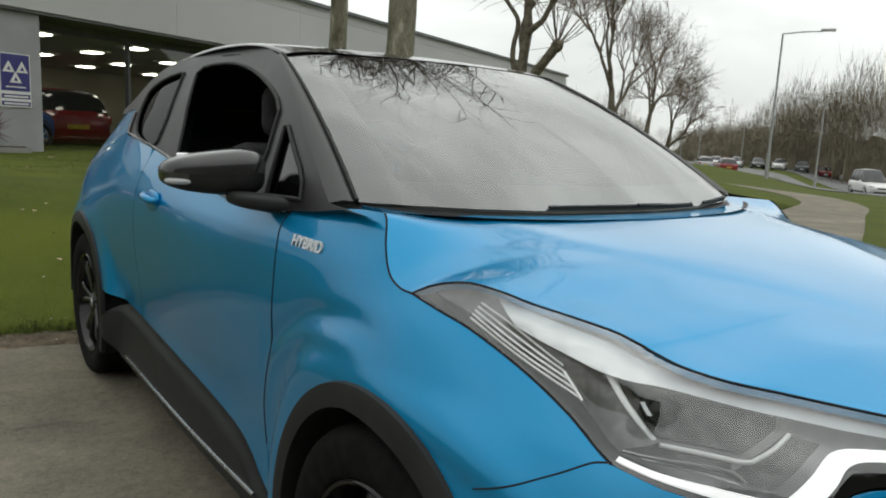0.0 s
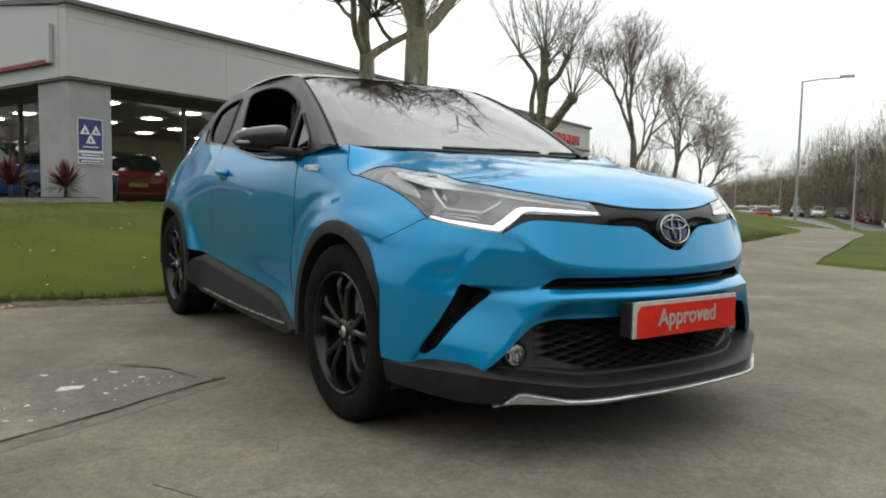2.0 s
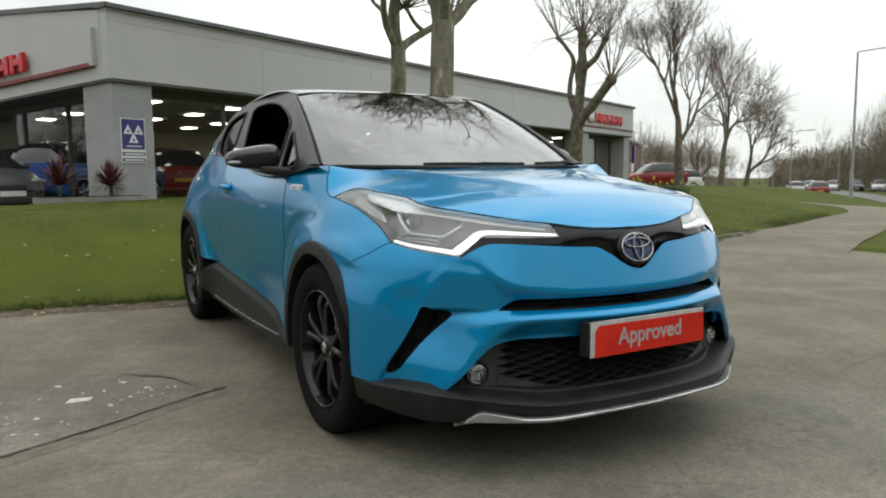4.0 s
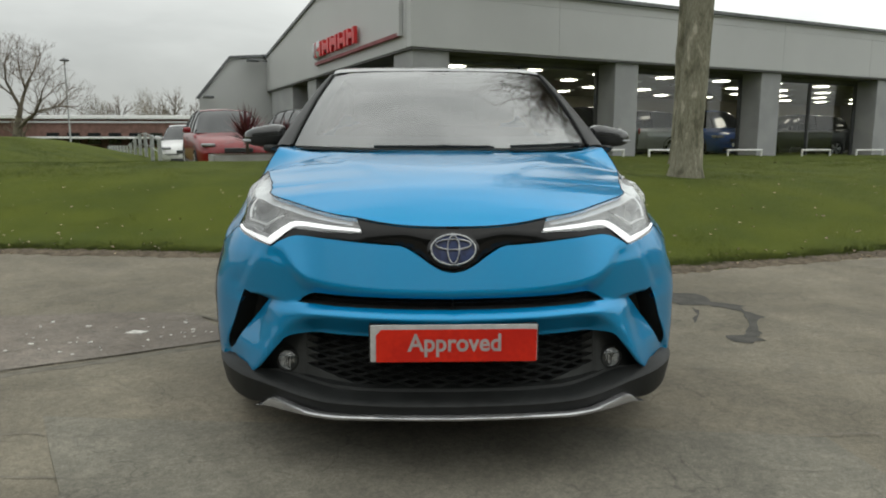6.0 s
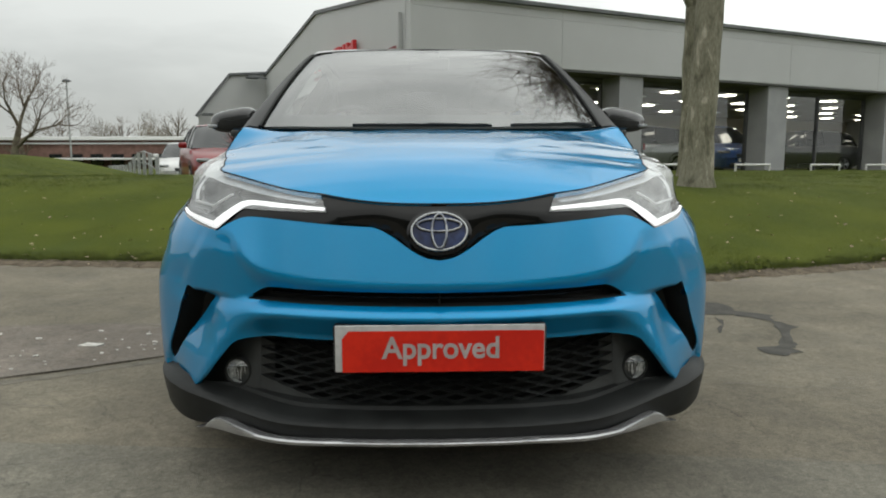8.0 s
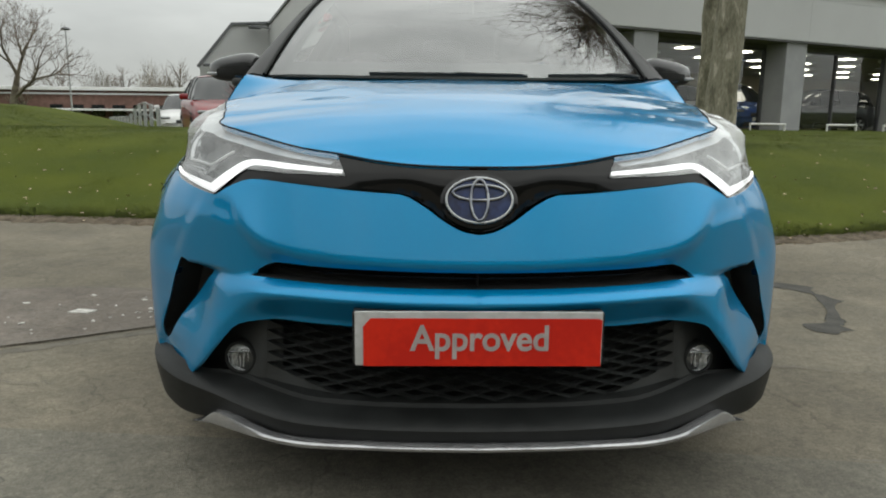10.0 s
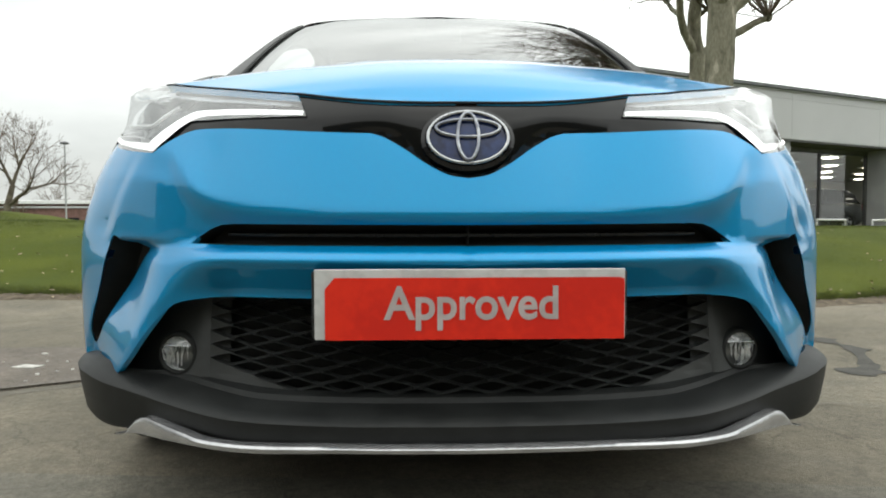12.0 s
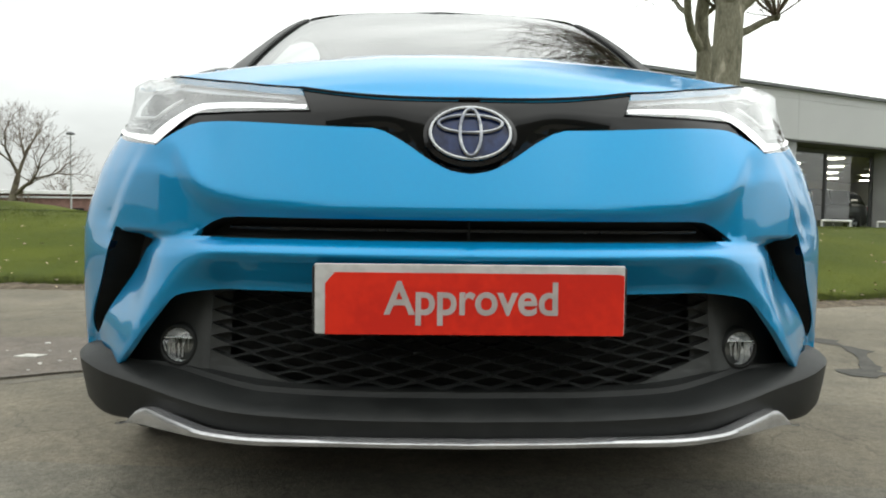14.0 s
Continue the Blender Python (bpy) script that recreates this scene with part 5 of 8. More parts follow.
GARNISH = BUMP_TOP + [VEE, (0.58, 0.785), BEND, (0.535, 0.7975), (0.43, 0.795), IN_BOT, IN_TOP] + BONNET_LIP[1:]
SLOT = [(0, 0.559)] + soft_line([(0.30, 0.559), (0.44, 0.559), (0.535, 0.561)], 8) + [(0.515, 0.574), (0.490, 0.588), (0.465, 0.596), (0.43, 0.598), (0.30, 0.597), (0, 0.596)]
INTAKE = [(0.704, 0.549)] + [(0.785, 0.572), (0.800, 0.573), (0.812, 0.562)] + soft_line([(0.845, 0.510), (0.885, 0.445), (0.935, 0.375), (0.950, 0.345)], 10) + [(0.948, 0.336), (0.930, 0.338)] + soft_line([(0.898, 0.360), (0.822, 0.448), (0.752, 0.510), (0.706, 0.542)], 8)
CUT = [(1.157, 0.688), (1.10, 0.712), (1.035, 0.745), (0.985, 0.770)]
ARCH_FRONT = arch(FW, ARCH_R, 180 - 3, 180 - 52, 14)
WING_IN = soft_line([(0.748, 0.302), (0.70, 0.338), (0.645, 0.386), (0.60, 0.425), (0.57, 0.447), (0.53, 0.457), (0.45, 0.463), (0.28, 0.465), (0.12, 0.465), (0, 0.465)], 34)
S_AF = ARCH_FRONT[0]
# the slot reaches the middle, so it cuts the outline into the bumper and the bar below it
BUMPER_TOP = [(0, 0.596)] + BUMP_TOP + [VEE, (0.76, 0.747), (0.86, 0.758), OUTB, (0.985, 0.770)] + CUT[::-1][1:] + ARCH_FRONT[::-1] + [(S_AF[0] - 0.004, 0.305), (0.97, 0.300), (0.88, 0.300), (0.80, 0.296)] + WING_IN + [(0, 0.559)] + SLOT[1:-1]
panel("front_bumper", BUMPER_TOP, [INTAKE], C_BLUE, "blue painted front bumper with a slot and corner intakes", step=0.013)


def garnish_skin(s, z, out=0.0):
    """The strip curls under towards the bumper."""
    low = spline([(0, 0.677), (0.075, 0.704), (0.15, 0.752), (0.27, 0.763), (0.50, 0.7775)], s)
    t = min(max((z - low) / (0.836 - low), 0), 1)
    return skin(s, z, out - 0.026 * (1 - t) ** 2 * (1 - 0.75 * smooth01((s - 0.10) / 0.25)))


panel("garnish", GARNISH, [], C_GARNISH, "gloss black strip joining the headlamps", step=0.014, out=-0.004, place=garnish_skin)
# the slot's inside is near-black in place of its shade
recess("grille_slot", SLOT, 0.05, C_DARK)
recess("corner_intake", INTAKE, 0.07, C_PLASTIC)
part("slat", Geo().tube([skin(s, 0.578, -0.03) * 1 for s in (0.47, 0.35, 0.2, 0.1, 0.0)] + [Vector((-p.x, p.y, p.z)) for p in [skin(s, 0.578, -0.03) for s in (0.1, 0.2, 0.35, 0.47)]], 0.005, 6), C_BLACK, hero)

# wings
DOOR_CUT = soft_line([(1.992, 1.009), (2.003, 0.976), (1.988, 0.92), (1.984, 0.84), (1.996, 0.72), (2.03, 0.60), (2.06, 0.50), (2.05, 0.40)], 24)
WING = LAMP_OUT[:-1] + [TIP] + soft_line([TIP, (1.50, 0.922), (1.545, 0.940), (1.590, 0.985), (1.628, 1.030), (1.648, 1.044)], 14)[1:] + soft_line([(1.648, 1.044), (1.755, 1.040), (1.87, 1.022), (1.992, 1.009)], 8)[1:] + DOOR_CUT[1:] + [(2.0, 0.31)] + arch(FW, ARCH_R, -8, 127, 40) + CUT[1:]
WING = [p for p in WING]
panel("front_wing", WING, [], C_BLUE, "blue painted front wing flared over the wheel", step=0.016)

BELT = soft_line([(1.992, 1.009), (2.26, 1.000), (2.55, 1.015), (2.85, 1.052), (3.15, 1.088), (3.45, 1.115), (3.70, 1.135)], 30)
CLAD_TOP = soft_line([(2.03, 0.27), (2.10, 0.30), (2.18, 0.345), (2.30, 0.372), (2.7, 0.402), (3.1, 0.43), (3.45, 0.456)], 20)
REAR_CUT = soft_line([(3.20, 1.093), (3.215, 0.9), (3.24, 0.7), (3.27, 0.5), (3.28, 0.444)], 18)
k = max(i for i, p in enumerate(BELT) if p[0] < 3.19)
k2 = max(i for i, p in enumerate(CLAD_TOP) if p[0] < 3.27)
panel("front_door", BELT[:k + 1] + REAR_CUT + CLAD_TOP[:k2 + 1][::-1] + [(2.05, 0.40)] + DOOR_CUT[1:-1][::-1], [], C_BLUE, "blue painted front door")
QUARTER = BELT[k + 1:] + soft_line([(3.70, 1.135), (3.76, 1.185), (3.84, 1.235)], 6)[1:] + soft_line([(3.84, 1.235), (4.2, 1.215), (4.6, 1.145), (4.95, 1.10), (S_END - 0.001, 1.09)], 14)[1:] + [(S_END - 0.001, 0.45), (5.0, 0.45), (4.72, 0.40)] + arch(RW, ARCH_R + 0.015, 10, 158, 40) + CLAD_TOP[k2 + 1:][::-1] + REAR_CUT[::-1][:-1]
panel("rear_quarter", QUARTER, [], C_BLUE, "blue painted rear door and haunch", step=0.03)
panel("rear_bumper", [(S_END - 0.001, 0.446), (5.0, 0.446), (4.72, 0.396), (4.55, 0.35), (4.53, 0.26), (S_END - 0.001, 0.22)], [], C_PLASTIC, "grained black lower rear bumper", step=0.05)
def clad_skin(s, z, out=0.0):
    """The cladding slopes outwards below its upper edge."""
    top = spline([(2.03, 0.27), (2.10, 0.30), (2.18, 0.345), (2.30, 0.372), (2.7, 0.402), (3.1, 0.43), (3.45, 0.456), (3.70, 0.456)], s)
    return skin(s, z, out + 0.020 * smooth01((top - z) / 0.05) - 0.006)


panel("sill_cladding", CLAD_TOP + soft_line([(3.50, 0.452), (3.57, 0.41), (3.66, 0.335)], 6)[1:] + [(3.62, 0.29), (3.50, 0.225), (2.6, 0.210), (2.06, 0.205), (1.985, 0.25)], [], C_PLASTIC, "grained black sill cladding", out=0.006, flange=0.04, place=clad_skin, step=0.018)
pair("sill_strip", Geo().tube(on_skin([(2.08, 0.252), (2.3, 0.245), (2.61, 0.240), (3.0, 0.242), (3.42, 0.248)], 0.022, 20), 0.006, 6), C_SATIN, None, "thin silver strip under the sill")
for a, b, yc, r0 in ((-12, 181, FW, ARCH_R), (-4, 200, RW, ARCH_R + 0.012)):
    rows = []
    for i in range(57):
        t = radians(a + (b - a) * i / 56)
        ahead = smooth01((math.degrees(t) - 115) / 50) if yc == FW else 0.0
        flat_w = 0.043 - 0.020 * ahead - 0.012 * (0 if yc == FW else smooth01((math.degrees(t) - 120) / 60))
        row = []
        for r, o in ((r0 - 0.004, -0.045), (r0 - 0.004, 0.012), (r0 + flat_w * 0.5, 0.014), (r0 + flat_w, 0.010), (r0 + flat_w + 0.003, -0.008)):
            row.append(skin(s_at_y(yc + r * math.cos(t)), 0.335 + r * math.sin(t), o - 0.010 * ahead * (o > 0)))
        rows.append(row)
    pair("arch_trim", Geo().grid(rows), C_PLASTIC, None, "grained black wheel arch trim", smooth=True, angle=50)
    # near-black liner and closing disc carry the wheel well's shade in their colour
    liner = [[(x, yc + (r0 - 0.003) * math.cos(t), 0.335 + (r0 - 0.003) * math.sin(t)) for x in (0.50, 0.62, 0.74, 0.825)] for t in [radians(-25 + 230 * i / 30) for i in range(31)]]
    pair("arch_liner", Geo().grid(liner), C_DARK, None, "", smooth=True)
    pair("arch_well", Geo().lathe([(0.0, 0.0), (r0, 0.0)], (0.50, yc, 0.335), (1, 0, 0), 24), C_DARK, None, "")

shut_line(CUT + [(0.955, 0.776)], 0.0016)
shut_line([TIP, (1.50, 0.922), (1.545, 0.940), (1.590, 0.985), (1.628, 1.030), (1.648, 1.044)])
shut_line(DOOR_CUT)
shut_line(REAR_CUT, 0.0009)
shut_line(LAMP_TOP, 0.0022, out=-0.001)
shut_line(LAMP_OUT, 0.0022)
shut_line(BONNET_LIP, 0.0028)

# ---- bonnet ----
RIM = [(s, z) for s, z in BONNET_LIP[::-1]] + LAMP_TOP[::-1][1:] + soft_line([TIP, (1.50, 0.922), (1.545, 0.940), (1.590, 0.985), (1.628, 1.030), (1.648, 1.044)], 14)[1:]
EDGE = [skin(s, z) for s, z in even(RIM, 0.022)] + curve3([skin(1.648, 1.044), (0.712, 1.16, 1.044), (0.700, 1.25, 1.043)], 8)[1:]
SPINE = [(0.115, 0.816), (0.16, 0.856), (0.22, 0.893), (0.30, 0.927), (0.40, 0.955), (0.50, 0.976), (0.60, 0.991), (0.80, 1.013), (1.05, 1.034)]


def bonnet_row(e, m=44):
    yc = 0.125 + (e.y - 0.125) * 0.80
    zc = spline(SPINE, yc)
    power = 2.3 + 3.2 * smooth01((e.y - 0.62) / 0.4)
    row = []
    for j in range(m + 1):
        u = math.sin(j / m * math.pi / 2)
        x, y = e.x * u, yc + (e.y - yc) * u * u
        z = zc + (e.z - zc) * u ** power
        fade = smooth01((y - 0.2) / 0.3) * smooth01((1 - u) / 0.15)
        crease = 0.15 + 0.36 * smooth01((y - 0.15) / 0.95)
        z -= 0.0045 * fade * (1 + math.tanh((x - crease) / 0.020)) / 2
        row.append(Vector((x, y, z)))
    return row


g = Geo()
rows = [bonnet_row(e) for e in EDGE[1:]]
full = [[Vector((-p.x, p.y, p.z)) for p in r[:0:-1]] + r for r in rows]
g.grid(full)
rim = [r[-1] for r in rows]
for sg in (-1, 1):
    g.grid([[(sg * p.x, p.y, p.z) for p in rim], [(sg * p.x * 0.99, p.y + 0.004, p.z - 0.014) for p in rim]], flip=sg > 0)
part("bonnet", g, C_BLUE, hero, "blue metallic bonnet with soft creases", smooth=True, angle=50)

# ---- cabin ----
SCREEN_LOW = [(0, 1.03, 1.040), (0.25, 1.05, 1.042), (0.45, 1.10, 1.045), (0.60, 1.18, 1.048), (0.695, 1.275, 1.048)]
SCREEN_TOP = [(0, 1.855, 1.432), (0.22, 1.865, 1.430), (0.40, 1.89, 1.426), (0.52, 1.93, 1.420), (0.568, 1.965, 1.416)]
low, top = curve3(SCREEN_LOW, 30), curve3(SCREEN_TOP, 30)


def screen_rows(a, b, n=24, bulge=0.022):
    rows = []
    for i in range(n + 1):
        t = i / n
        rows.append([p + (q - p) * t + Vector((0, -0.45, 0.9)) * bulge * 4 * t * (1 - t) for p, q in zip(a, b)])
    return rows


def both_halves(rows):
    return [[Vector((-p.x, p.y, p.z)) for p in r[:0:-1]] + list(r) for r in rows]


SR = screen_rows(low, top)
screen = part("windscreen", Geo().grid(both_halves(SR)), C_SCREEN, hero, "large raked windscreen reflecting sky and branches", smooth=True)
# dark border printed round the glass
g = Geo()
inner = lambda p: p + Vector((0, 0.004, -0.007))
full = both_halves(SR)
g.grid([[inner(p) for p in r] for r in full[:4]])
g.grid([[inner(p) for p in r] for r in full[-3:]])
g.grid([[inner(p) for p in r[:6]] for r in full])
g.grid([[inner(p) for p in r[-6:]] for r in full])
part("screen_border", g, C_BLACK, hero, "black printed border of the windscreen", smooth=True)
# cowl between bonnet and screen
g = Geo().grid(both_halves([[p + Vector((0, -0.075, -0.012)) for p in low], [p + Vector((0, -0.03, -0.030)) for p in low], [p + Vector((0, 0.01, -0.004)) for p in low]]))
part("cowl", g, C_PLASTIC, hero, "black plastic scuttle below the windscreen", smooth=True)

RAIL = [(0.568, 1.965, 1.416), (0.575, 2.10, 1.448), (0.578, 2.35, 1.462), (0.572, 2.70, 1.455), (0.560, 3.05, 1.425), (0.535, 3.40, 1.362), (0.49, 3.66, 1.290), (0.45, 3.82, 1.235)]
ROOF_MID = [(0, 1.855, 1.436), (0, 2.05, 1.466), (0, 2.35, 1.490), (0, 2.70, 1.492), (0, 3.05, 1.475), (0, 3.40, 1.435), (0, 3.70, 1.365), (0, 3.90, 1.30)]
rail, mid = curve3(RAIL, 40), curve3(ROOF_MID, 40)
rows = []
for a, b in zip(mid, rail):
    row = []
    for j in range(17):
        u = j / 16
        q = a + (b - a) * u
        row.append(Vector((b.x * math.sin(u * math.pi / 2) ** 0.97, q.y if j else a.y, a.z + (b.z - a.z) * u ** 3.2)))
    rows.append(row)
rf = both_halves(rows)
part("roof", Geo().grid(rf, flip=True), C_ROOF, hero, "black painted roof", smooth=True)
part("headlining", Geo().grid([[p + Vector((0, 0, -0.03)) for p in r] for r in rf]), C_CLOTH, hero, "")


def cabin_x(y, z):
    """Half width of the side of the cabin."""
    base = 0.785 - 0.10 * smooth01((y - 3.0) / 0.9)
    zz = z - 1.0
    return base - 0.36 * zz - 0.28 * zz * zz


def cabin_skin(y, z, out=0.0):
    return Vector((cabin_x(y, z) + out * 0.9, y, z + out * 0.4))


RAIL_YZ = [(p.y, p.z) for p in rail]
PILLAR_FRONT = soft_line([(1.275, 1.048), (1.45, 1.150), (1.63, 1.255), (1.80, 1.347), (1.965, 1.416)], 16)
SIDE = [(1.115, 1.039), (1.21, 1.040), (1.33, 1.022), (1.455, 1.009)] + [(s - 0.537, z) for s, z in BELT[1:]] + [(3.22, 1.185), (3.30, 1.235), (3.55, 1.235), (3.80, 1.210)] + RAIL_YZ[::-1] + PILLAR_FRONT[::-1][1:]
WIN_FRONT = soft_line([(1.735, 1.245), (1.80, 1.285), (1.92, 1.326), (2.05, 1.362), (2.20, 1.390), (2.35, 1.404), (2.50, 1.404)], 12) + [(2.585, 1.398), (2.625, 1.375)] + soft_line([(2.61, 1.35), (2.545, 1.27), (2.455, 1.165), (2.40, 1.085)], 6) + soft_line([(2.37, 1.060), (2.2, 1.040), (2.0, 1.026), (1.74, 1.021)], 8) + [(1.69, 1.045), (1.695, 1.14)]
QLIGHT = [(1.60, 1.032), (1.655, 1.205)] + soft_line([(1.635, 1.206), (1.55, 1.155), (1.44, 1.088), (1.405, 1.040)], 6)
WIN_REAR = [(2.79, 1.382)] + soft_line([(2.83, 1.385), (2.95, 1.372), (3.07, 1.348), (3.14, 1.322)], 8) + soft_line([(3.165, 1.295), (3.155, 1.24), (3.10, 1.185), (3.03, 1.145)], 6) + soft_line([(2.99, 1.133), (2.88, 1.113), (2.72, 1.103)], 4) + [(2.69, 1.12), (2.70, 1.20)]


def side_panel(name, outer, holes, mat, label="", **kw):
    return panel(name, outer, holes, mat, label, place=cabin_skin, **kw)


side_panel("cabin_side", SIDE, [WIN_FRONT, QLIGHT, WIN_REAR], C_PILLAR, "black pillars and window surround", flange=0.03, step=0.03)
side_panel("quarter_light", QLIGHT, [], C_QUARTER, "small fixed triangular window", flange=0, out=-0.008, step=0.04)
side_panel("front_window", WIN_FRONT, [], C_TINT, "dark tinted front side window", flange=0, out=-0.010, step=0.05, sides=(1,), parent=[hero, hero])
side_panel("rear_window", WIN_REAR, [], C_TINT, "dark tinted rear side window", flange=0, out=-0.008, step=0.05)
pair("belt_strip", Geo().tube([cabin_skin(s - 0.537, z, 0.006) for s, z in BELT] + [cabin_skin(3.20, 1.165, 0.006), cabin_skin(3.235, 1.22, 0.006)], 0.007, 6), C_ROOF, None, "")
# window surround proud of the pillars
for loop in (WIN_FRONT, WIN_REAR, QLIGHT):
    pts = [cabin_skin(y, z, 0.002) for y, z in even(loop + [loop[0]], 0.03)]
    pair("window_seal", Geo().tube(pts, 0.006, 6, caps=False), C_PLASTIC, None, "")
# pillar beside the windscreen
a = [Vector((p.x, p.y, p.z)) for p in curve3([SR[i][-1] for i in range(0, 25, 4)], 16)]
b = [cabin_skin(y, z) for y, z in PILLAR_FRONT]
pair("pillar", Geo().grid([a, [(p + q) / 2 + Vector((0.006, -0.012, 0.006)) for p, q in zip(a, b)], b]), C_PILLAR, None, "black windscreen pillar", smooth=True)
a = [p + Vector((0.004, -0.003, 0.004)) for p in a]
pair("screen_seal", Geo().tube(a, 0.006, 6), C_PLASTIC, None, "")
# rear window and tailgate close the cabin
TAIL_LOW = [(0, 4.24, 1.06), (0.36, 4.20, 1.06), (0.48, 3.98, 1.12)]
tl = curve3(TAIL_LOW, 12)
tt = [Vector((rail[-1].x * i / 12, 3.90 + (rail[-1].y - 3.90) * (i / 12) ** 2, 1.30 + (rail[-1].z - 1.30) * (i / 12) ** 3)) for i in range(13)]
part("rear_screen", Geo().grid(both_halves(screen_rows(tl, tt, 6, 0.01)), flip=True), C_BLACK, hero, "dark raked rear window", smooth=True)

# ---- inside of the cabin ----
tub = Geo().box((-0.70, 1.4, 0.30), (0.70, 3.3, 0.36)).box((-0.70, 1.55, 0.36), (-0.66, 3.3, 0.97)).box((0.66, 1.55, 0.36), (0.70, 3.3, 0.97)).box((-0.62, 1.30, 0.30), (0.62, 1.35, 0.96)).box((-0.62, 3.3, 0.3), (0.62, 3.35, 1.02))
part("cabin_tub", tub, C_DARK, hero, "dark cabin floor and walls")
part("dashboard", Geo().box((-0.64, 1.24, 0.88), (0.64, 1.62, 1.005), 0.03), C_PLASTIC, hero, "black dashboard")


def seat_geo(x, y, w=0.25):
    g = Geo().box((x - w, y, 0.42), (x + w, y + 0.52, 0.62), 0.06)
    g.box((x - w, y + 0.42, 0.55), (x + w, y + 0.60, 1.14), 0.06)
    g.box((x - 0.13, y + 0.47, 1.16), (x + 0.13, y + 0.58, 1.34), 0.045)
    return g


for x in (-0.36, 0.36):
    part("seat", seat_geo(x, 1.78), C_CLOTH, hero, "black cloth front seat", smooth=True, angle=60)
part("rear_seat", seat_geo(0, 2.72, 0.62), C_CLOTH, hero, "black rear bench seat", smooth=True, angle=60)
g = Geo().tube([Vector((-0.36 + 0.185 * math.cos(t), 1.66 + 0.07 * math.sin(t), 0.98 + 0.17 * math.sin(t))) for t in [math.tau * i / 28 for i in range(29)]], 0.014, 8)
g.box((-0.42, 1.65, 0.95), (-0.30, 1.69, 1.01), 0.015)
part("steering_wheel", g, C_PLASTIC, hero, "black steering wheel", smooth=True)
part("inside_mirror", Geo().box((-0.10, 1.86, 1.335), (0.10, 1.885, 1.395), 0.012).box((-0.05, 1.80, 1.385), (0.05, 1.87, 1.415), 0.01), C_PLASTIC, hero, "inside rear-view mirror and sensor box", smooth=True)

# ---- headlamps ----
lamp_root = []
for sg in (-1, 1):
    e = new("headlamp")
    e.parent = hero
    lamp_root.append(tagged(e, "slim swept-back headlamp with a white light blade"))


def lamp_part(name, geo, mat, label="", smooth=True, angle=50):
    part(name, mirrored(geo), mat, lamp_root[0], label, smooth=smooth, angle=angle)
    part(name, geo, mat, lamp_root[1], label, smooth=smooth, angle=angle)


def lamp_line(line, out=0.0, n=40):
    return [lens_skin(s, z, out) for s, z in soft_line(line, n)]


panel("lens", LAMP, [], C_LENS, "clear lamp lens", step=0.014, flange=0, parent=lamp_root, out=-0.001, place=glass_skin)
loop = even(LAMP + [LAMP[0]], 0.03)[:-1]
v, tris = tessellate(loop, [], 0.03)
n = len(loop)
g = Geo().add([lens_skin(p.x, p.y, -0.05) for p in v], tris)
lamp_part("reflector_bowl", g, C_BEZEL, "dark grey inner bowl")
g = Geo().add([q for s, z in loop for q in (lens_skin(s, z, -0.003), lens_skin(s, z, -0.05))], [(2 * i, 2 * ((i + 1) % n), 2 * ((i + 1) % n) + 1, 2 * i + 1) for i in range(n)])
lamp_part("bezel", g, C_BLACK)


def ribbon(line_a, line_b, out, n=40, thick=0.006, out_b=None):
    """A thin curved plate between two lines on the skin."""
    out_b = out if out_b is None else out_b
    a, b = soft_line(line_a, n), soft_line(line_b, n)
    top_a, top_b = [lens_skin(s, z, out) for s, z in a], [lens_skin(s, z, out_b) for s, z in b]
    low_a, low_b = [lens_skin(s, z, out - thick) for s, z in a], [lens_skin(s, z, out_b - thick) for s, z in b]
    return Geo().grid([low_a, top_a, [(p + q) / 2 + (p - low_a[i]) * 0.3 for i, (p, q) in enumerate(zip(top_a, top_b))], top_b, low_b])


# light blade along the lower edge: inner run, then the hook down to the corner and back outwards
BLADE_LOW = [(0.303, 0.798), (0.446, 0.804), (0.526, 0.807), (0.556, 0.801), (0.588, 0.780), (0.657, 0.7415)]
BLADE_TOP = [(0.301, 0.805), (0.441, 0.8145), (0.533, 0.819), (0.566, 0.8145), (0.612, 0.792), (0.676, 0.7585)]
lamp_part("light_blade", ribbon(BLADE_LOW, BLADE_TOP, -0.006), C_DRL, "white daytime running light blade")
lamp_part("light_blade", ribbon([(0.660, 0.7415), (0.778, 0.756), (0.86, 0.766), (0.945, 0.779)], [(0.678, 0.7585), (0.776, 0.7675), (0.86, 0.7745), (0.94, 0.7855)], -0.006), C_DRL, "white daytime running light blade")


def pocket(outline, out, mat, label=""):
    v, tris = tessellate(even(outline + [outline[0]], 0.03)[:-1], [], 0.03)
    lamp_part("pocket", Geo().add([lens_skin(p.x, p.y, out) for p in v], tris), mat, label)


# bright reflector, broad at the outer end and thin at the inner
lamp_part("upper_reflector", ribbon([(1.297, 0.933), (1.10, 0.913), (0.924, 0.894), (0.75, 0.879), (0.612, 0.866), (0.459, 0.844), (0.330, 0.824)], [(1.205, 0.911), (1.08, 0.890), (1.012, 0.880), (0.83, 0.872), (0.660, 0.862), (0.50, 0.836), (0.333, 0.816)], -0.034, out_b=-0.006), C_BRIGHT, "bright reflector strip")
pocket([(1.0, 0.876), (0.87, 0.812), (0.857, 0.808), (0.704, 0.801), (0.62, 0.831), (0.60, 0.849), (0.68, 0.861), (0.85, 0.871)], -0.040, C_BOWL, "dark pocket round the projector")
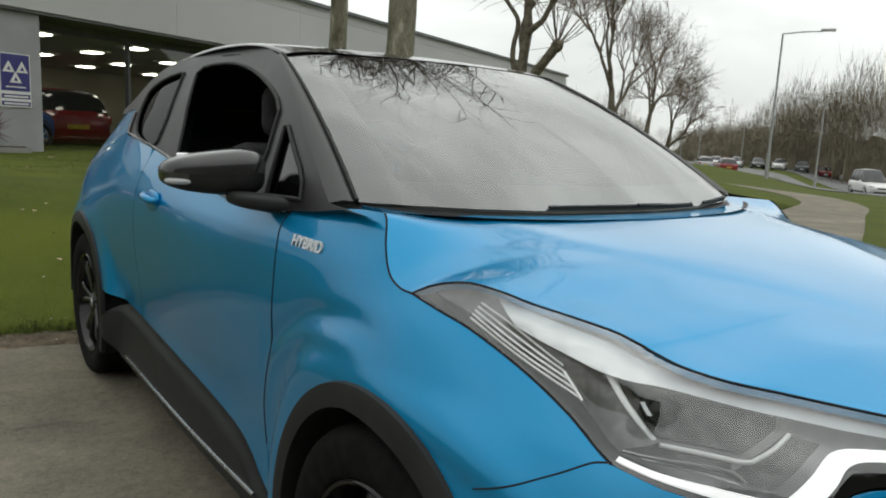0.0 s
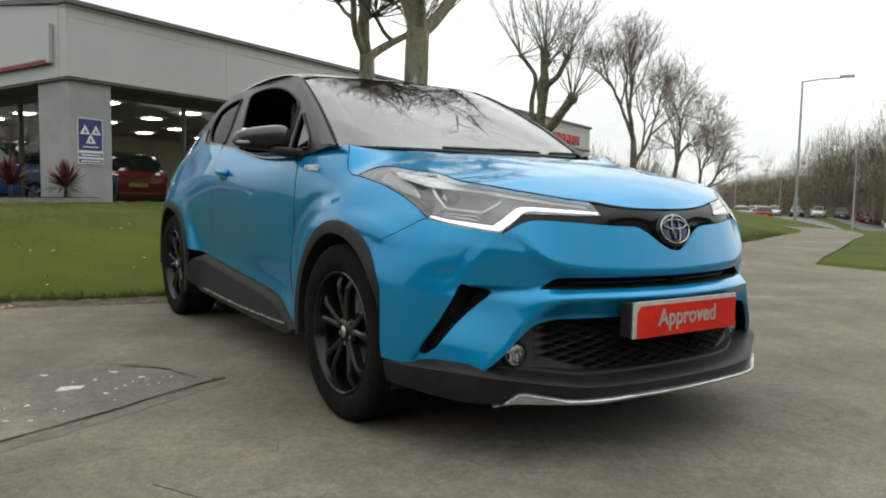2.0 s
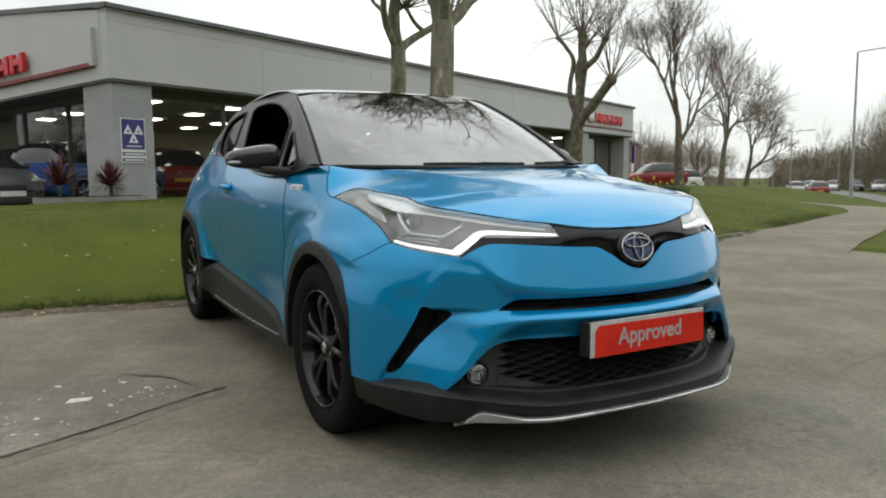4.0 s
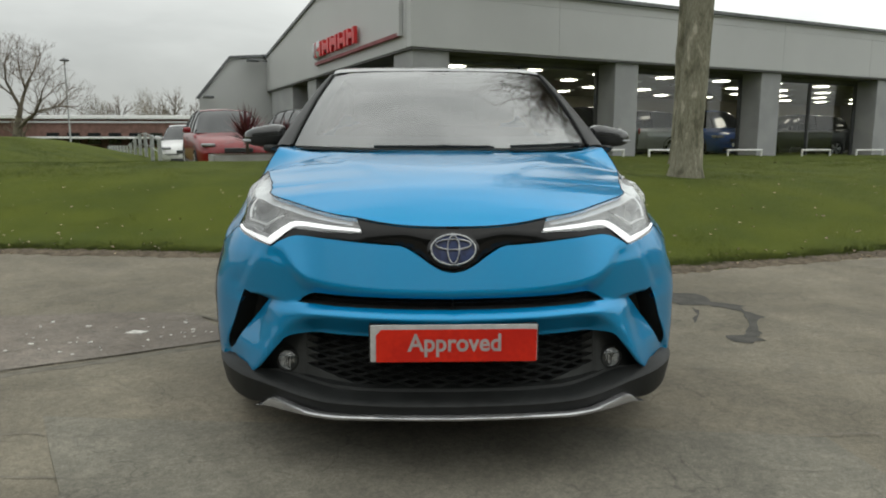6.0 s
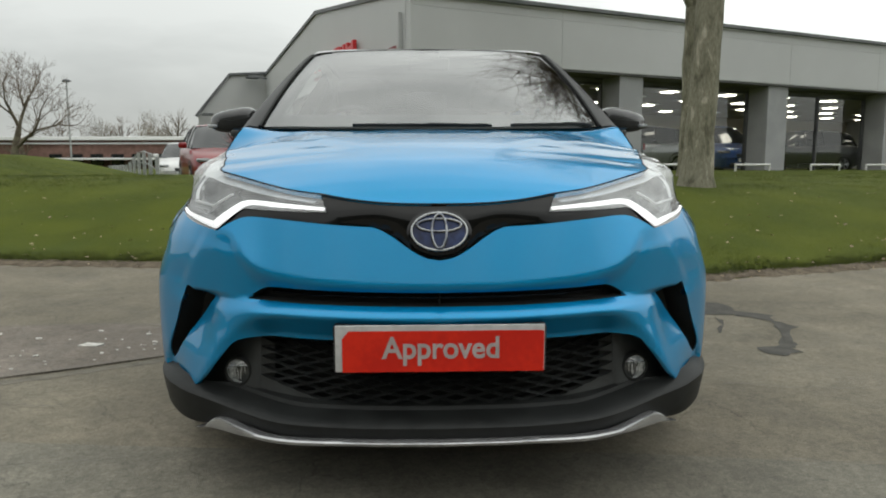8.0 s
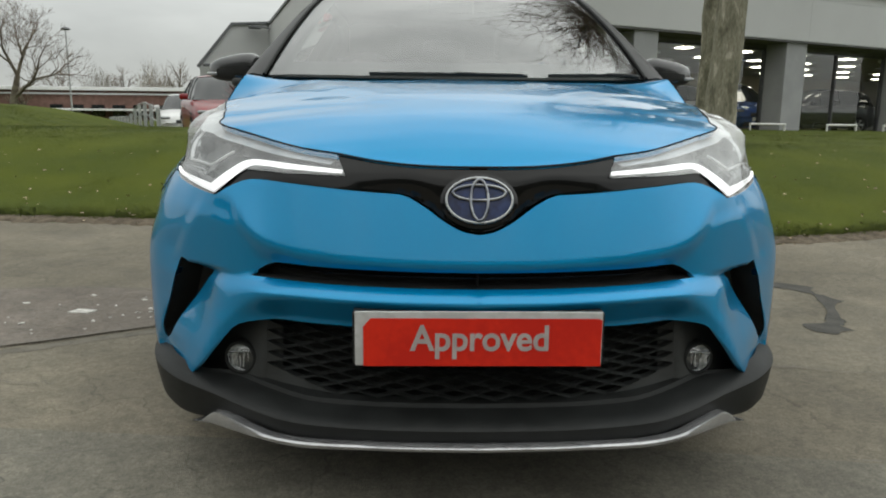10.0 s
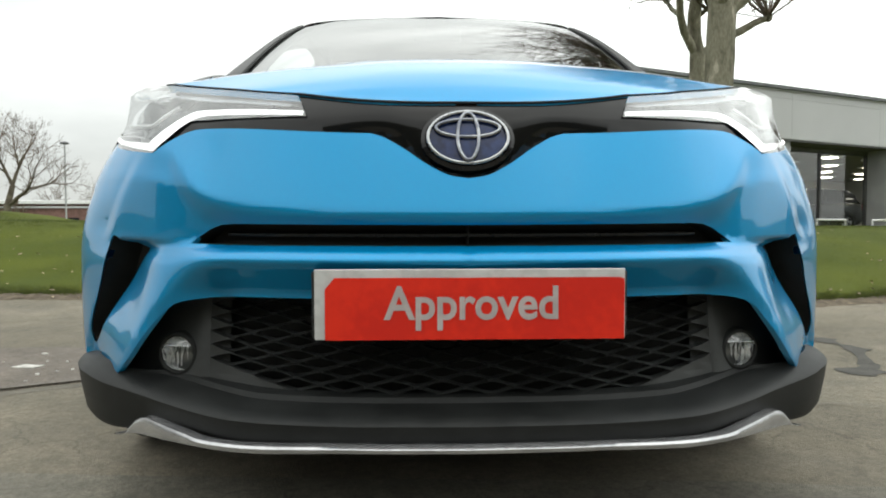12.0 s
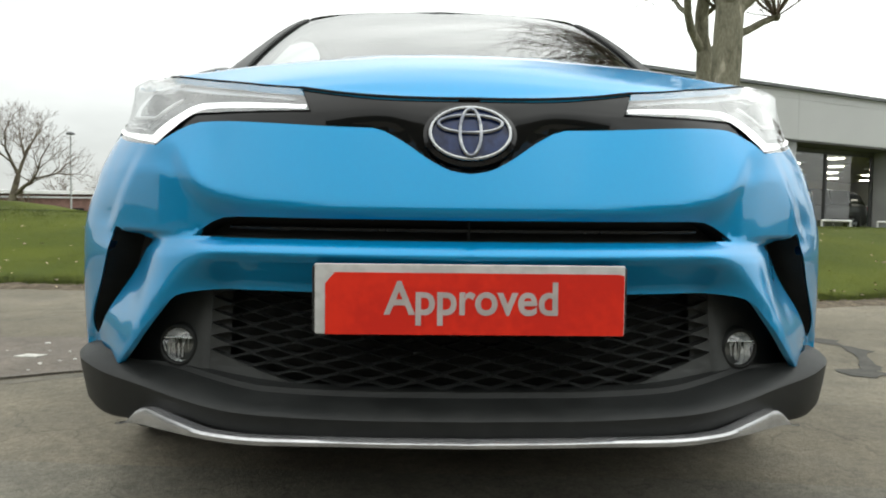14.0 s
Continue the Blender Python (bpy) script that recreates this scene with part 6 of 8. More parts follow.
pocket([(0.725, 0.785), (0.70, 0.797), (0.612, 0.829), (0.565, 0.818), (0.615, 0.796), (0.680, 0.764), (0.76, 0.774)], -0.030, C_BOWL)
pocket([(0.94, 0.792), (0.865, 0.808), (0.73, 0.797), (0.74, 0.781), (0.85, 0.782)], -0.022, C_BOWL)
lamp_part("post", ribbon([(1.010, 0.879), (0.94, 0.845), (0.880, 0.812)], [(0.985, 0.877), (0.92, 0.843), (0.868, 0.812)], -0.018, 12), C_BRIGHT, "bright upright strip")
lamp_part("chrome_hook", Geo().tube(lamp_line([(0.862, 0.808), (0.78, 0.803), (0.712, 0.799), (0.695, 0.801)], -0.014, 20) + lamp_line([(0.690, 0.803), (0.65, 0.817), (0.611, 0.833)], -0.014, 12), 0.0036, 8), C_BRIGHT, "thin bright hook under the projector")
lamp_part("ledge", Geo().tube(lamp_line([(0.935, 0.794), (0.85, 0.792), (0.735, 0.787), (0.72, 0.776)], -0.012, 24), 0.0022, 6), C_SATIN)
for i in range(5):
    k = i / 4
    lamp_part("fin", Geo().tube(lamp_line([(1.310 + 0.004 * k, 0.928 - 0.025 * k), (1.203 - 0.038 * k, 0.907 - 0.040 * k), (1.086 - 0.049 * k, 0.876 - 0.034 * k)], -0.012, 16), 0.0021, 5), C_BRIGHT, "fine silver fin")
lamp_part("fin_end", Geo().tube(lamp_line([(1.078, 0.869), (1.05, 0.853), (1.028, 0.840)], -0.010, 8), 0.0026, 5), C_BRIGHT)
for i in range(16):
    s = 0.36 + 0.017 * i
    z = spline([(0.33, 0.815), (0.46, 0.834), (0.66, 0.855)], s)
    lamp_part("rib", Geo().tube([lens_skin(s, z - 0.004, -0.030), lens_skin(s + 0.003, z + 0.002, -0.030)], 0.0016, 4), C_SATIN)
c = lens_skin(0.845, 0.836, -0.036)
nrm = ((lens_skin(0.845, 0.836, 0.0) - c).normalized() * 0.7 + Vector((0, -0.7, 0))).normalized()
lamp_part("projector", Geo().lathe([(0.002, 0.016), (0.014, 0.013), (0.022, 0.006), (0.025, 0.0), (0.028, 0.001), (0.029, -0.03)], c, nrm, 24), C_BLACK, "dark projector lens")
lamp_part("projector_fin", ribbon([(0.905, 0.852), (0.885, 0.838)], [(0.890, 0.853), (0.868, 0.838)], -0.020, 4), C_SATIN)
lamp_part("lower_fin", ribbon([(0.90, 0.786), (0.80, 0.780), (0.73, 0.772)], [(0.90, 0.789), (0.80, 0.784), (0.735, 0.777)], -0.016, 12), C_SATIN)

# ---- front badge: plain ovals ----
by, bz = skin(0, 0.748).y + 0.002, 0.748
badge = new("badge")
badge.parent = hero
tagged(badge, "oval chrome badge with a dark blue ground")
bn = Vector((0, -0.955, 0.30)).normalized()
bu = Vector((0, 0.30, 0.955)).normalized()
bc = Vector((0, by - 0.004, bz))


def oval(rx, rz, dz=0.0, out=0.0, n=48):
    return [bc + Vector((rx * math.cos(t), 0, 0)) + bu * (rz * math.sin(t) + dz) + bn * out for t in [math.tau * i / n for i in range(n + 1)]]


part("surround", Geo().grid([oval(0.083, 0.060, 0, -0.02), oval(0.083, 0.060, 0, -0.002), oval(0.076, 0.053, 0, 0.002)], flip=True), C_BLACK, badge, smooth=True, angle=40)
part("ground", Geo().add(oval(0.070, 0.048, 0, 0.003)[:-1] + [bc + bn * 0.006], [(i, (i + 1) % 48, 48) for i in range(48)]), C_BADGEBLUE, badge, "dark blue badge ground", smooth=True)
part("ring", Geo().tube(oval(0.0705, 0.0485, 0, 0.006), 0.0034, 8, caps=False), C_SATIN, badge, "chrome oval ring", smooth=True)
part("oval", Geo().tube(oval(0.056, 0.0165, 0.016, 0.008), 0.0040, 8, caps=False), C_DIM_CHROME, badge, "chrome oval", smooth=True)
part("oval", Geo().tube(oval(0.0185, 0.044, 0.0, 0.009), 0.0040, 8, caps=False), C_DIM_CHROME, badge, "chrome oval", smooth=True)


# ---- lower front ----
LIP_PLAN = [(0, -0.012), (0.2, -0.003), (0.36, 0.022), (0.434, 0.046), (0.52, 0.094), (0.605, 0.150), (0.70, 0.205), (0.748, 0.247), (0.788, 0.301), (0.828, 0.387), (0.859, 0.49), (0.870, 0.545)]
lipc = curve3([(x, y, 0) for x, y in LIP_PLAN], 70)
LEDGE_Z = [(0, 0.262), (0.40, 0.264), (0.55, 0.276), (0.70, 0.296), (0.752, 0.304), (0.80, 0.306), (0.88, 0.300)]
LOW_Z = [(0, 0.214), (0.40, 0.212), (0.56, 0.222), (0.62, 0.212), (0.66, 0.202), (0.72, 0.200), (0.78, 0.206), (0.88, 0.222)]


def plan_normal(i, line):
    d = line[min(i + 1, len(line) - 1)] - line[max(i - 1, 0)]
    return Vector((d.y, -d.x, 0)).normalized()


rows = []
for i, p in enumerate(lipc):
    nn = plan_normal(i, lipc)
    zt, zl = spline(LEDGE_Z, p.x), spline(LOW_Z, p.x)
    inw = 0.10 * (1 - smooth01((p.x - 0.60) / 0.14)) + 0.014 + 0.045 * smooth01((p.x - 0.64) / 0.10)
    back_z = zt + 0.022 * (1 - smooth01((p.x - 0.6) / 0.12))
    q = lambda d, z: Vector((p.x, p.y, 0)) - nn * d + Vector((0, 0, z))
    step_z = 0.006 * (1 - smooth01((p.x - 0.58) / 0.12))
    rows.append([q(inw, back_z + step_z), q(inw * 0.74, zt + 0.018 + step_z), q(inw * 0.70, zt + 0.017 - step_z * 0.4), q(inw * 0.55, zt + 0.012), q(inw * 0.30, zt + 0.006), q(0.008, zt + 0.001), q(0.001, zt - 0.006), q(0.006, (zt + zl) / 2 + 0.006), q(0.014, zl + 0.012), q(0.022, zl), q(0.10, zl - 0.004)])
pair("front_skirt", Geo().grid(rows, flip=True), C_PLASTIC, None, "grained black front skirt", smooth=True, angle=38)
# bright lip under the skirt
lip = [p for p in lipc if p.x < 0.672]
rows = []
for i, p in enumerate(lip):
    nn = plan_normal(i, lipc)
    f = min(max((p.x - 0.47) / 0.12, 0), 1) * (1 - min(max((p.x - 0.592) / 0.055, 0), 1))
    end = smooth01((p.x - 0.60) / 0.07)
    zt = 0.224 - 0.004 * smooth01((p.x - 0.2) / 0.2) + 0.020 * f - 0.026 * end
    zl = 0.2135 - 0.006 * smooth01((p.x - 0.2) / 0.2) - 0.010 * end
    o = 0.012 * (1 - 0.9 * end)
    q = lambda d, z: Vector((p.x, p.y, 0)) - nn * d + Vector((0, 0, z))
    rows.append([q(0.014, zt), q(-o * 0.7, zt), q(-o, (zt * 2 + zl) / 3), q(-o * 0.8, zl), q(0.05, zl - 0.006)])
pair("skirt_lip", Geo().grid(rows, flip=True), C_LIP, None, "satin silver lip under the skirt", smooth=True, angle=45)


# recessed lower grille with a rhombic mesh
def grille_y(x, z):
    return 0.075 + spline([(a, b) for a, b in OUTLINE[:9]], abs(x)) * 0.98 + 0.20 * (z - 0.26)


xs = [-0.70 + 1.4 * i / 40 for i in range(41)]
# near-black sheet behind the mesh stands in for the shaded depth
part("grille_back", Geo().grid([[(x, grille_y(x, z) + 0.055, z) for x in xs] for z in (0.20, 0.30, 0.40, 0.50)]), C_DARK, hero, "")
for sg in (-1, 1):
    rows = []
    for i in range(15):
        x = 0.455 + 0.255 * i / 14
        hi = spline([(0.40, 0.475), (0.52, 0.470), (0.56, 0.456), (0.60, 0.425), (0.645, 0.388), (0.70, 0.338), (0.72, 0.31)], x)
        lo_edge = 0.272
        rows.append([(sg * x, grille_y(x, z) - 0.006 + 0.034 * (1 - smooth01((x - 0.465) / 0.04)), z) for z in [lo_edge + (max(hi, lo_edge + 0.01) - lo_edge) * j / 6 for j in range(7)]])
    part("fog_surround", Geo().grid(rows, flip=sg < 0), C_MESH, hero, "black panel round the fog lamp", smooth=True)


def mesh_limit(x):
    """Lower and upper end of the mesh at x."""
    lo_z = spline([(0, 0.268), (0.30, 0.271), (0.36, 0.282), (0.44, 0.314), (0.50, 0.345)], abs(x))
    return lo_z, spline([(0, 0.468), (0.44, 0.466), (0.50, 0.445)], abs(x))


CELL_W, CELL_H = 0.090, 0.0255


def cell_ring(rx, rz, power, n=20):
    out = []
    for i in range(n):
        a = math.tau * i / n
        c, q = math.cos(a), math.sin(a)
        k = (abs(c) ** power + abs(q) ** power) ** (-1 / power)
        out.append((rx * c * k, rz * q * k))
    return out


plate_geo = Geo()
for row in range(-1, 18):
    for col in range(-7, 8):
        cx, cz = (col + 0.5 * (row % 2)) * CELL_W, 0.262 + row * CELL_H / 2
        lo_z, hi_z = mesh_limit(cx)
        if abs(cx) > 0.54 or not 0.255 < cz < 0.478:
            continue
        at = lambda p, d: Vector((cx + p[0], grille_y(cx + p[0], cz + p[1]) + d, cz + p[1]))
        outer = cell_ring(CELL_W / 2, CELL_H / 2, 1.0)
        if abs(cx) < 0.495 and lo_z + 0.008 < cz < hi_z + 0.004:
            inner = cell_ring(CELL_W * 0.425, CELL_H * 0.405, 1.22)
            rows = [[at(p, 0.003) for p in outer], [at((p[0] * 1.05, p[1] * 1.08), 0.0) for p in inner], [at(p, 0.003) for p in inner], [at(p, 0.024) for p in inner]]
            part("mesh_cell", Geo().grid(rows, closed=True), C_MESH, hero)
        else:
            plate_geo.add([at(p, 0.002) for p in outer], [tuple(range(20))])
part("grille_plate", plate_geo, C_MESH, hero, "black plastic panel round the mesh")

for sg in (-1, 1):
    fog = new("fog_lamp")
    fog.parent = hero
    tagged(fog, "small round clear fog lamp in a black ring")
    c = Vector((sg * 0.560, grille_y(0.56, 0.343) - 0.016, 0.343))
    ax = Vector((sg * 0.25, -1, 0.02)).normalized()
    part("ring", Geo().lathe([(0.046, -0.03), (0.042, 0.002), (0.038, 0.006), (0.0345, 0.004), (0.033, -0.004)], c, ax, 28), C_PLASTIC, fog, smooth=True)
    part("reflector", Geo().lathe([(0.033, 0.0), (0.027, -0.008), (0.016, -0.013), (0.002, -0.015)], c, ax, 20), C_FOG, fog)
    part("lens", Geo().lathe([(0.033, 0.001), (0.026, 0.006), (0.013, 0.009), (0.001, 0.010)], c, ax, 28), C_LENS, fog, "clear lens", smooth=True)
    for k in range(9):
        x0 = c.x - 0.028 + 0.0062 * k
        h = math.sqrt(max(0.031 ** 2 - (x0 + 0.003 - c.x) ** 2, 0)) - 0.004
        part("flute", Geo().prism([(x0, c.y + 0.004, c.z - h), (x0 + 0.005, c.y + 0.004, c.z - h), (x0 + 0.002 + 0.003 * (k % 2), c.y - 0.004, c.z - h * 0.8)], (0.004 * (k % 3 - 1), 0, h * 1.5)), C_FOG if k % 2 else C_CHROME, fog)
    part("shade", Geo().box((c.x - 0.026, c.y - 0.007, c.z + 0.014), (c.x + 0.026, c.y + 0.002, c.z + 0.017), 0.001), C_SATIN, fog)


# ---- lettering ----
def lettering(name, words, size, mat, parent, m, label="", depth=0.001, squeeze=1.0):
    cu = bpy.data.curves.new(name, "FONT")
    cu.offset = size * 0.020
    cu.body, cu.size, cu.extrude, cu.align_x, cu.align_y = words, size, depth, "CENTER", "CENTER"
    tmp = bpy.data.objects.new(name, cu)
    scene.collection.objects.link(tmp)
    bpy.context.view_layer.update()
    me = bpy.data.meshes.new_from_object(tmp.evaluated_get(bpy.context.evaluated_depsgraph_get()))
    bpy.data.objects.remove(tmp)
    me.materials.clear()
    me.materials.append(mat)
    me.transform(Matrix.Diagonal((squeeze, 1, 1, 1)))
    me.transform(m)
    ob = new(name, me)
    ob.parent = parent
    return tagged(ob, label)


plate = new("number_plate")
plate.parent = hero
tagged(plate, "red dealer plate reading Approved in a pale frame")
part("holder", Geo().box((-0.268, 0.004, 0.405), (0.268, 0.05, 0.519), 0.004), C_PLASTIC, plate)
part("frame_plate", Geo().box((-0.2625, -0.002, 0.4035), (0.2625, 0.0035, 0.5225), 0.002), C_PLATEWHITE, plate, "pale plate edge")
red = [(-0.2445, 0.4035), (0.2605, 0.4035), (0.2605, 0.5055), (0.252, 0.508), (-0.229, 0.508), (-0.2445, 0.489)]
part("red_face", Geo().prism([(x, -0.0026, z) for x, z in red], (0, -0.0016, 0)), C_RED, plate, "red vinyl face")
lettering("lettering", "Approved", 0.0785, C_LETTER, plate, pose(0.003, -0.0048, 0.4625, 90, 0, 0), "pale grey word Approved", 0.0004, 0.93)

for sg, turn in ((-1, 1), (1, -1)):
    a, b = skin(1.934, 0.951, 0.003), skin(1.765, 0.951, 0.003)
    a, b = Vector((sg * a.x, a.y, a.z)), Vector((sg * b.x, b.y, b.z))
    axis_x = ((b - a) if sg < 0 else (a - b)).normalized()
    axis_z = Vector((-sg * 0.28, 0, 0.96))
    axis_z = (axis_z - axis_x * axis_z.dot(axis_x)).normalized()
    mm = Matrix((axis_x, axis_z, axis_x.cross(axis_z))).transposed().to_4x4()
    mm.translation = (a + b) / 2
    lettering("side_badge", "HYBRID", 0.037, C_BRIGHT, hero, mm, "small chrome HYBRID lettering", 0.002, 1.05)

# ---- wipers ----
def on_screen(u, t, lift=0.012):
    """A place on the windscreen: u from -1 to 1 across, t from 0 below to 1 above."""
    r = SR[min(int(t * 24), 23)]
    r2 = SR[min(int(t * 24) + 1, 24)]
    f = t * 24 - int(t * 24)
    j = abs(u) * 30
    i = min(int(j), 29)
    p = (r[i] + (r[i + 1] - r[i]) * (j - i)) * (1 - f) + (r2[i] + (r2[i + 1] - r2[i]) * (j - i)) * f
    return Vector((p.x if u >= 0 else -p.x, p.y, p.z)) + Vector((0, -0.5, 0.85)) * lift


for pts, arm in (([(-0.40, 0.012), (-0.15, 0.016), (0.1, 0.014), (0.30, 0.006)], [(0.28, -0.0), (0.1, 0.01), (-0.02, 0.016)]), ([(0.40, 0.012), (0.58, 0.016), (0.78, 0.016), (0.93, 0.02)], [(0.93, 0.0), (0.85, 0.012), (0.70, 0.016)])):
    w = new("wiper")
    w.parent = hero
    tagged(w, "black windscreen wiper")
    part("blade", Geo().tube([on_screen(u, t - 0.004, 0.005) for u, t in soft_line(pts, 18)], 0.0045, 6), C_PLASTIC, w)
    part("arm", Geo().tube([on_screen(u, max(t - 0.006, 0), 0.009) for u, t in soft_line(arm, 8)], 0.0055, 6), C_PLASTIC, w)

# ---- door mirrors ----
def blob(centre, r, power, squash=lambda p: p, nu=28, nv=18):
    rows = []
    for i in range(nv + 1):
        ph = math.pi * (i / nv - 0.5)
        row = []
        for j in range(nu):
            th = math.tau * j / nu
            c = lambda a: math.copysign(abs(math.cos(a)) ** power, math.cos(a))
            s = lambda a: math.copysign(abs(math.sin(a)) ** power, math.sin(a))
            row.append(Vector(centre) + squash(Vector((r[0] * c(ph) * c(th), r[1] * c(ph) * s(th), r[2] * s(ph)))))
        rows.append(row)
    return Geo().grid(rows, closed=True)


def mirror_squash(p):
    """Taper the housing towards its tip and sweep it back."""
    t = (p.x + 0.115) / 0.23
    return Vector((p.x, p.y * (1.05 - 0.35 * t) + 0.075 * t * t, p.z * (1.02 - 0.42 * t) - 0.012 * t))


mg = blob((0.895, 1.625, 1.092), (0.115, 0.075, 0.066), 0.62, mirror_squash)
upper, lower = Geo(), Geo()
for f in mg.f:
    z = sum(mg.v[i][2] for i in f) / 4
    x = sum(mg.v[i][0] for i in f) / 4
    (upper if z > 1.083 - 0.05 * (x - 0.8) else lower).add([mg.v[i] for i in f], [(0, 1, 2, 3)])
mirrors = []
for sg in (-1, 1):
    mr = new("door_mirror")
    mr.parent = hero
    mirrors.append(tagged(mr, "black door mirror with a glossy cap"))


def mirror_part(name, geo, mat, label=""):
    for sg, mr in zip((-1, 1), mirrors):
        ob = part(name, mirrored(geo) if sg < 0 else geo, mat, mr, label)
        bm = bmesh.new()
        bm.from_mesh(ob.data)
        bmesh.ops.remove_doubles(bm, verts=bm.verts, dist=0.0004)
        bmesh.ops.recalc_face_normals(bm, faces=bm.faces)
        bm.to_mesh(ob.data)
        bm.free()
        ob.data.shade_smooth()


mirror_part("cap", upper, C_ROOF, "glossy black upper cap")
mirror_part("housing", lower, C_PLASTIC, "matt black lower housing")
mirror_part("indicator", blob((0.985, 1.625, 1.064), (0.026, 0.024, 0.008), 0.7, lambda p: Vector((p.x, p.y + 0.5 * (p.x + 0.03), p.z))), M_LAMPGLASS, "clear side indicator")
mirror_part("foot", blob((0.80, 1.53, 1.020), (0.085, 0.065, 0.021), 0.6, lambda p: Vector((p.x, p.y + 0.4 * p.x, p.z + 0.12 * p.x))), C_PLASTIC)
mirror_part("glass", Geo().box((0.80, 1.693, 1.045), (0.97, 1.70, 1.13), 0.003), C_CHROME, "mirror glass")

# ---- door handles ----
c = skin(2.975, 0.930, 0.0)
pair("handle_cup", blob((c.x + 0.002, c.y, c.z), (0.010, 0.075, 0.036), 0.8), C_BLUE, None, "", smooth=True)
pair("door_handle", Geo().tube([skin(s, z, o) for s, z, o in ((2.900, 0.933, 0.004), (2.920, 0.936, 0.026), (2.975, 0.940, 0.032), (3.025, 0.943, 0.026), (3.045, 0.944, 0.004))], [0.011, 0.013, 0.014, 0.013, 0.011], 10), C_BLUE, None, "blue door handle", smooth=True)


# ---- wheels ----
def wheel(sg, y, turn):
    w = new("wheel")
    w.parent = hero
    tagged(w, "gloss black twin-spoke alloy wheel")
    xo = 0.868 if y < 2 else 0.842
    zc = 0.327
    ax = Vector((sg, 0, 0))
    tread = [(0.236, -0.205), (0.27, -0.222), (0.305, -0.225), (0.324, -0.212), (0.330, -0.19), (0.3265, -0.15), (0.330, -0.149), (0.330, -0.106), (0.3265, -0.105), (0.330, -0.104), (0.330, -0.062), (0.3265, -0.06), (0.330, -0.059), (0.3305, -0.028), (0.324, -0.009), (0.312, 0.001), (0.29, 0.006), (0.262, 0.003), (0.242, -0.004), (0.234, -0.012), (0.230, -0.03)]
    tread = [(r + max(r - 0.234, 0) * 0.042, h) for r, h in tread]
    c = Vector((sg * xo, y, zc))
    part("tyre", Geo().lathe(tread, c, ax, 64), M_TYRE, w, "black tyre", smooth=True, angle=35)
    g = Geo()
    for k in range(76):
        a = math.tau * k / 76
        for h0, h1, tw in ((-0.024, -0.057, 0.022), (-0.064, -0.103, 0.012)):
            p = [c + ax * h + Vector((0, math.cos(a + d) * 0.3355, math.sin(a + d) * 0.3355)) for h, d in ((h0, 0), (h0, 0.045), (h1, 0.045 + tw), (h1, tw))]
            q = [c + ax * h + Vector((0, math.cos(a + d) * 0.326, math.sin(a + d) * 0.326)) for h, d in ((h0, 0), (h0, 0.045), (h1, 0.045 + tw), (h1, tw))]
            g.add(p + q, [(0, 1, 2, 3), (0, 4, 5, 1), (1, 5, 6, 2), (2, 6, 7, 3), (3, 7, 4, 0)])
    part("tread", g, M_TYRE, w, kind="stuff")
    part("barrel", Geo().lathe([(0.236, -0.010), (0.231, -0.004), (0.224, -0.008), (0.219, -0.024), (0.205, -0.06), (0.200, -0.20), (0.236, -0.205)], c, ax, 48), C_WHEEL, w, smooth=True, angle=40)
    part("brake_disc", Geo().lathe([(0.06, -0.10), (0.150, -0.10), (0.150, -0.112), (0.06, -0.112)], c, ax, 32), C_BEZEL, w, smooth=True, angle=40)
    # near-black disc painted as the shade behind the spokes
    part("back_plate", Geo().lathe([(0.001, -0.13), (0.2, -0.13)], c, ax, 32), C_DARK, w)
    for k in range(5):
        for side in (-1, 1):
            a0 = turn + math.tau * k / 5
            g = Geo()
            rows = []
            for i in range(9):
                t = i / 8
                r = 0.045 + 0.178 * t
                a = a0 + side * (0.13 + 0.12 * t)
                wd = 0.015 - 0.003 * t + 0.007 * max(t - 0.55, 0) / 0.45
                dep = -0.036 + 0.024 * t - 0.030 * max(t - 0.72, 0) / 0.28
                cc = Vector((0, math.cos(a), math.sin(a)))
                tt = Vector((0, -math.sin(a), math.cos(a)))
                p = c + cc * r + ax * dep
                rows.append([p - tt * wd - ax * 0.030, p - tt * wd * 0.9, p - tt * wd * 0.35 + ax * 0.006, p + tt * wd * 0.35 + ax * 0.006, p + tt * wd * 0.9, p + tt * wd - ax * 0.030])
            g.grid(rows)
            part("spoke", g, C_WHEEL, w, smooth=True, angle=30)
    part("hub", Geo().lathe([(0.001, -0.022), (0.026, -0.024), (0.031, -0.030), (0.052, -0.036), (0.062, -0.045), (0.066, -0.09)], c, ax, 32), C_WHEEL, w, smooth=True, angle=40)
    part("centre_cap", Geo().lathe([(0.001, -0.0195), (0.022, -0.021), (0.024, -0.026)], c, ax, 24), C_SATIN, w, "small silver centre cap", smooth=True)
    for k in range(5):
        a = turn + math.tau * (k + 0.5) / 5
        part("wheel_nut", Geo().lathe([(0.001, -0.030), (0.008, -0.031), (0.009, -0.05)], c + Vector((0, math.cos(a) * 0.046, math.sin(a) * 0.046)), ax, 8), C_SATIN, w)


for i, (sg, y) in enumerate(((-1, FW), (1, FW), (-1, RW), (1, RW))):
    wheel(sg, y, 0.35 + 0.5 * i)
# underside
part("floor_pan", Geo().box((-0.70, 0.28, 0.20), (0.70, 4.2, 0.26), 0.02), C_DARK, hero, "dark underside")
# added near-black block, so the grille openings look deep and shaded
part("bay_backing", Geo().box((-0.565, 0.30, 0.26), (0.565, 1.14, 0.80), 0.05), C_DARK, hero, "")


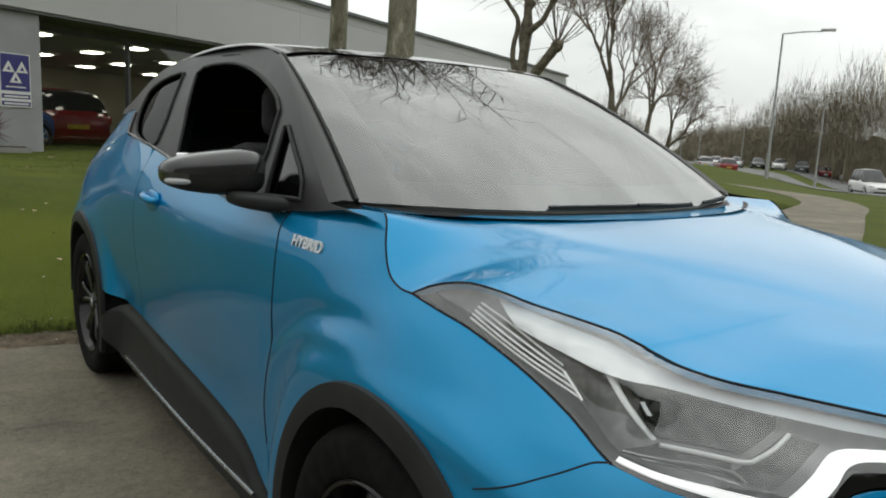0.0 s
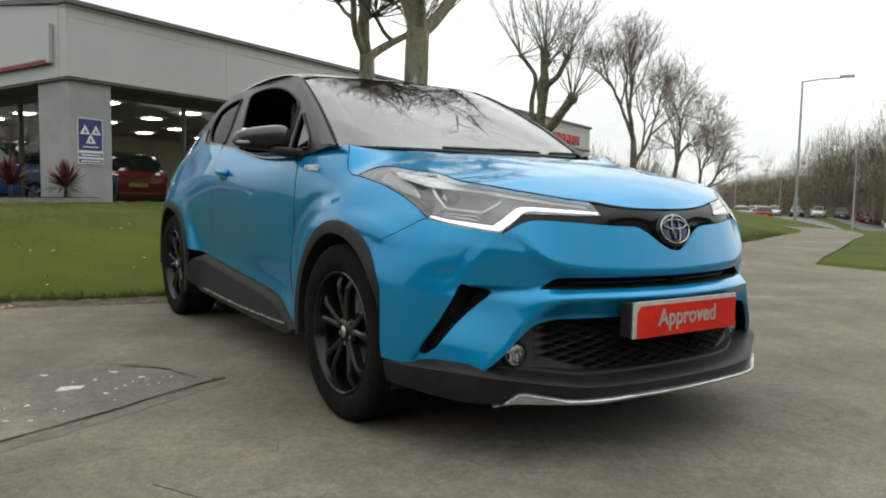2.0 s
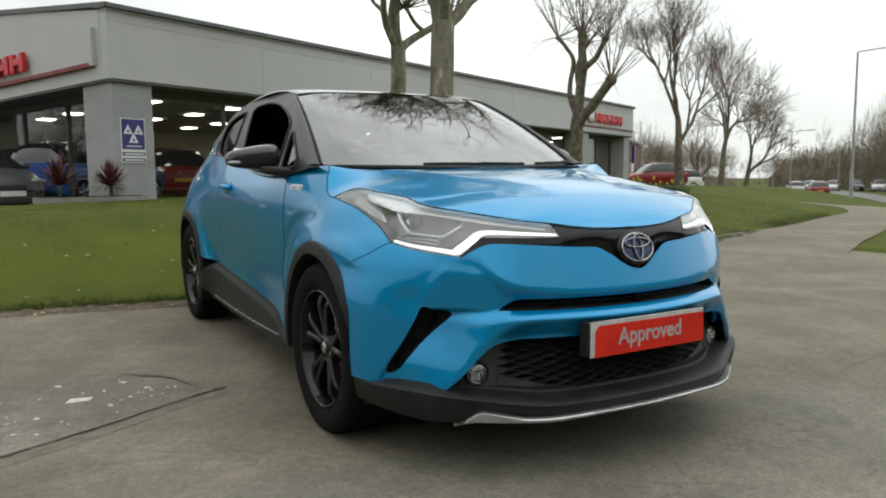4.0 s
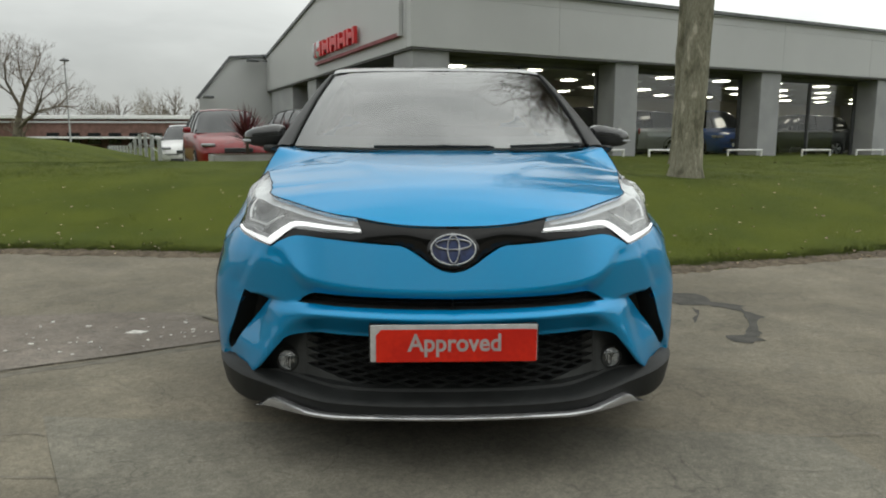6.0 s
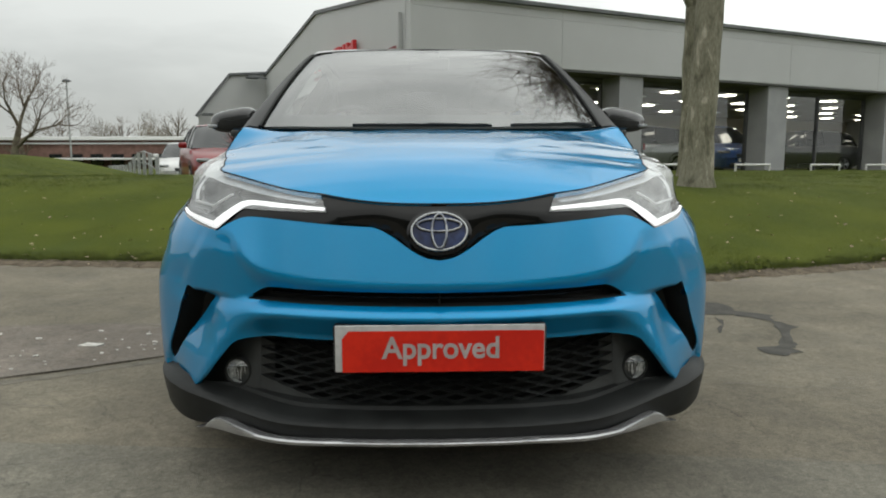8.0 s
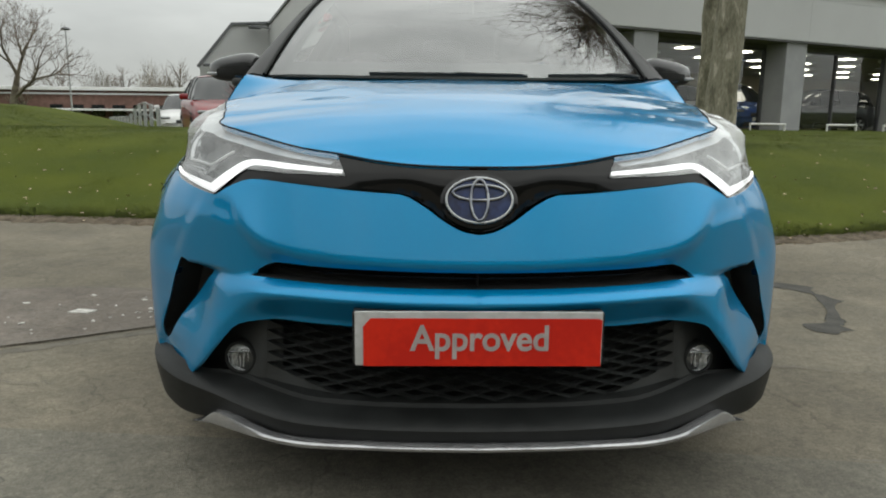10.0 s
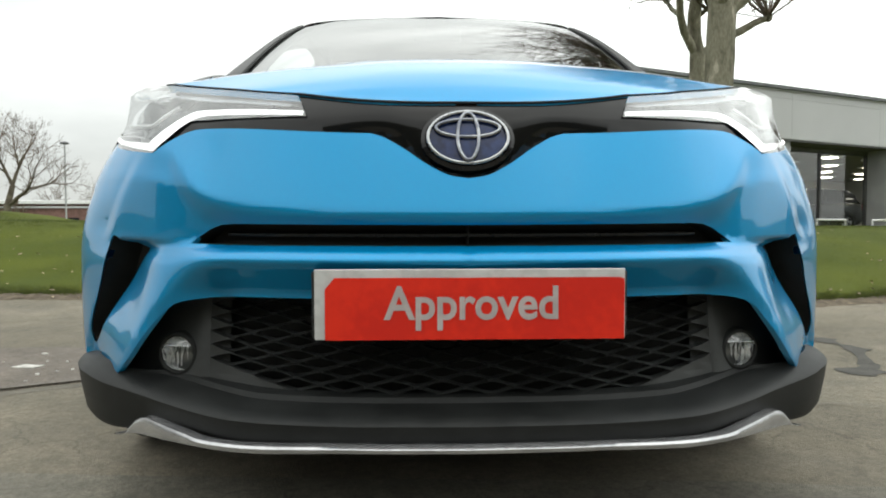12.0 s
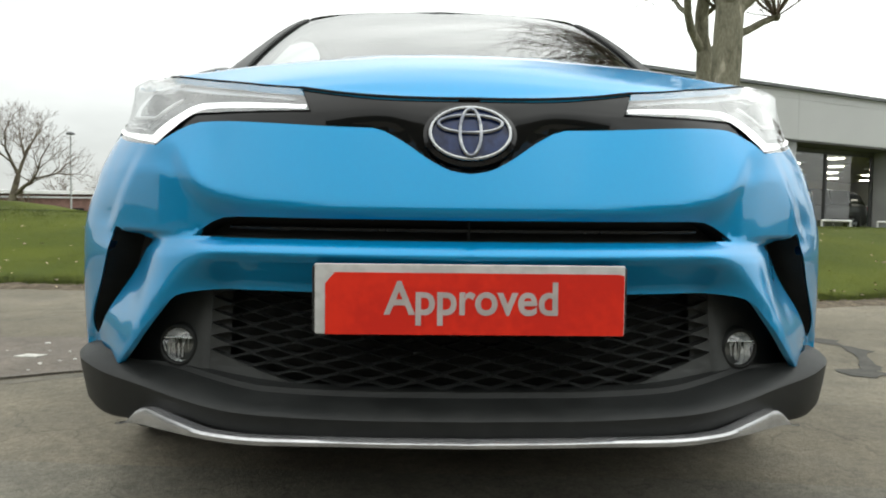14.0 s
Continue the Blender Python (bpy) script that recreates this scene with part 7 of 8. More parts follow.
# ---- trees ----
def branch(g, start, way, length, r0, r1, rnd, sides=5, pts=5, bend=0.25, rise=0.0):
    """A tapering crooked branch; returns its points."""
    path, d, p = [Vector(start)], Vector(way).normalized(), Vector(start)
    for i in range(pts):
        d = (d + Vector((rnd.uniform(-bend, bend), rnd.uniform(-bend, bend), rnd.uniform(-bend, bend) + rise))).normalized()
        p = p + d * length / pts
        path.append(p)
    g.tube(path, [r0 + (r1 - r0) * i / pts for i in range(pts + 1)], sides, caps=False)
    return path, d


def pollard(name, base, girth, fork, limbs, seed, label, bark, shoots=26, reach=2.2, lean=(0, 0)):
    """A plane tree with knuckled limbs and long thin shoots."""
    rnd = random.Random(seed)
    t = thing(name, label, "tree")
    x, y = base
    z = land(x, y)
    wood, crown = Geo(), Geo()
    heads = []
    top = Vector((x + lean[0], y + lean[1], z + fork))
    path = [Vector((x, y, z - 0.25)), Vector((x, y, z)), Vector((x, y, z + 0.15)), Vector((x + lean[0] * 0.2, y + lean[1] * 0.2, z + 0.5))]
    for i in range(1, 9):
        f = i / 8
        path.append(Vector((x, y, z)).lerp(top, 0.15 + 0.85 * f) + Vector((0.03 * noise.noise((seed, f * 4, 0)), 0.03 * noise.noise((seed, f * 4, 9)), 0)))
    radii = [girth * 1.5, girth * 1.42, girth * 1.2, girth * 1.06] + [girth * (1.02 - 0.10 * i / 8 + 0.05 * noise.noise((seed, i * 0.9, 4))) for i in range(1, 9)]
    wood.tube(path, radii, 18, caps=False)
    for way, length, r in limbs:
        p, d = branch(wood, top - Vector((0, 0, girth * 0.5)), way, length, girth * r, girth * r * 0.62, rnd, 10, 6, 0.16, 0.06)
        heads.append((p[-1], girth * r * 0.8, 1.0))
        # a side stub with its own head
        q = p[3]
        p2, d2 = branch(wood, q, (rnd.uniform(-1, 1), rnd.uniform(-1, 1), 0.5), length * 0.4, girth * r * 0.55, girth * r * 0.4, rnd, 8, 4, 0.2, 0.1)
        heads.append((p2[-1], girth * r * 0.5, 0.7))
    for c, r, k in heads:
        rows = []
        for i in range(7):
            ph = math.pi * (i / 6 - 0.5)
            rows.append([c + Vector((math.cos(ph) * math.cos(a), math.cos(ph) * math.sin(a), math.sin(ph))) * r * (1.15 + 0.35 * noise.noise((c.x + math.cos(a) * 2, c.y + math.sin(a) * 2, i))) for a in [math.tau * j / 9 for j in range(9)]])
        wood.grid(rows, closed=True)
        for _ in range(int(shoots * k)):
            way = Vector((rnd.gauss(0, 0.75), rnd.gauss(0, 0.75), rnd.uniform(0.15, 1.3)))
            ln = reach * rnd.uniform(0.55, 1.15)
            p, d = branch(crown, c + way.normalized() * r * 0.7, way, ln, 0.017, 0.006, rnd, 4, 5, 0.16, 0.05)
            for _ in range(5):
                q = p[rnd.randint(1, 5)]
                p2, d2 = branch(crown, q, d + Vector((rnd.gauss(0, 0.7), rnd.gauss(0, 0.7), rnd.gauss(0.1, 0.5))), ln * rnd.uniform(0.25, 0.6), 0.008, 0.003, rnd, 3, 3, 0.25)
                for _ in range(2):
                    branch(crown, p2[rnd.randint(1, 3)], d2 + Vector((rnd.gauss(0, 0.8), rnd.gauss(0, 0.8), rnd.gauss(0, 0.5))), ln * rnd.uniform(0.12, 0.3), 0.005, 0.0025, rnd, 3, 2, 0.3)
    part("trunk", wood, bark, t, "mottled grey-brown trunk and limbs", smooth=True)
    part("crown", crown, M_TWIG, t, "bare brown twigs")
    return t


def knuckled(name, base, label):
    """A hard-pruned plane tree: few thick limbs that end in fists of long straight shoots."""
    rnd = random.Random(31)
    t = thing(name, label, "tree")
    z0 = land(*base) - 0.1
    across, depth = Vector((0.75, -0.66, 0)), Vector((0.66, 0.75, 0))
    wood, crown = Geo(), Geo()
    # each limb: (offset across, height, offset in depth, radius) from its root to its fist
    limbs = (
        ((0, -0.25, 0, 0.30), (0, 0.05, 0, 0.27), (0, 0.4, 0, 0.215), (-0.01, 1.2, 0, 0.20), (0.0, 2.2, 0, 0.205), (0.04, 2.6, 0, 0.165), (0.10, 3.4, 0.02, 0.148), (0.17, 4.0, 0.03, 0.150), (0.13, 4.6, 0.03, 0.120), (0.14, 5.0, 0.03, 0.125)),
        ((0.02, 2.1, -0.03, 0.15), (0.22, 2.5, -0.10, 0.155), (0.46, 2.75, -0.18, 0.150), (0.80, 3.22, -0.3, 0.140), (1.04, 3.55, -0.36, 0.150)),
        ((0.12, 3.85, 0.0, 0.09), (0.32, 4.05, -0.12, 0.098), (0.58, 4.27, -0.22, 0.085), (0.72, 4.55, -0.26, 0.075), (0.85, 4.82, -0.28, 0.085)),
        ((-0.04, 2.6, 0.02, 0.10), (-0.21, 3.05, 0.08, 0.085), (-0.23, 3.55, 0.12, 0.075), (-0.13, 4.25, 0.16, 0.070), (-0.40, 4.72, 0.22, 0.060), (-0.63, 5.0, 0.25, 0.065)),
        ((0.08, 3.3, 0.04, 0.09), (-0.02, 3.9, 0.40, 0.08), (0.10, 4.5, 0.72, 0.07), (0.30, 4.9, 0.85, 0.075)),
    )
    for k, limb in enumerate(limbs):
        pts = [Vector((*base, z0)) + across * u + depth * d + Vector((0, 0, h)) for u, h, d, r in limb]
        path, radii = [], []
        for i in range(len(pts) - 1):
            a, b, c, e = pts[max(i - 1, 0)], pts[i], pts[i + 1], pts[min(i + 2, len(pts) - 1)]
            for j in range(4):
                f = j / 4
                path.append(0.5 * (2 * b + (c - a) * f + (2 * a - 5 * b + 4 * c - e) * f * f + (3 * b - a - 3 * c + e) * f ** 3))
                radii.append((limb[i][3] * (1 - f) + limb[i + 1][3] * f) * (1 + 0.10 * noise.noise((k * 7.1, len(path) * 0.6, 0))))
        path.append(pts[-1])
        radii.append(limb[-1][3])
        wood.tube(path, radii, 14, caps=False)
        fist, r = pts[-1], limb[-1][3] * 1.15
        rows = []
        for i in range(8):
            ph = math.pi * (i / 7 - 0.5)
            rows.append([fist + Vector((math.cos(ph) * math.cos(a), math.cos(ph) * math.sin(a), math.sin(ph))) * r * (1.1 + 0.5 * noise.noise((fist.x * 3 + math.cos(a) * 1.6, fist.y * 3 + math.sin(a) * 1.6, i * 0.8))) for a in [math.tau * j / 11 for j in range(11)]])
        wood.grid(rows, closed=True)
        spread = (pts[-1] - pts[-3]).normalized() * 0.45 + Vector((0, 0, 0.55))
        for _ in range((24, 20, 15, 13, 9)[k]):
            way = spread + Vector((rnd.gauss(0, 0.6), rnd.gauss(0, 0.6), rnd.gauss(0, 0.35)))
            ln = rnd.uniform(1.3, 2.7)
            p, d = branch(crown, fist + way.normalized() * r * 0.8, way, ln, 0.015, 0.0045, rnd, 4, 6, 0.11, 0.05)
            for _ in range(4):
                q = p[rnd.randint(2, 6)]
                p2, d2 = branch(crown, q, d + Vector((rnd.gauss(0, 0.5), rnd.gauss(0, 0.5), rnd.gauss(0.1, 0.35))), ln * rnd.uniform(0.2, 0.5), 0.007, 0.003, rnd, 3, 3, 0.15)
                branch(crown, p2[2], d2 + Vector((rnd.gauss(0, 0.6), rnd.gauss(0, 0.6), rnd.gauss(0.1, 0.4))), ln * rnd.uniform(0.12, 0.28), 0.005, 0.0025, rnd, 3, 2, 0.2)
        # a few drooping shoots
        for _ in range(4):
            branch(crown, fist, (rnd.gauss(0, 1), rnd.gauss(0, 1), rnd.uniform(-0.3, 0.4)), rnd.uniform(0.8, 1.5), 0.012, 0.004, rnd, 4, 6, 0.16, -0.06)
    part("trunk", wood, M_BARK2, t, "mottled grey-brown trunk and limbs", smooth=True)
    part("crown", crown, M_TWIG, t, "bare brown twigs")
    return t


def spreading(name, base, height, girth, seed, label, levels=5, spread=0.75, twig=0.008, first=0.28, mat=None, fuzz=0):
    """A bare tree that forks again and again."""
    rnd = random.Random(seed)
    t = thing(name, label, "tree")
    z = land(*base)
    wood, crown = Geo(), Geo()

    def grow(start, way, length, r, level):
        fine = level >= 3
        sides = (9, 7, 5, 4, 3, 3)[min(level, 5)]
        p, d = branch(crown if fine else wood, start, way, length, r, r * 0.62, rnd, sides, 4 if level < 4 else 3, 0.13 + 0.03 * level, 0.03)
        if level >= levels:
            for _ in range(fuzz):
                branch(crown, p[rnd.randint(1, len(p) - 1)], d + Vector((rnd.gauss(0, 0.45), rnd.gauss(0, 0.45), rnd.gauss(0.15, 0.4))), length * rnd.uniform(0.8, 2.0), 0.0045, 0.002, rnd, 3, 2, 0.2)
            return
        n = 3 if level < 2 else rnd.randint(3, 4)
        for i in range(n):
            q = p[-1] if i == 0 else p[rnd.randint(2, len(p) - 1)]
            a = math.tau * (i + rnd.random() * 0.7) / n
            side = d.orthogonal().normalized()
            out = side * math.cos(a) + d.cross(side) * math.sin(a)
            k = spread * (0.35 if i == 0 else rnd.uniform(0.7, 1.2))
            grow(q, d + out * k + Vector((0, 0, 0.10)), length * rnd.uniform(0.62, 0.84), max(r * rnd.uniform(0.45, 0.62), twig * 0.5), level + 1)

    wood.tube([(base[0], base[1], z - 0.3), (base[0], base[1], z + 0.1), (base[0], base[1], z + 0.4)], [girth * 1.5, girth * 1.3, girth * 1.05], 10, caps=False)
    grow(Vector((base[0], base[1], z + 0.3)), (rnd.uniform(-0.1, 0.1), rnd.uniform(-0.1, 0.1), 1), height * first, girth, 0)
    part("trunk", wood, mat or M_BARK2, t, "dull brown trunk and boughs", smooth=True)
    part("crown", crown, M_TWIG, t, "bare brown twigs")
    return t


pollard("plane_tree", (3.62, 7.92), 0.185, 2.75, [((-0.06, 0.1, 1), 3.2, 0.86), ((-0.75, -0.2, 1.1), 2.0, 0.42), ((0.85, 0.15, 1.0), 2.2, 0.52), ((0.1, 0.8, 1.0), 2.1, 0.45), ((-0.2, -0.8, 1.3), 2.0, 0.40)], 4, "plane tree with mottled flaking bark and bare shoots", M_BARK, shoots=30, reach=2.0, lean=(0.10, 0.0))
pollard("plane_tree", (4.98, 11.98), 0.165, 3.1, [((-0.15, 0.1, 1), 2.4, 0.8), ((0.9, -0.1, 0.75), 1.6, 0.55), ((-0.6, -0.3, 1.0), 1.7, 0.5), ((0.2, 0.6, 1.2), 1.8, 0.5)], 9, "plane tree with mottled flaking bark and bare shoots", M_BARK, shoots=26, reach=1.9)
knuckled("plane_tree", (13.72, 16.85), "pollarded plane tree with knuckled limbs on the grass")
spreading("roadside_tree", (24.55, 22.55), 9.2, 0.21, 21, "tall bare tree with ascending boughs beside the showroom", levels=6, spread=0.50, first=0.30, fuzz=2)
spreading("roadside_tree", (36.5, 30.2), 10.2, 0.21, 33, "tall bare tree with fine upright twigs on the verge", levels=6, spread=0.48, first=0.27, fuzz=2)
spreading("roadside_tree", (44.5, 34.6), 9.2, 0.20, 38, "broad bare tree with fine twigs on the verge", levels=6, spread=0.62, first=0.22, fuzz=2)
spreading("small_tree", (-16.9, 29.7), 7.2, 0.17, 52, "small spreading bare tree on the grass mound", levels=6, spread=0.85, first=0.24, twig=0.010)
rnd = random.Random(77)
for x, y, h in ((-44, 92, 8.5), (-37.5, 95, 7.5), (-31.5, 96, 9.0), (-29, 97, 7.2), (-19.5, 99, 6.5), (-52, 88, 7), (-27.5, 52, 4.0), (30, 44, 7.5), (53, 47, 8.5), (47, 52, 8.0), (62, 60, 8.5), (70, 66, 8)):
    spreading("bare_tree", (x, y), h, 0.2, rnd.randint(100, 900), "distant bare tree with brown twigs", levels=4, spread=0.62, twig=0.03, first=0.25)

# woods beyond the road
rnd = random.Random(13)
verts, faces = [], []


def sliver(p, q, w):
    s = Vector((-(q - p).y, (q - p).x, 0))
    s = (s.normalized() if s.length > 1e-4 else Vector((1, 0, 0))) * w
    k = len(verts)
    verts.extend(((p - s)[:], (p + s)[:], q[:]))
    faces.append((k, k + 1, k + 2))


def far_tree(x, y, h):
    z = land(x, y)
    base = Vector((x, y, z - 0.5))
    if rnd.random() < 0.3:
        sliver(base, base + Vector((rnd.uniform(-0.8, 0.8), 0, h * 0.75)), 0.08)
    for _ in range(460):
        a, e, k = rnd.uniform(0, math.tau), rnd.uniform(-1, 1), rnd.random() ** 0.5
        u = Vector((math.cos(a) * math.sqrt(1 - e * e) * 0.24, math.sin(a) * math.sqrt(1 - e * e) * 0.24, 0.40 * e))
        p = base + Vector((0, 0, h * 0.58)) + u * h * k
        q = p + (u * 0.55 + Vector((rnd.gauss(0, 0.06), rnd.gauss(0, 0.06), rnd.gauss(0.05, 0.06)))) * h * 0.55
        sliver(p, q, rnd.uniform(0.010, 0.026))


for _ in range(330):
    t = rnd.random()
    x, y = 98 + 62 * t + rnd.gauss(0, 5), 38 + 74 * t + rnd.gauss(0, 5)
    far_tree(x, y, rnd.uniform(14.5, 18.5) - 9.0 * min(t * 2.0, 1))
for _ in range(130):
    t = rnd.random()
    x, y = 52 + 92 * t + rnd.gauss(0, 5), 66 + 58 * t + rnd.gauss(0, 6)
    far_tree(x, y, rnd.uniform(7.5, 10.5))
for _ in range(70):
    x, y = rnd.uniform(-75, -30), rnd.uniform(56, 70)
    if x < -44:
        far_tree(x, y, rnd.uniform(4.0, 6.5))
for _ in range(26):
    far_tree(rnd.uniform(-50, -10), rnd.uniform(98, 112), rnd.uniform(5.0, 7.5))
me = bpy.data.meshes.new("far_woods")
me.from_pydata(verts, [], faces)
me.materials.append(M_FARTWIG)
tagged(new("far_woods", me), "brown leafless woods beyond the road", "woods", kind="stuff")


# evergreen shrubs at the end of the brick building
verts, faces = [], []
for cx, cy, r, h in ((-39.5, 57, 3.2, 5.8), (-44, 60, 3.6, 6.8), (-48, 56, 3.4, 6.2), (-36.6, 60, 2.0, 4.2)):
    for _ in range(2600):
        a, e, k = rnd.uniform(0, math.tau), rnd.uniform(-0.3, 1), rnd.random() ** 0.33
        u = Vector((math.cos(a) * math.sqrt(1 - e * e) * r, math.sin(a) * math.sqrt(1 - e * e) * r, e * h * 0.72)) * k
        p = Vector((cx, cy, land(cx, cy) + h * 0.28)) + u * (1 + 0.25 * noise.noise((u * 0.7)[:]))
        sliver(p, p + Vector((rnd.gauss(0, 0.3), rnd.gauss(0, 0.3), rnd.gauss(0.15, 0.25))), rnd.uniform(0.06, 0.13))
me = bpy.data.meshes.new("evergreen_shrubs")
me.from_pydata(verts, [], faces)
me.materials.append(M_EVERGREEN)
tagged(new("evergreen_shrubs", me), "dark olive evergreen shrubs beside the brick building", "shrubs", kind="stuff")


def belt_of_growth(pts, h, dep, rough, seed):
    """A long mound of foliage."""
    g = Geo()
    c = curve3([(x, y, 0) for x, y in pts], 90)
    rows = []
    for i, p in enumerate(c):
        d = c[min(i + 1, 90)] - c[max(i - 1, 0)]
        s = Vector((-d.y, d.x, 0)).normalized()
        row = []
        for j in range(9):
            a = math.pi * j / 8
            k = 1 + rough * noise.noise((i * 0.55, j * 0.8, seed))
            q = p + s * (math.cos(a) * dep * k)
            row.append((q.x, q.y, land(p.x, p.y) - 0.4 + math.sin(a) * h * k))
        rows.append(row)
    return g.grid(rows)


for pts, h, dep in (([(92, 26), (112, 52), (136, 84), (164, 116)], 6.0, 5), ([(40, 64), (74, 84), (108, 106), (150, 128)], 3.2, 6), ([(-80, 52), (-62, 62), (-46, 70)], 2.2, 5)):
    tagged(make("far_undergrowth", belt_of_growth(pts, h, dep, 0.45, h), M_HEDGE, smooth=True), "dull brown undergrowth at the foot of the woods", "undergrowth", kind="stuff")
# added out of view: a dark belt that only shows mirrored in the paint
tagged(make("dark_growth", belt_of_growth([(58, -10), (30, -21), (0, -25), (-30, -20), (-56, -4)], 9.5, 5, 0.10, 2.0), M_EVERGREEN, smooth=True), "unseen dark belt added opposite the forecourt to darken the car's reflections", "trees", kind="stuff")

# ---- daffodils on the verge ----
rnd = random.Random(8)
leaf, blooms = Geo(), []
for _ in range(1500):
    a, r = rnd.uniform(0, math.tau), math.sqrt(rnd.random())
    x, y = 9.45 + 1.5 * r * math.cos(a), 9.75 + 0.55 * r * math.sin(a)
    z = land(x, y)
    h = rnd.uniform(0.28, 0.48) * (1.1 - 0.4 * r)
    dx, dy = rnd.gauss(0, 0.09), rnd.gauss(0, 0.09)
    w = 0.008
    leaf.add([(x - w, y, z), (x + w, y, z), (x + dx * 0.5 + w * 0.7, y + dy * 0.5, z + h * 0.7), (x + dx * 0.5 - w * 0.7, y + dy * 0.5, z + h * 0.7), (x + dx * 1.3, y + dy * 1.3, z + h)], [(0, 1, 2, 3), (3, 2, 4)])
    if rnd.random() < 0.03:
        c = Vector((x + dx, y + dy, z + h * 1.12))
        bloom = Geo()
        blooms.append(bloom)
        for k in range(6):
            b = math.tau * k / 6
            bloom.add([c, c + Vector((math.cos(b), -0.3, math.sin(b))) * 0.035, c + Vector((math.cos(b + 0.8), -0.3, math.sin(b + 0.8))) * 0.035], [(0, 1, 2)])
        bloom.tube([c, c + Vector((0, -0.03, 0))], 0.012, 6)
clump = thing("daffodil_clump", "low clump of daffodil leaves with a few yellow flowers", "flowers")
part("leaves", leaf, M_DAFLEAF, clump, "green strap leaves")
for bloom in blooms:
    part("flower", bloom, M_YELLOW, clump, "yellow daffodil flower")


# ---- planters with red cordylines ----
def planter(a, b, depth, top):
    p = thing("planter", "low grey concrete planter wall by the showroom", "planter", group="concrete planters")
    a, b = Vector((*a, 0)), Vector((*b, 0))
    d = (b - a).normalized()
    s = Vector((-d.y, d.x, 0)) * depth
    z0 = min(land(a.x, a.y), land(b.x, b.y)) - 0.3
    part("wall", Geo().prism([a + Vector((0, 0, z0)), b + Vector((0, 0, z0)), b + s + Vector((0, 0, z0)), a + s + Vector((0, 0, z0))], (0, 0, top - z0)), M_CONC, p)
    e = d * 0.06 + s.normalized() * 0.06
    part("soil", Geo().prism([q + Vector((0, 0, top + 0.004)) for q in (a + e, b - d * 0.06 + s.normalized() * 0.06, b + s - e, a + s + d * 0.06 - s.normalized() * 0.06)], (0, 0, 0.012)), M_SOIL, p)
    return p


planter((-4.28, 13.28), (-2.42, 14.12), 0.75, 0.58)
planter((-1.68, 13.86), (0.30, 13.80), 0.36, 0.58)


def cordyline(x, y, z, r, seed):
    rnd = random.Random(seed)
    t = thing("cordyline", "spiky dark red cordyline plant in a planter", "plant", group="red cordylines")
    part("stem", Geo().tube([(x, y, z - 0.03), (x, y, z + 0.35 * r)], [0.04, 0.03], 8), M_BARK2, t)
    g = Geo()
    for _ in range(130):
        a, e = rnd.uniform(0, math.tau), rnd.uniform(-0.15, 1.5)
        d = Vector((math.cos(a) * math.cos(e), math.sin(a) * math.cos(e), math.sin(e)))
        s = d.cross(Vector((0, 0, 1)))
        s = (s.normalized() if s.length > 0.05 else Vector((1, 0, 0))) * 0.022
        c = Vector((x, y, z + 0.35 * r))
        ln = r * rnd.uniform(0.75, 1.1)
        m, e2 = c + d * ln * 0.55, c + d * ln + Vector((0, 0, -0.10 * ln * math.cos(e)))
        g.add([c - s * 0.5, c + s * 0.5, m + s, m - s, e2], [(0, 1, 2, 3), (3, 2, 4)])
    part("leaves", g, M_CORD, t, "narrow dark red leaves")


for i, (x, y, r) in enumerate(((-3.72, 13.85, 0.80), (-2.95, 14.20, 0.62), (-1.22, 14.02, 0.66), (-0.32, 13.98, 0.58))):
    cordyline(x, y, 0.58, r, 60 + i)


# ---- street lamps ----
def street_lamp(base, height, arm, label="grey steel street lamp with a single arm"):
    t = thing("street_lamp", label, "street lamp", group="road street lamps")
    x, y = base
    z = land(x, y)
    top = Vector((x, y, z + height))
    part("post", Geo().tube([(x, y, z - 0.3), (x, y, z + 1.4), (x, y, z + 1.42), top], [0.11, 0.11, 0.075, 0.05], 10), M_LAMPPOST, t)
    end = top + Vector((arm[0], arm[1], 0.12))
    part("arm", Geo().tube([top, top.lerp(end, 0.5) + Vector((0, 0, 0.04)), end], 0.035, 8), M_LAMPPOST, t)
    d = Vector((arm[0], arm[1], 0)).normalized()
    s = Vector((-d.y, d.x, 0)) * 0.13
    a, b = end - d * 0.1, end + d * 0.65
    part("lantern", Geo().prism([a - s * 0.6, a + s * 0.6, b + s, b - s], (0, 0, 0.13)), M_STEEL, t, "flat grey lantern")


street_lamp((39.1, 23.3), 8.15, (0.95, -1.75))
street_lamp((69.0, 35.6), 8.1, (-1.6, 1.1))
street_lamp((88.0, 61.8), 8.2, (1.6, -1.4))
street_lamp((108, 67.7), 7.0, (-1.7, 1.2))
street_lamp((120, 88), 8.0, (1.6, -1.4))
street_lamp((155, 105.5), 8.0, (-1.6, 1.3))
street_lamp((158, 120), 8.0, (1.6, -1.3))
t = thing("street_lamp", "slim grey lamp post with a small round head", "street lamp")
lx, ly = -22.9, 47.9
lz = land(lx, ly)
part("post", Geo().tube([(lx, ly, lz - 0.3), (lx, ly, 5.35)], [0.07, 0.045], 8), M_LAMPPOST, t)
part("lantern", Geo().lathe([(0.02, 0.16), (0.22, 0.10), (0.30, 0.0), (0.20, -0.04), (0.02, -0.05)], (lx, ly, 5.42), (0, 0, 1), 14), M_COPING, t, smooth=True)


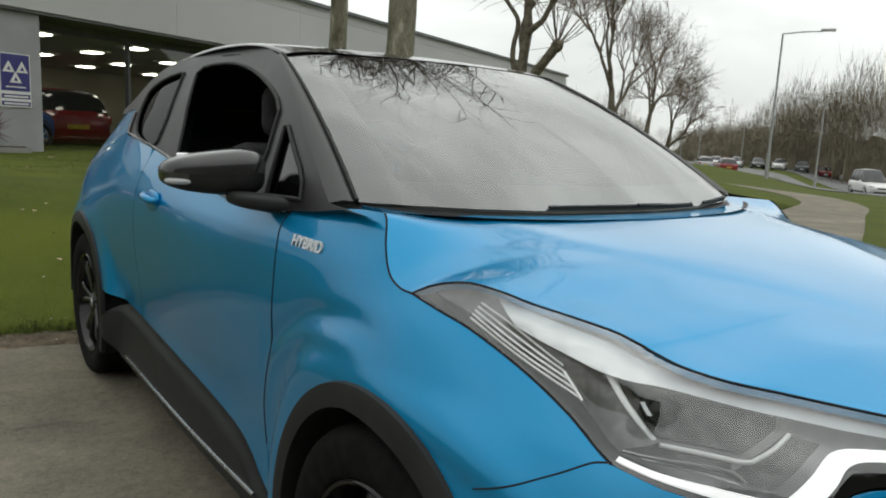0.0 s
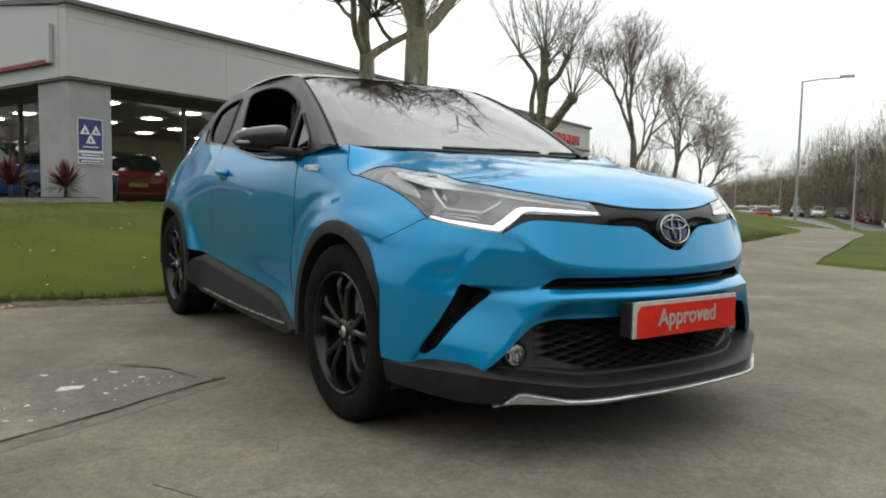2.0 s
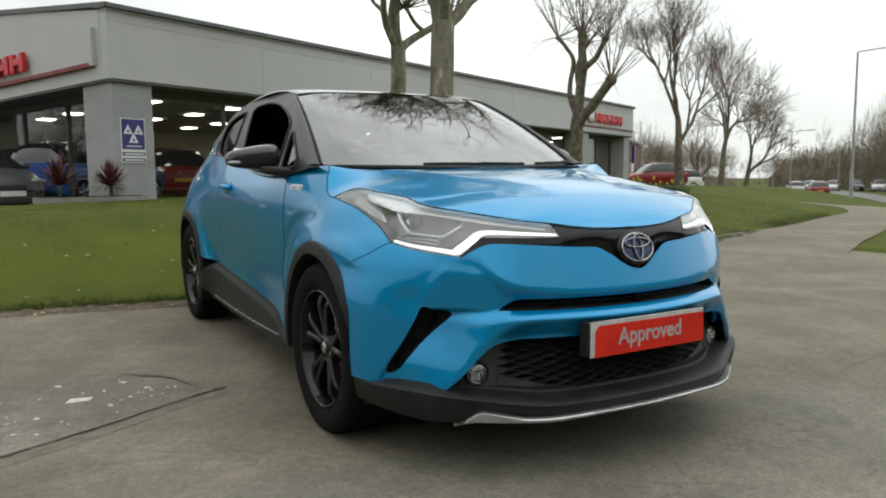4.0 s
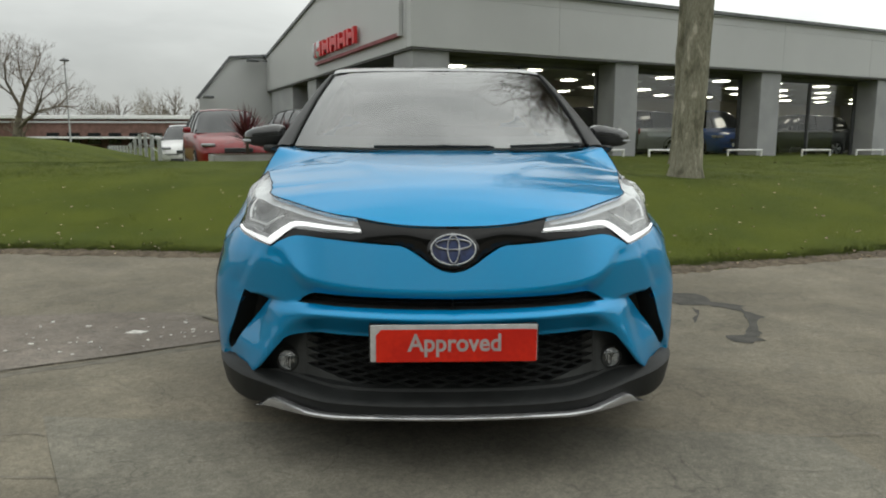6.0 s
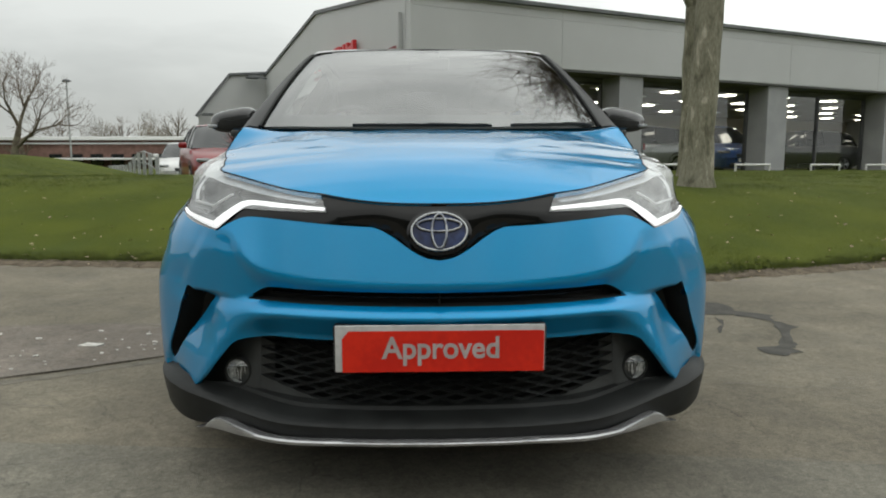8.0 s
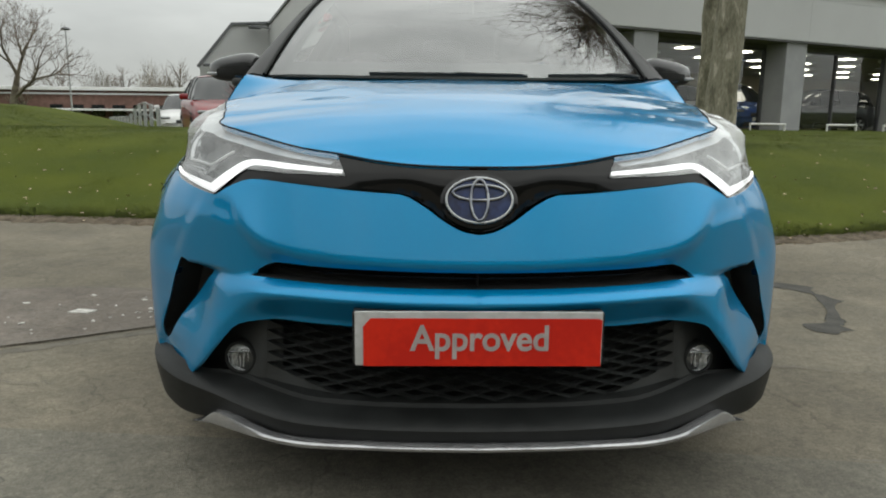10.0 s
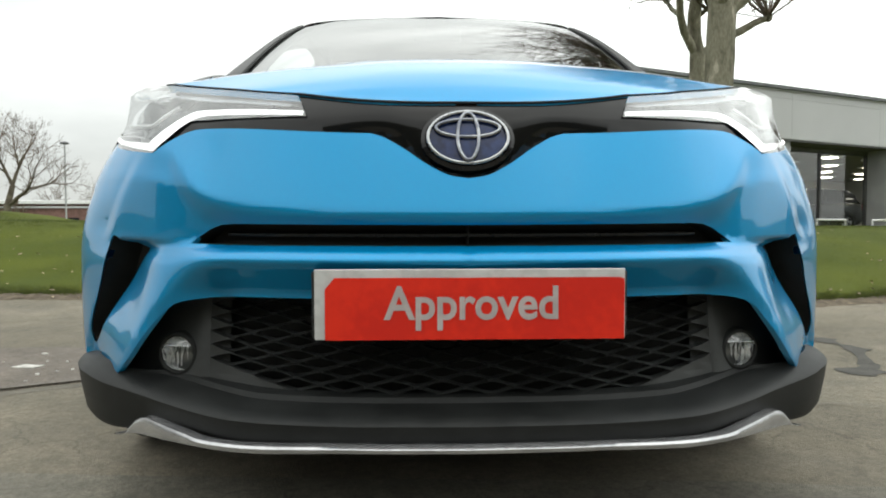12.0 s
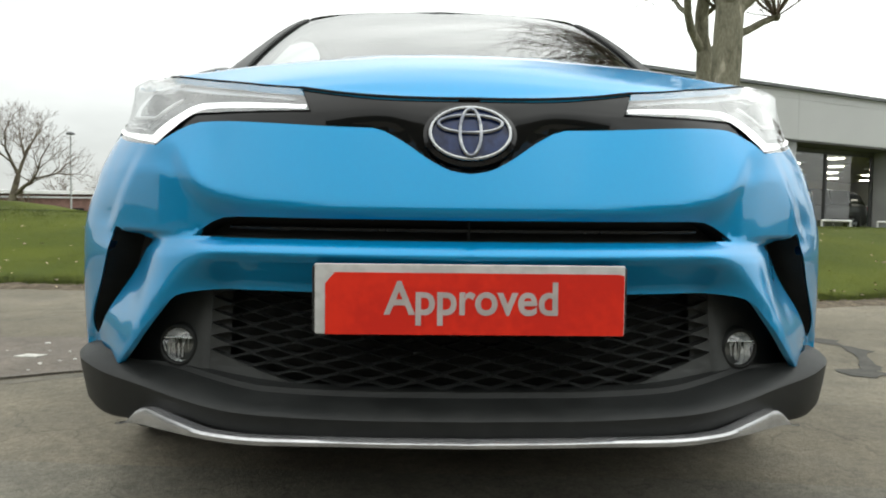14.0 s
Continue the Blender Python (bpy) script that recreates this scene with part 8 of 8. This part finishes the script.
# ---- other cars ----
def other_car(name, label, paint, m, L=4.3, W=1.80, H=1.60, bonnet=0.24, tail=0.06, group=""):
    """A parked car seen from some way off: body, glass, roof, wheels, lamps and plates."""
    t = thing(name, label, "car", m, group)
    w = W / 2
    belt = [(0.0, 0.62), (0.03, 0.74), (0.10, 0.86), (bonnet, 0.97), (bonnet + 0.05, 1.0), (0.7, 1.03), (0.93, 1.04), (1.0, 0.92)]
    low = [(0.0, 0.34), (0.05, 0.22), (0.15, 0.2), (0.85, 0.2), (0.95, 0.24), (1.0, 0.38)]
    wide = [(0.0, 0.72), (0.03, 0.86), (0.09, 0.955), (0.2, 1.0), (0.8, 1.0), (0.93, 0.96), (0.98, 0.88), (1.0, 0.78)]
    rows = []
    for i in range(41):
        f = i / 40
        y = f * L
        b, lo, ww = spline(belt, f), spline(low, f), spline(wide, f) * w
        half = [(0, lo), (ww * 0.8, lo), (ww * 0.96, lo + 0.06), (ww, lo + 0.22), (ww, (lo + b) / 2 + 0.06), (ww * 0.985, b - 0.12), (ww * 0.95, b - 0.05), (ww * 0.88, b - 0.005), (ww * 0.5, b + 0.02), (0, b + 0.03)]
        rows.append([(-x, y, z) for x, z in half[::-1]] + [(x, y, z) for x, z in half[1:-1]])
    g = Geo().grid(rows, closed=True)
    n = len(rows[0])
    g.f += [tuple(range(n))[::-1], tuple(40 * n + i for i in range(n))]
    g.m += [0, 0]
    part("body", g, paint, t, smooth=True, angle=45)
    roof = [(bonnet + 0.02, 1.0), (bonnet + 0.20, H - 0.07), (bonnet + 0.27, H - 0.01), (0.60, H), (0.80, H - 0.05), (0.90, H - 0.16), (1.0 - tail, 1.04)]
    rows = []
    for i in range(25):
        f = bonnet + 0.02 + (1.0 - tail - bonnet - 0.02) * i / 24
        z1 = spline(roof, f)
        k = min(1, max(0, (z1 - 1.0) / (H - 1.0)))
        half = [(w * 0.90, 0.99), (w * (0.90 - 0.06 * k), 0.99 + (z1 - 0.99) * 0.35), (w * (0.90 - 0.18 * k), 0.99 + (z1 - 0.99) * 0.80), (w * (0.88 - 0.24 * k), 0.99 + (z1 - 0.99) * 0.95), (w * 0.4, z1), (0, z1 + 0.012)]
        rows.append([(-x, f * L, z) for x, z in half] + [(x, f * L, z) for x, z in half[-2::-1]])
    part("glasshouse", Geo().grid(rows), M_DARKGLASS, t, "dark car windows", smooth=True, angle=50)
    cap = [[(x, y, z + 0.008) for x, y, z in r[3:-3]] for r in rows[7:20]]
    part("roof", Geo().grid(cap), paint, t, smooth=True)
    for i in (1, 7, 13, 19, 23):
        for sg in (0, 1):
            r = rows[i]
            pts = r[:4] if not sg else r[-4:]
            off = Vector((0.004 if sg else -0.004, 0, 0))
            part("pillar", Geo().tube([Vector(p) + off for p in pts], 0.015, 5), M_TRIM, t)
    for sg in (-1, 1):
        for y in (L * 0.195, L * 0.805):
            wl_ = new("wheel")
            wl_.parent = t
            c = (sg * (w - 0.11), y, 0.325)
            part("tyre", Geo().lathe([(0.2, -0.1), (0.30, -0.1), (0.325, -0.06), (0.325, 0.07), (0.30, 0.112), (0.21, 0.112)], c, (sg, 0, 0), 26), M_TYRE, wl_, smooth=True, angle=40)
            g = Geo().lathe([(0.21, 0.108), (0.20, 0.085)], c, (sg, 0, 0), 26)
            for k in range(5):
                a = math.tau * k / 5
                for d in (-0.16, 0.16):
                    p0 = Vector(c) + Vector((sg * 0.10, math.cos(a) * 0.03, math.sin(a) * 0.03))
                    p1 = Vector(c) + Vector((sg * 0.10, math.cos(a + d) * 0.205, math.sin(a + d) * 0.205))
                    g.tube([p0, p1], 0.018, 5)
            part("rim", g, M_ALLOY, wl_)
            part("rim_back", Geo().lathe([(0.001, 0.06), (0.205, 0.06)], c, (sg, 0, 0), 26), M_TRIM, wl_)
            part("arch", Geo().lathe([(0.335, -0.1), (0.335, 0.1), (0.375, 0.106), (0.385, 0.09)], (sg * (w - 0.10), y, 0.345), (sg, 0, 0), 28), M_TRIM, t, smooth=True, angle=40)
        hl = Geo().box((sg * w * 0.56, 0.045, 0.70), (sg * w * 0.90, 0.36, 0.775), 0.03)
        part("headlamp", hl, M_LAMPGLASS, t, "clear headlamp", smooth=True)
        part("tail_lamp", Geo().box((sg * w * 0.60, L - 0.22, 0.74), (sg * w * 0.92, L - 0.02, 0.94), 0.03), M_TAIL, t, "red tail lamp", smooth=True)
        part("mirror", Geo().box((sg * (w - 0.02), L * (bonnet + 0.10), 1.0), (sg * (w + 0.17), L * (bonnet + 0.10) + 0.12, 1.14), 0.04), paint, t, smooth=True)
        part("door_line", Geo().tube([(sg * (w + 0.002), L * 0.56, 0.32), (sg * (w + 0.002), L * 0.56, 0.88)], 0.006, 4), M_TRIM, t)
        part("side_sill", Geo().box((sg * (w - 0.03), L * 0.29, 0.19), (sg * (w + 0.012), L * 0.71, 0.32), 0.015), M_TRIM, t)
    part("grille", Geo().box((-w * 0.36, -0.012, 0.56), (w * 0.36, 0.10, 0.67), 0.02), M_TRIM, t, "black grille")
    part("lower_grille", Geo().box((-w * 0.58, -0.02, 0.27), (w * 0.58, 0.10, 0.39), 0.02), M_TRIM, t)
    part("front_plate", Geo().box((-0.26, -0.022, 0.42), (0.26, -0.013, 0.53)), M_WHITE, t)
    part("rear_plate", Geo().box((-0.26, L + 0.002, 0.60), (0.26, L + 0.012, 0.71)), M_YELLOW, t)
    return t


P_RED, P_GREY, P_WHITE = car_paint("red_paint", (0.20, 0.004, 0.007)), car_paint("grey_paint", (0.10, 0.105, 0.11), 0.4), car_paint("white_paint_car", (0.72, 0.72, 0.71))
P_BLUE, P_DARK, P_SILV = car_paint("mid_blue_paint", (0.03, 0.10, 0.35)), car_paint("dark_paint", (0.02, 0.021, 0.024)), car_paint("silver_paint", (0.45, 0.46, 0.47), 0.5)


def parked(x, y, heading, z=None):
    """A pose whose front end looks along heading degrees (0 is east, anticlockwise) with the middle at x, y."""
    a = radians(heading)
    mx = pose(x + 2.15 * math.cos(a), y + 2.15 * math.sin(a), land(x, y) + 0.03 if z is None else z, 0, 0, heading + 90)
    return mx


other_car("parked_suv", "red sport utility car parked outside the showroom", P_RED, parked(-4.98, 17.0, -68), H=1.58)
other_car("parked_car", "white hatchback parked behind the red car", P_WHITE, parked(-8.55, 25.6, -74), L=4.1, H=1.52)
other_car("parked_hatchback", "dark grey hatchback parked beside the showroom", P_GREY, parked(-2.95, 17.9, -64), L=3.9, W=1.66, H=1.48, bonnet=0.20, tail=0.03)
for x, y, h, pnt, lb in ((5.5, 6.7, 72, P_RED, "red car on display inside the showroom"), (7.9, 4.2, 200, P_DARK, "dark car on display inside the showroom"), (10.6, 5.4, 170, P_SILV, "silver car on display inside the showroom"), (13.3, 4.2, 250, P_BLUE, "blue car on display inside the showroom"), (2.3, 5.0, 20, P_BLUE, "blue car on display inside the showroom"), (2.6, 8.0, -10, P_DARK, "dark car on display inside the showroom"), (18.5, 5.0, 160, P_DARK, "dark car on display inside the showroom")):
    p = at_building(x, y, FLOOR + 0.01)
    other_car("display_car", lb, pnt, parked(p.x, p.y, h + 24.5, p.z), group="display cars")
other_car("parked_car", "red car parked on the far side of the showroom", P_RED, parked(33.4, 33.0, 160), group="roadside cars")
other_car("parked_car", "white car parked beyond the showroom", P_WHITE, parked(40.0, 37.5, 150), group="roadside cars")
other_car("road_car", "red hatchback on the road seen from behind", P_RED, parked(69.0, 45.2, 42), group="road cars")
other_car("road_car", "silver car on the road seen from behind", P_SILV, parked(79.5, 55.0, 42), group="road cars")
other_car("road_van", "white van on the far carriageway", P_WHITE, parked(58.5, 26.0, 225), H=1.95, L=4.4, group="road cars")
for i in range(8):
    other_car("parked_car", "car in the row parked beyond the road", (P_WHITE, P_SILV, P_DARK, P_WHITE, P_GREY, P_RED, P_SILV, P_WHITE)[i], parked(97 + 1.5 * i, 65 - 2.5 * i, 205 + 5 * (i % 3)), group="cars parked beyond the road")

# ---- railing, far buildings ----
fence = thing("railing", "galvanised steel railing along the car park", "railing")
for i in range(13):
    f = i / 12
    x, y = -8.75 - 10.4 * f, 23.2 + 21.5 * f
    z = land(x, y)
    part("post", Geo().box((x - 0.06, y - 0.04, z - 0.2), (x + 0.06, y + 0.04, z + 0.95), 0.008), M_STEEL, fence)
for h in (0.92, 0.5):
    part("rail", Geo().tube([(-8.75 - 10.4 * i / 14, 23.2 + 21.5 * i / 14, land(-8.75 - 10.4 * i / 14, 23.2 + 21.5 * i / 14) + h) for i in range(15)], 0.02, 6), M_STEEL, fence)

block = thing("brick_block", "long low red brick building with pale roof edges", "building", kind="structure")
part("wall", Geo().box((-46, 78, -2), (-6, 88, 2.05)), M_BRICKFAR, block)
part("roof", Geo().box((-46.5, 77.5, 2.05), (-5.5, 88.5, 2.42), 0.05), M_WHITE, block, "pale roof edge")
part("roof_trim", Geo().box((-46.2, 77.7, 1.62), (-5.8, 77.98, 1.80), 0.02), M_FASCIA, block, "pale band under the roof edge")
part("canopy", Geo().box((-40, 75.5, 0.02), (-14, 77.9, 0.20), 0.03), M_WHITE, block, "pale flat canopy")
for i in range(12):
    x = -39 + 2.15 * i
    part("window", Geo().box((x, 77.9, -0.6), (x + 1.3, 78.05, 0.6)), M_DARKGLASS, block)
shop = thing("brick_shop", "small red brick unit with blue and white sign boards", "building", kind="structure")
m = pose(36.6, 38.4, 0.0, 0, 0, 40)
for nm, a, b, mt in (("wall", (0, 0, -1), (9, 6, 2.9), M_BRICKFAR), ("roof", (-0.1, -0.1, 2.9), (9.1, 6.1, 3.1), M_COPING), ("sign_board", (1.6, -0.16, 1.2), (3.0, -0.02, 2.7), M_SIGNBLUE), ("sign_board", (0.3, -0.16, 0.7), (1.4, -0.02, 1.4), M_WHITE)):
    part(nm, Geo().box(a, b, 0.01).moved(lambda p: m @ p), mt, shop)
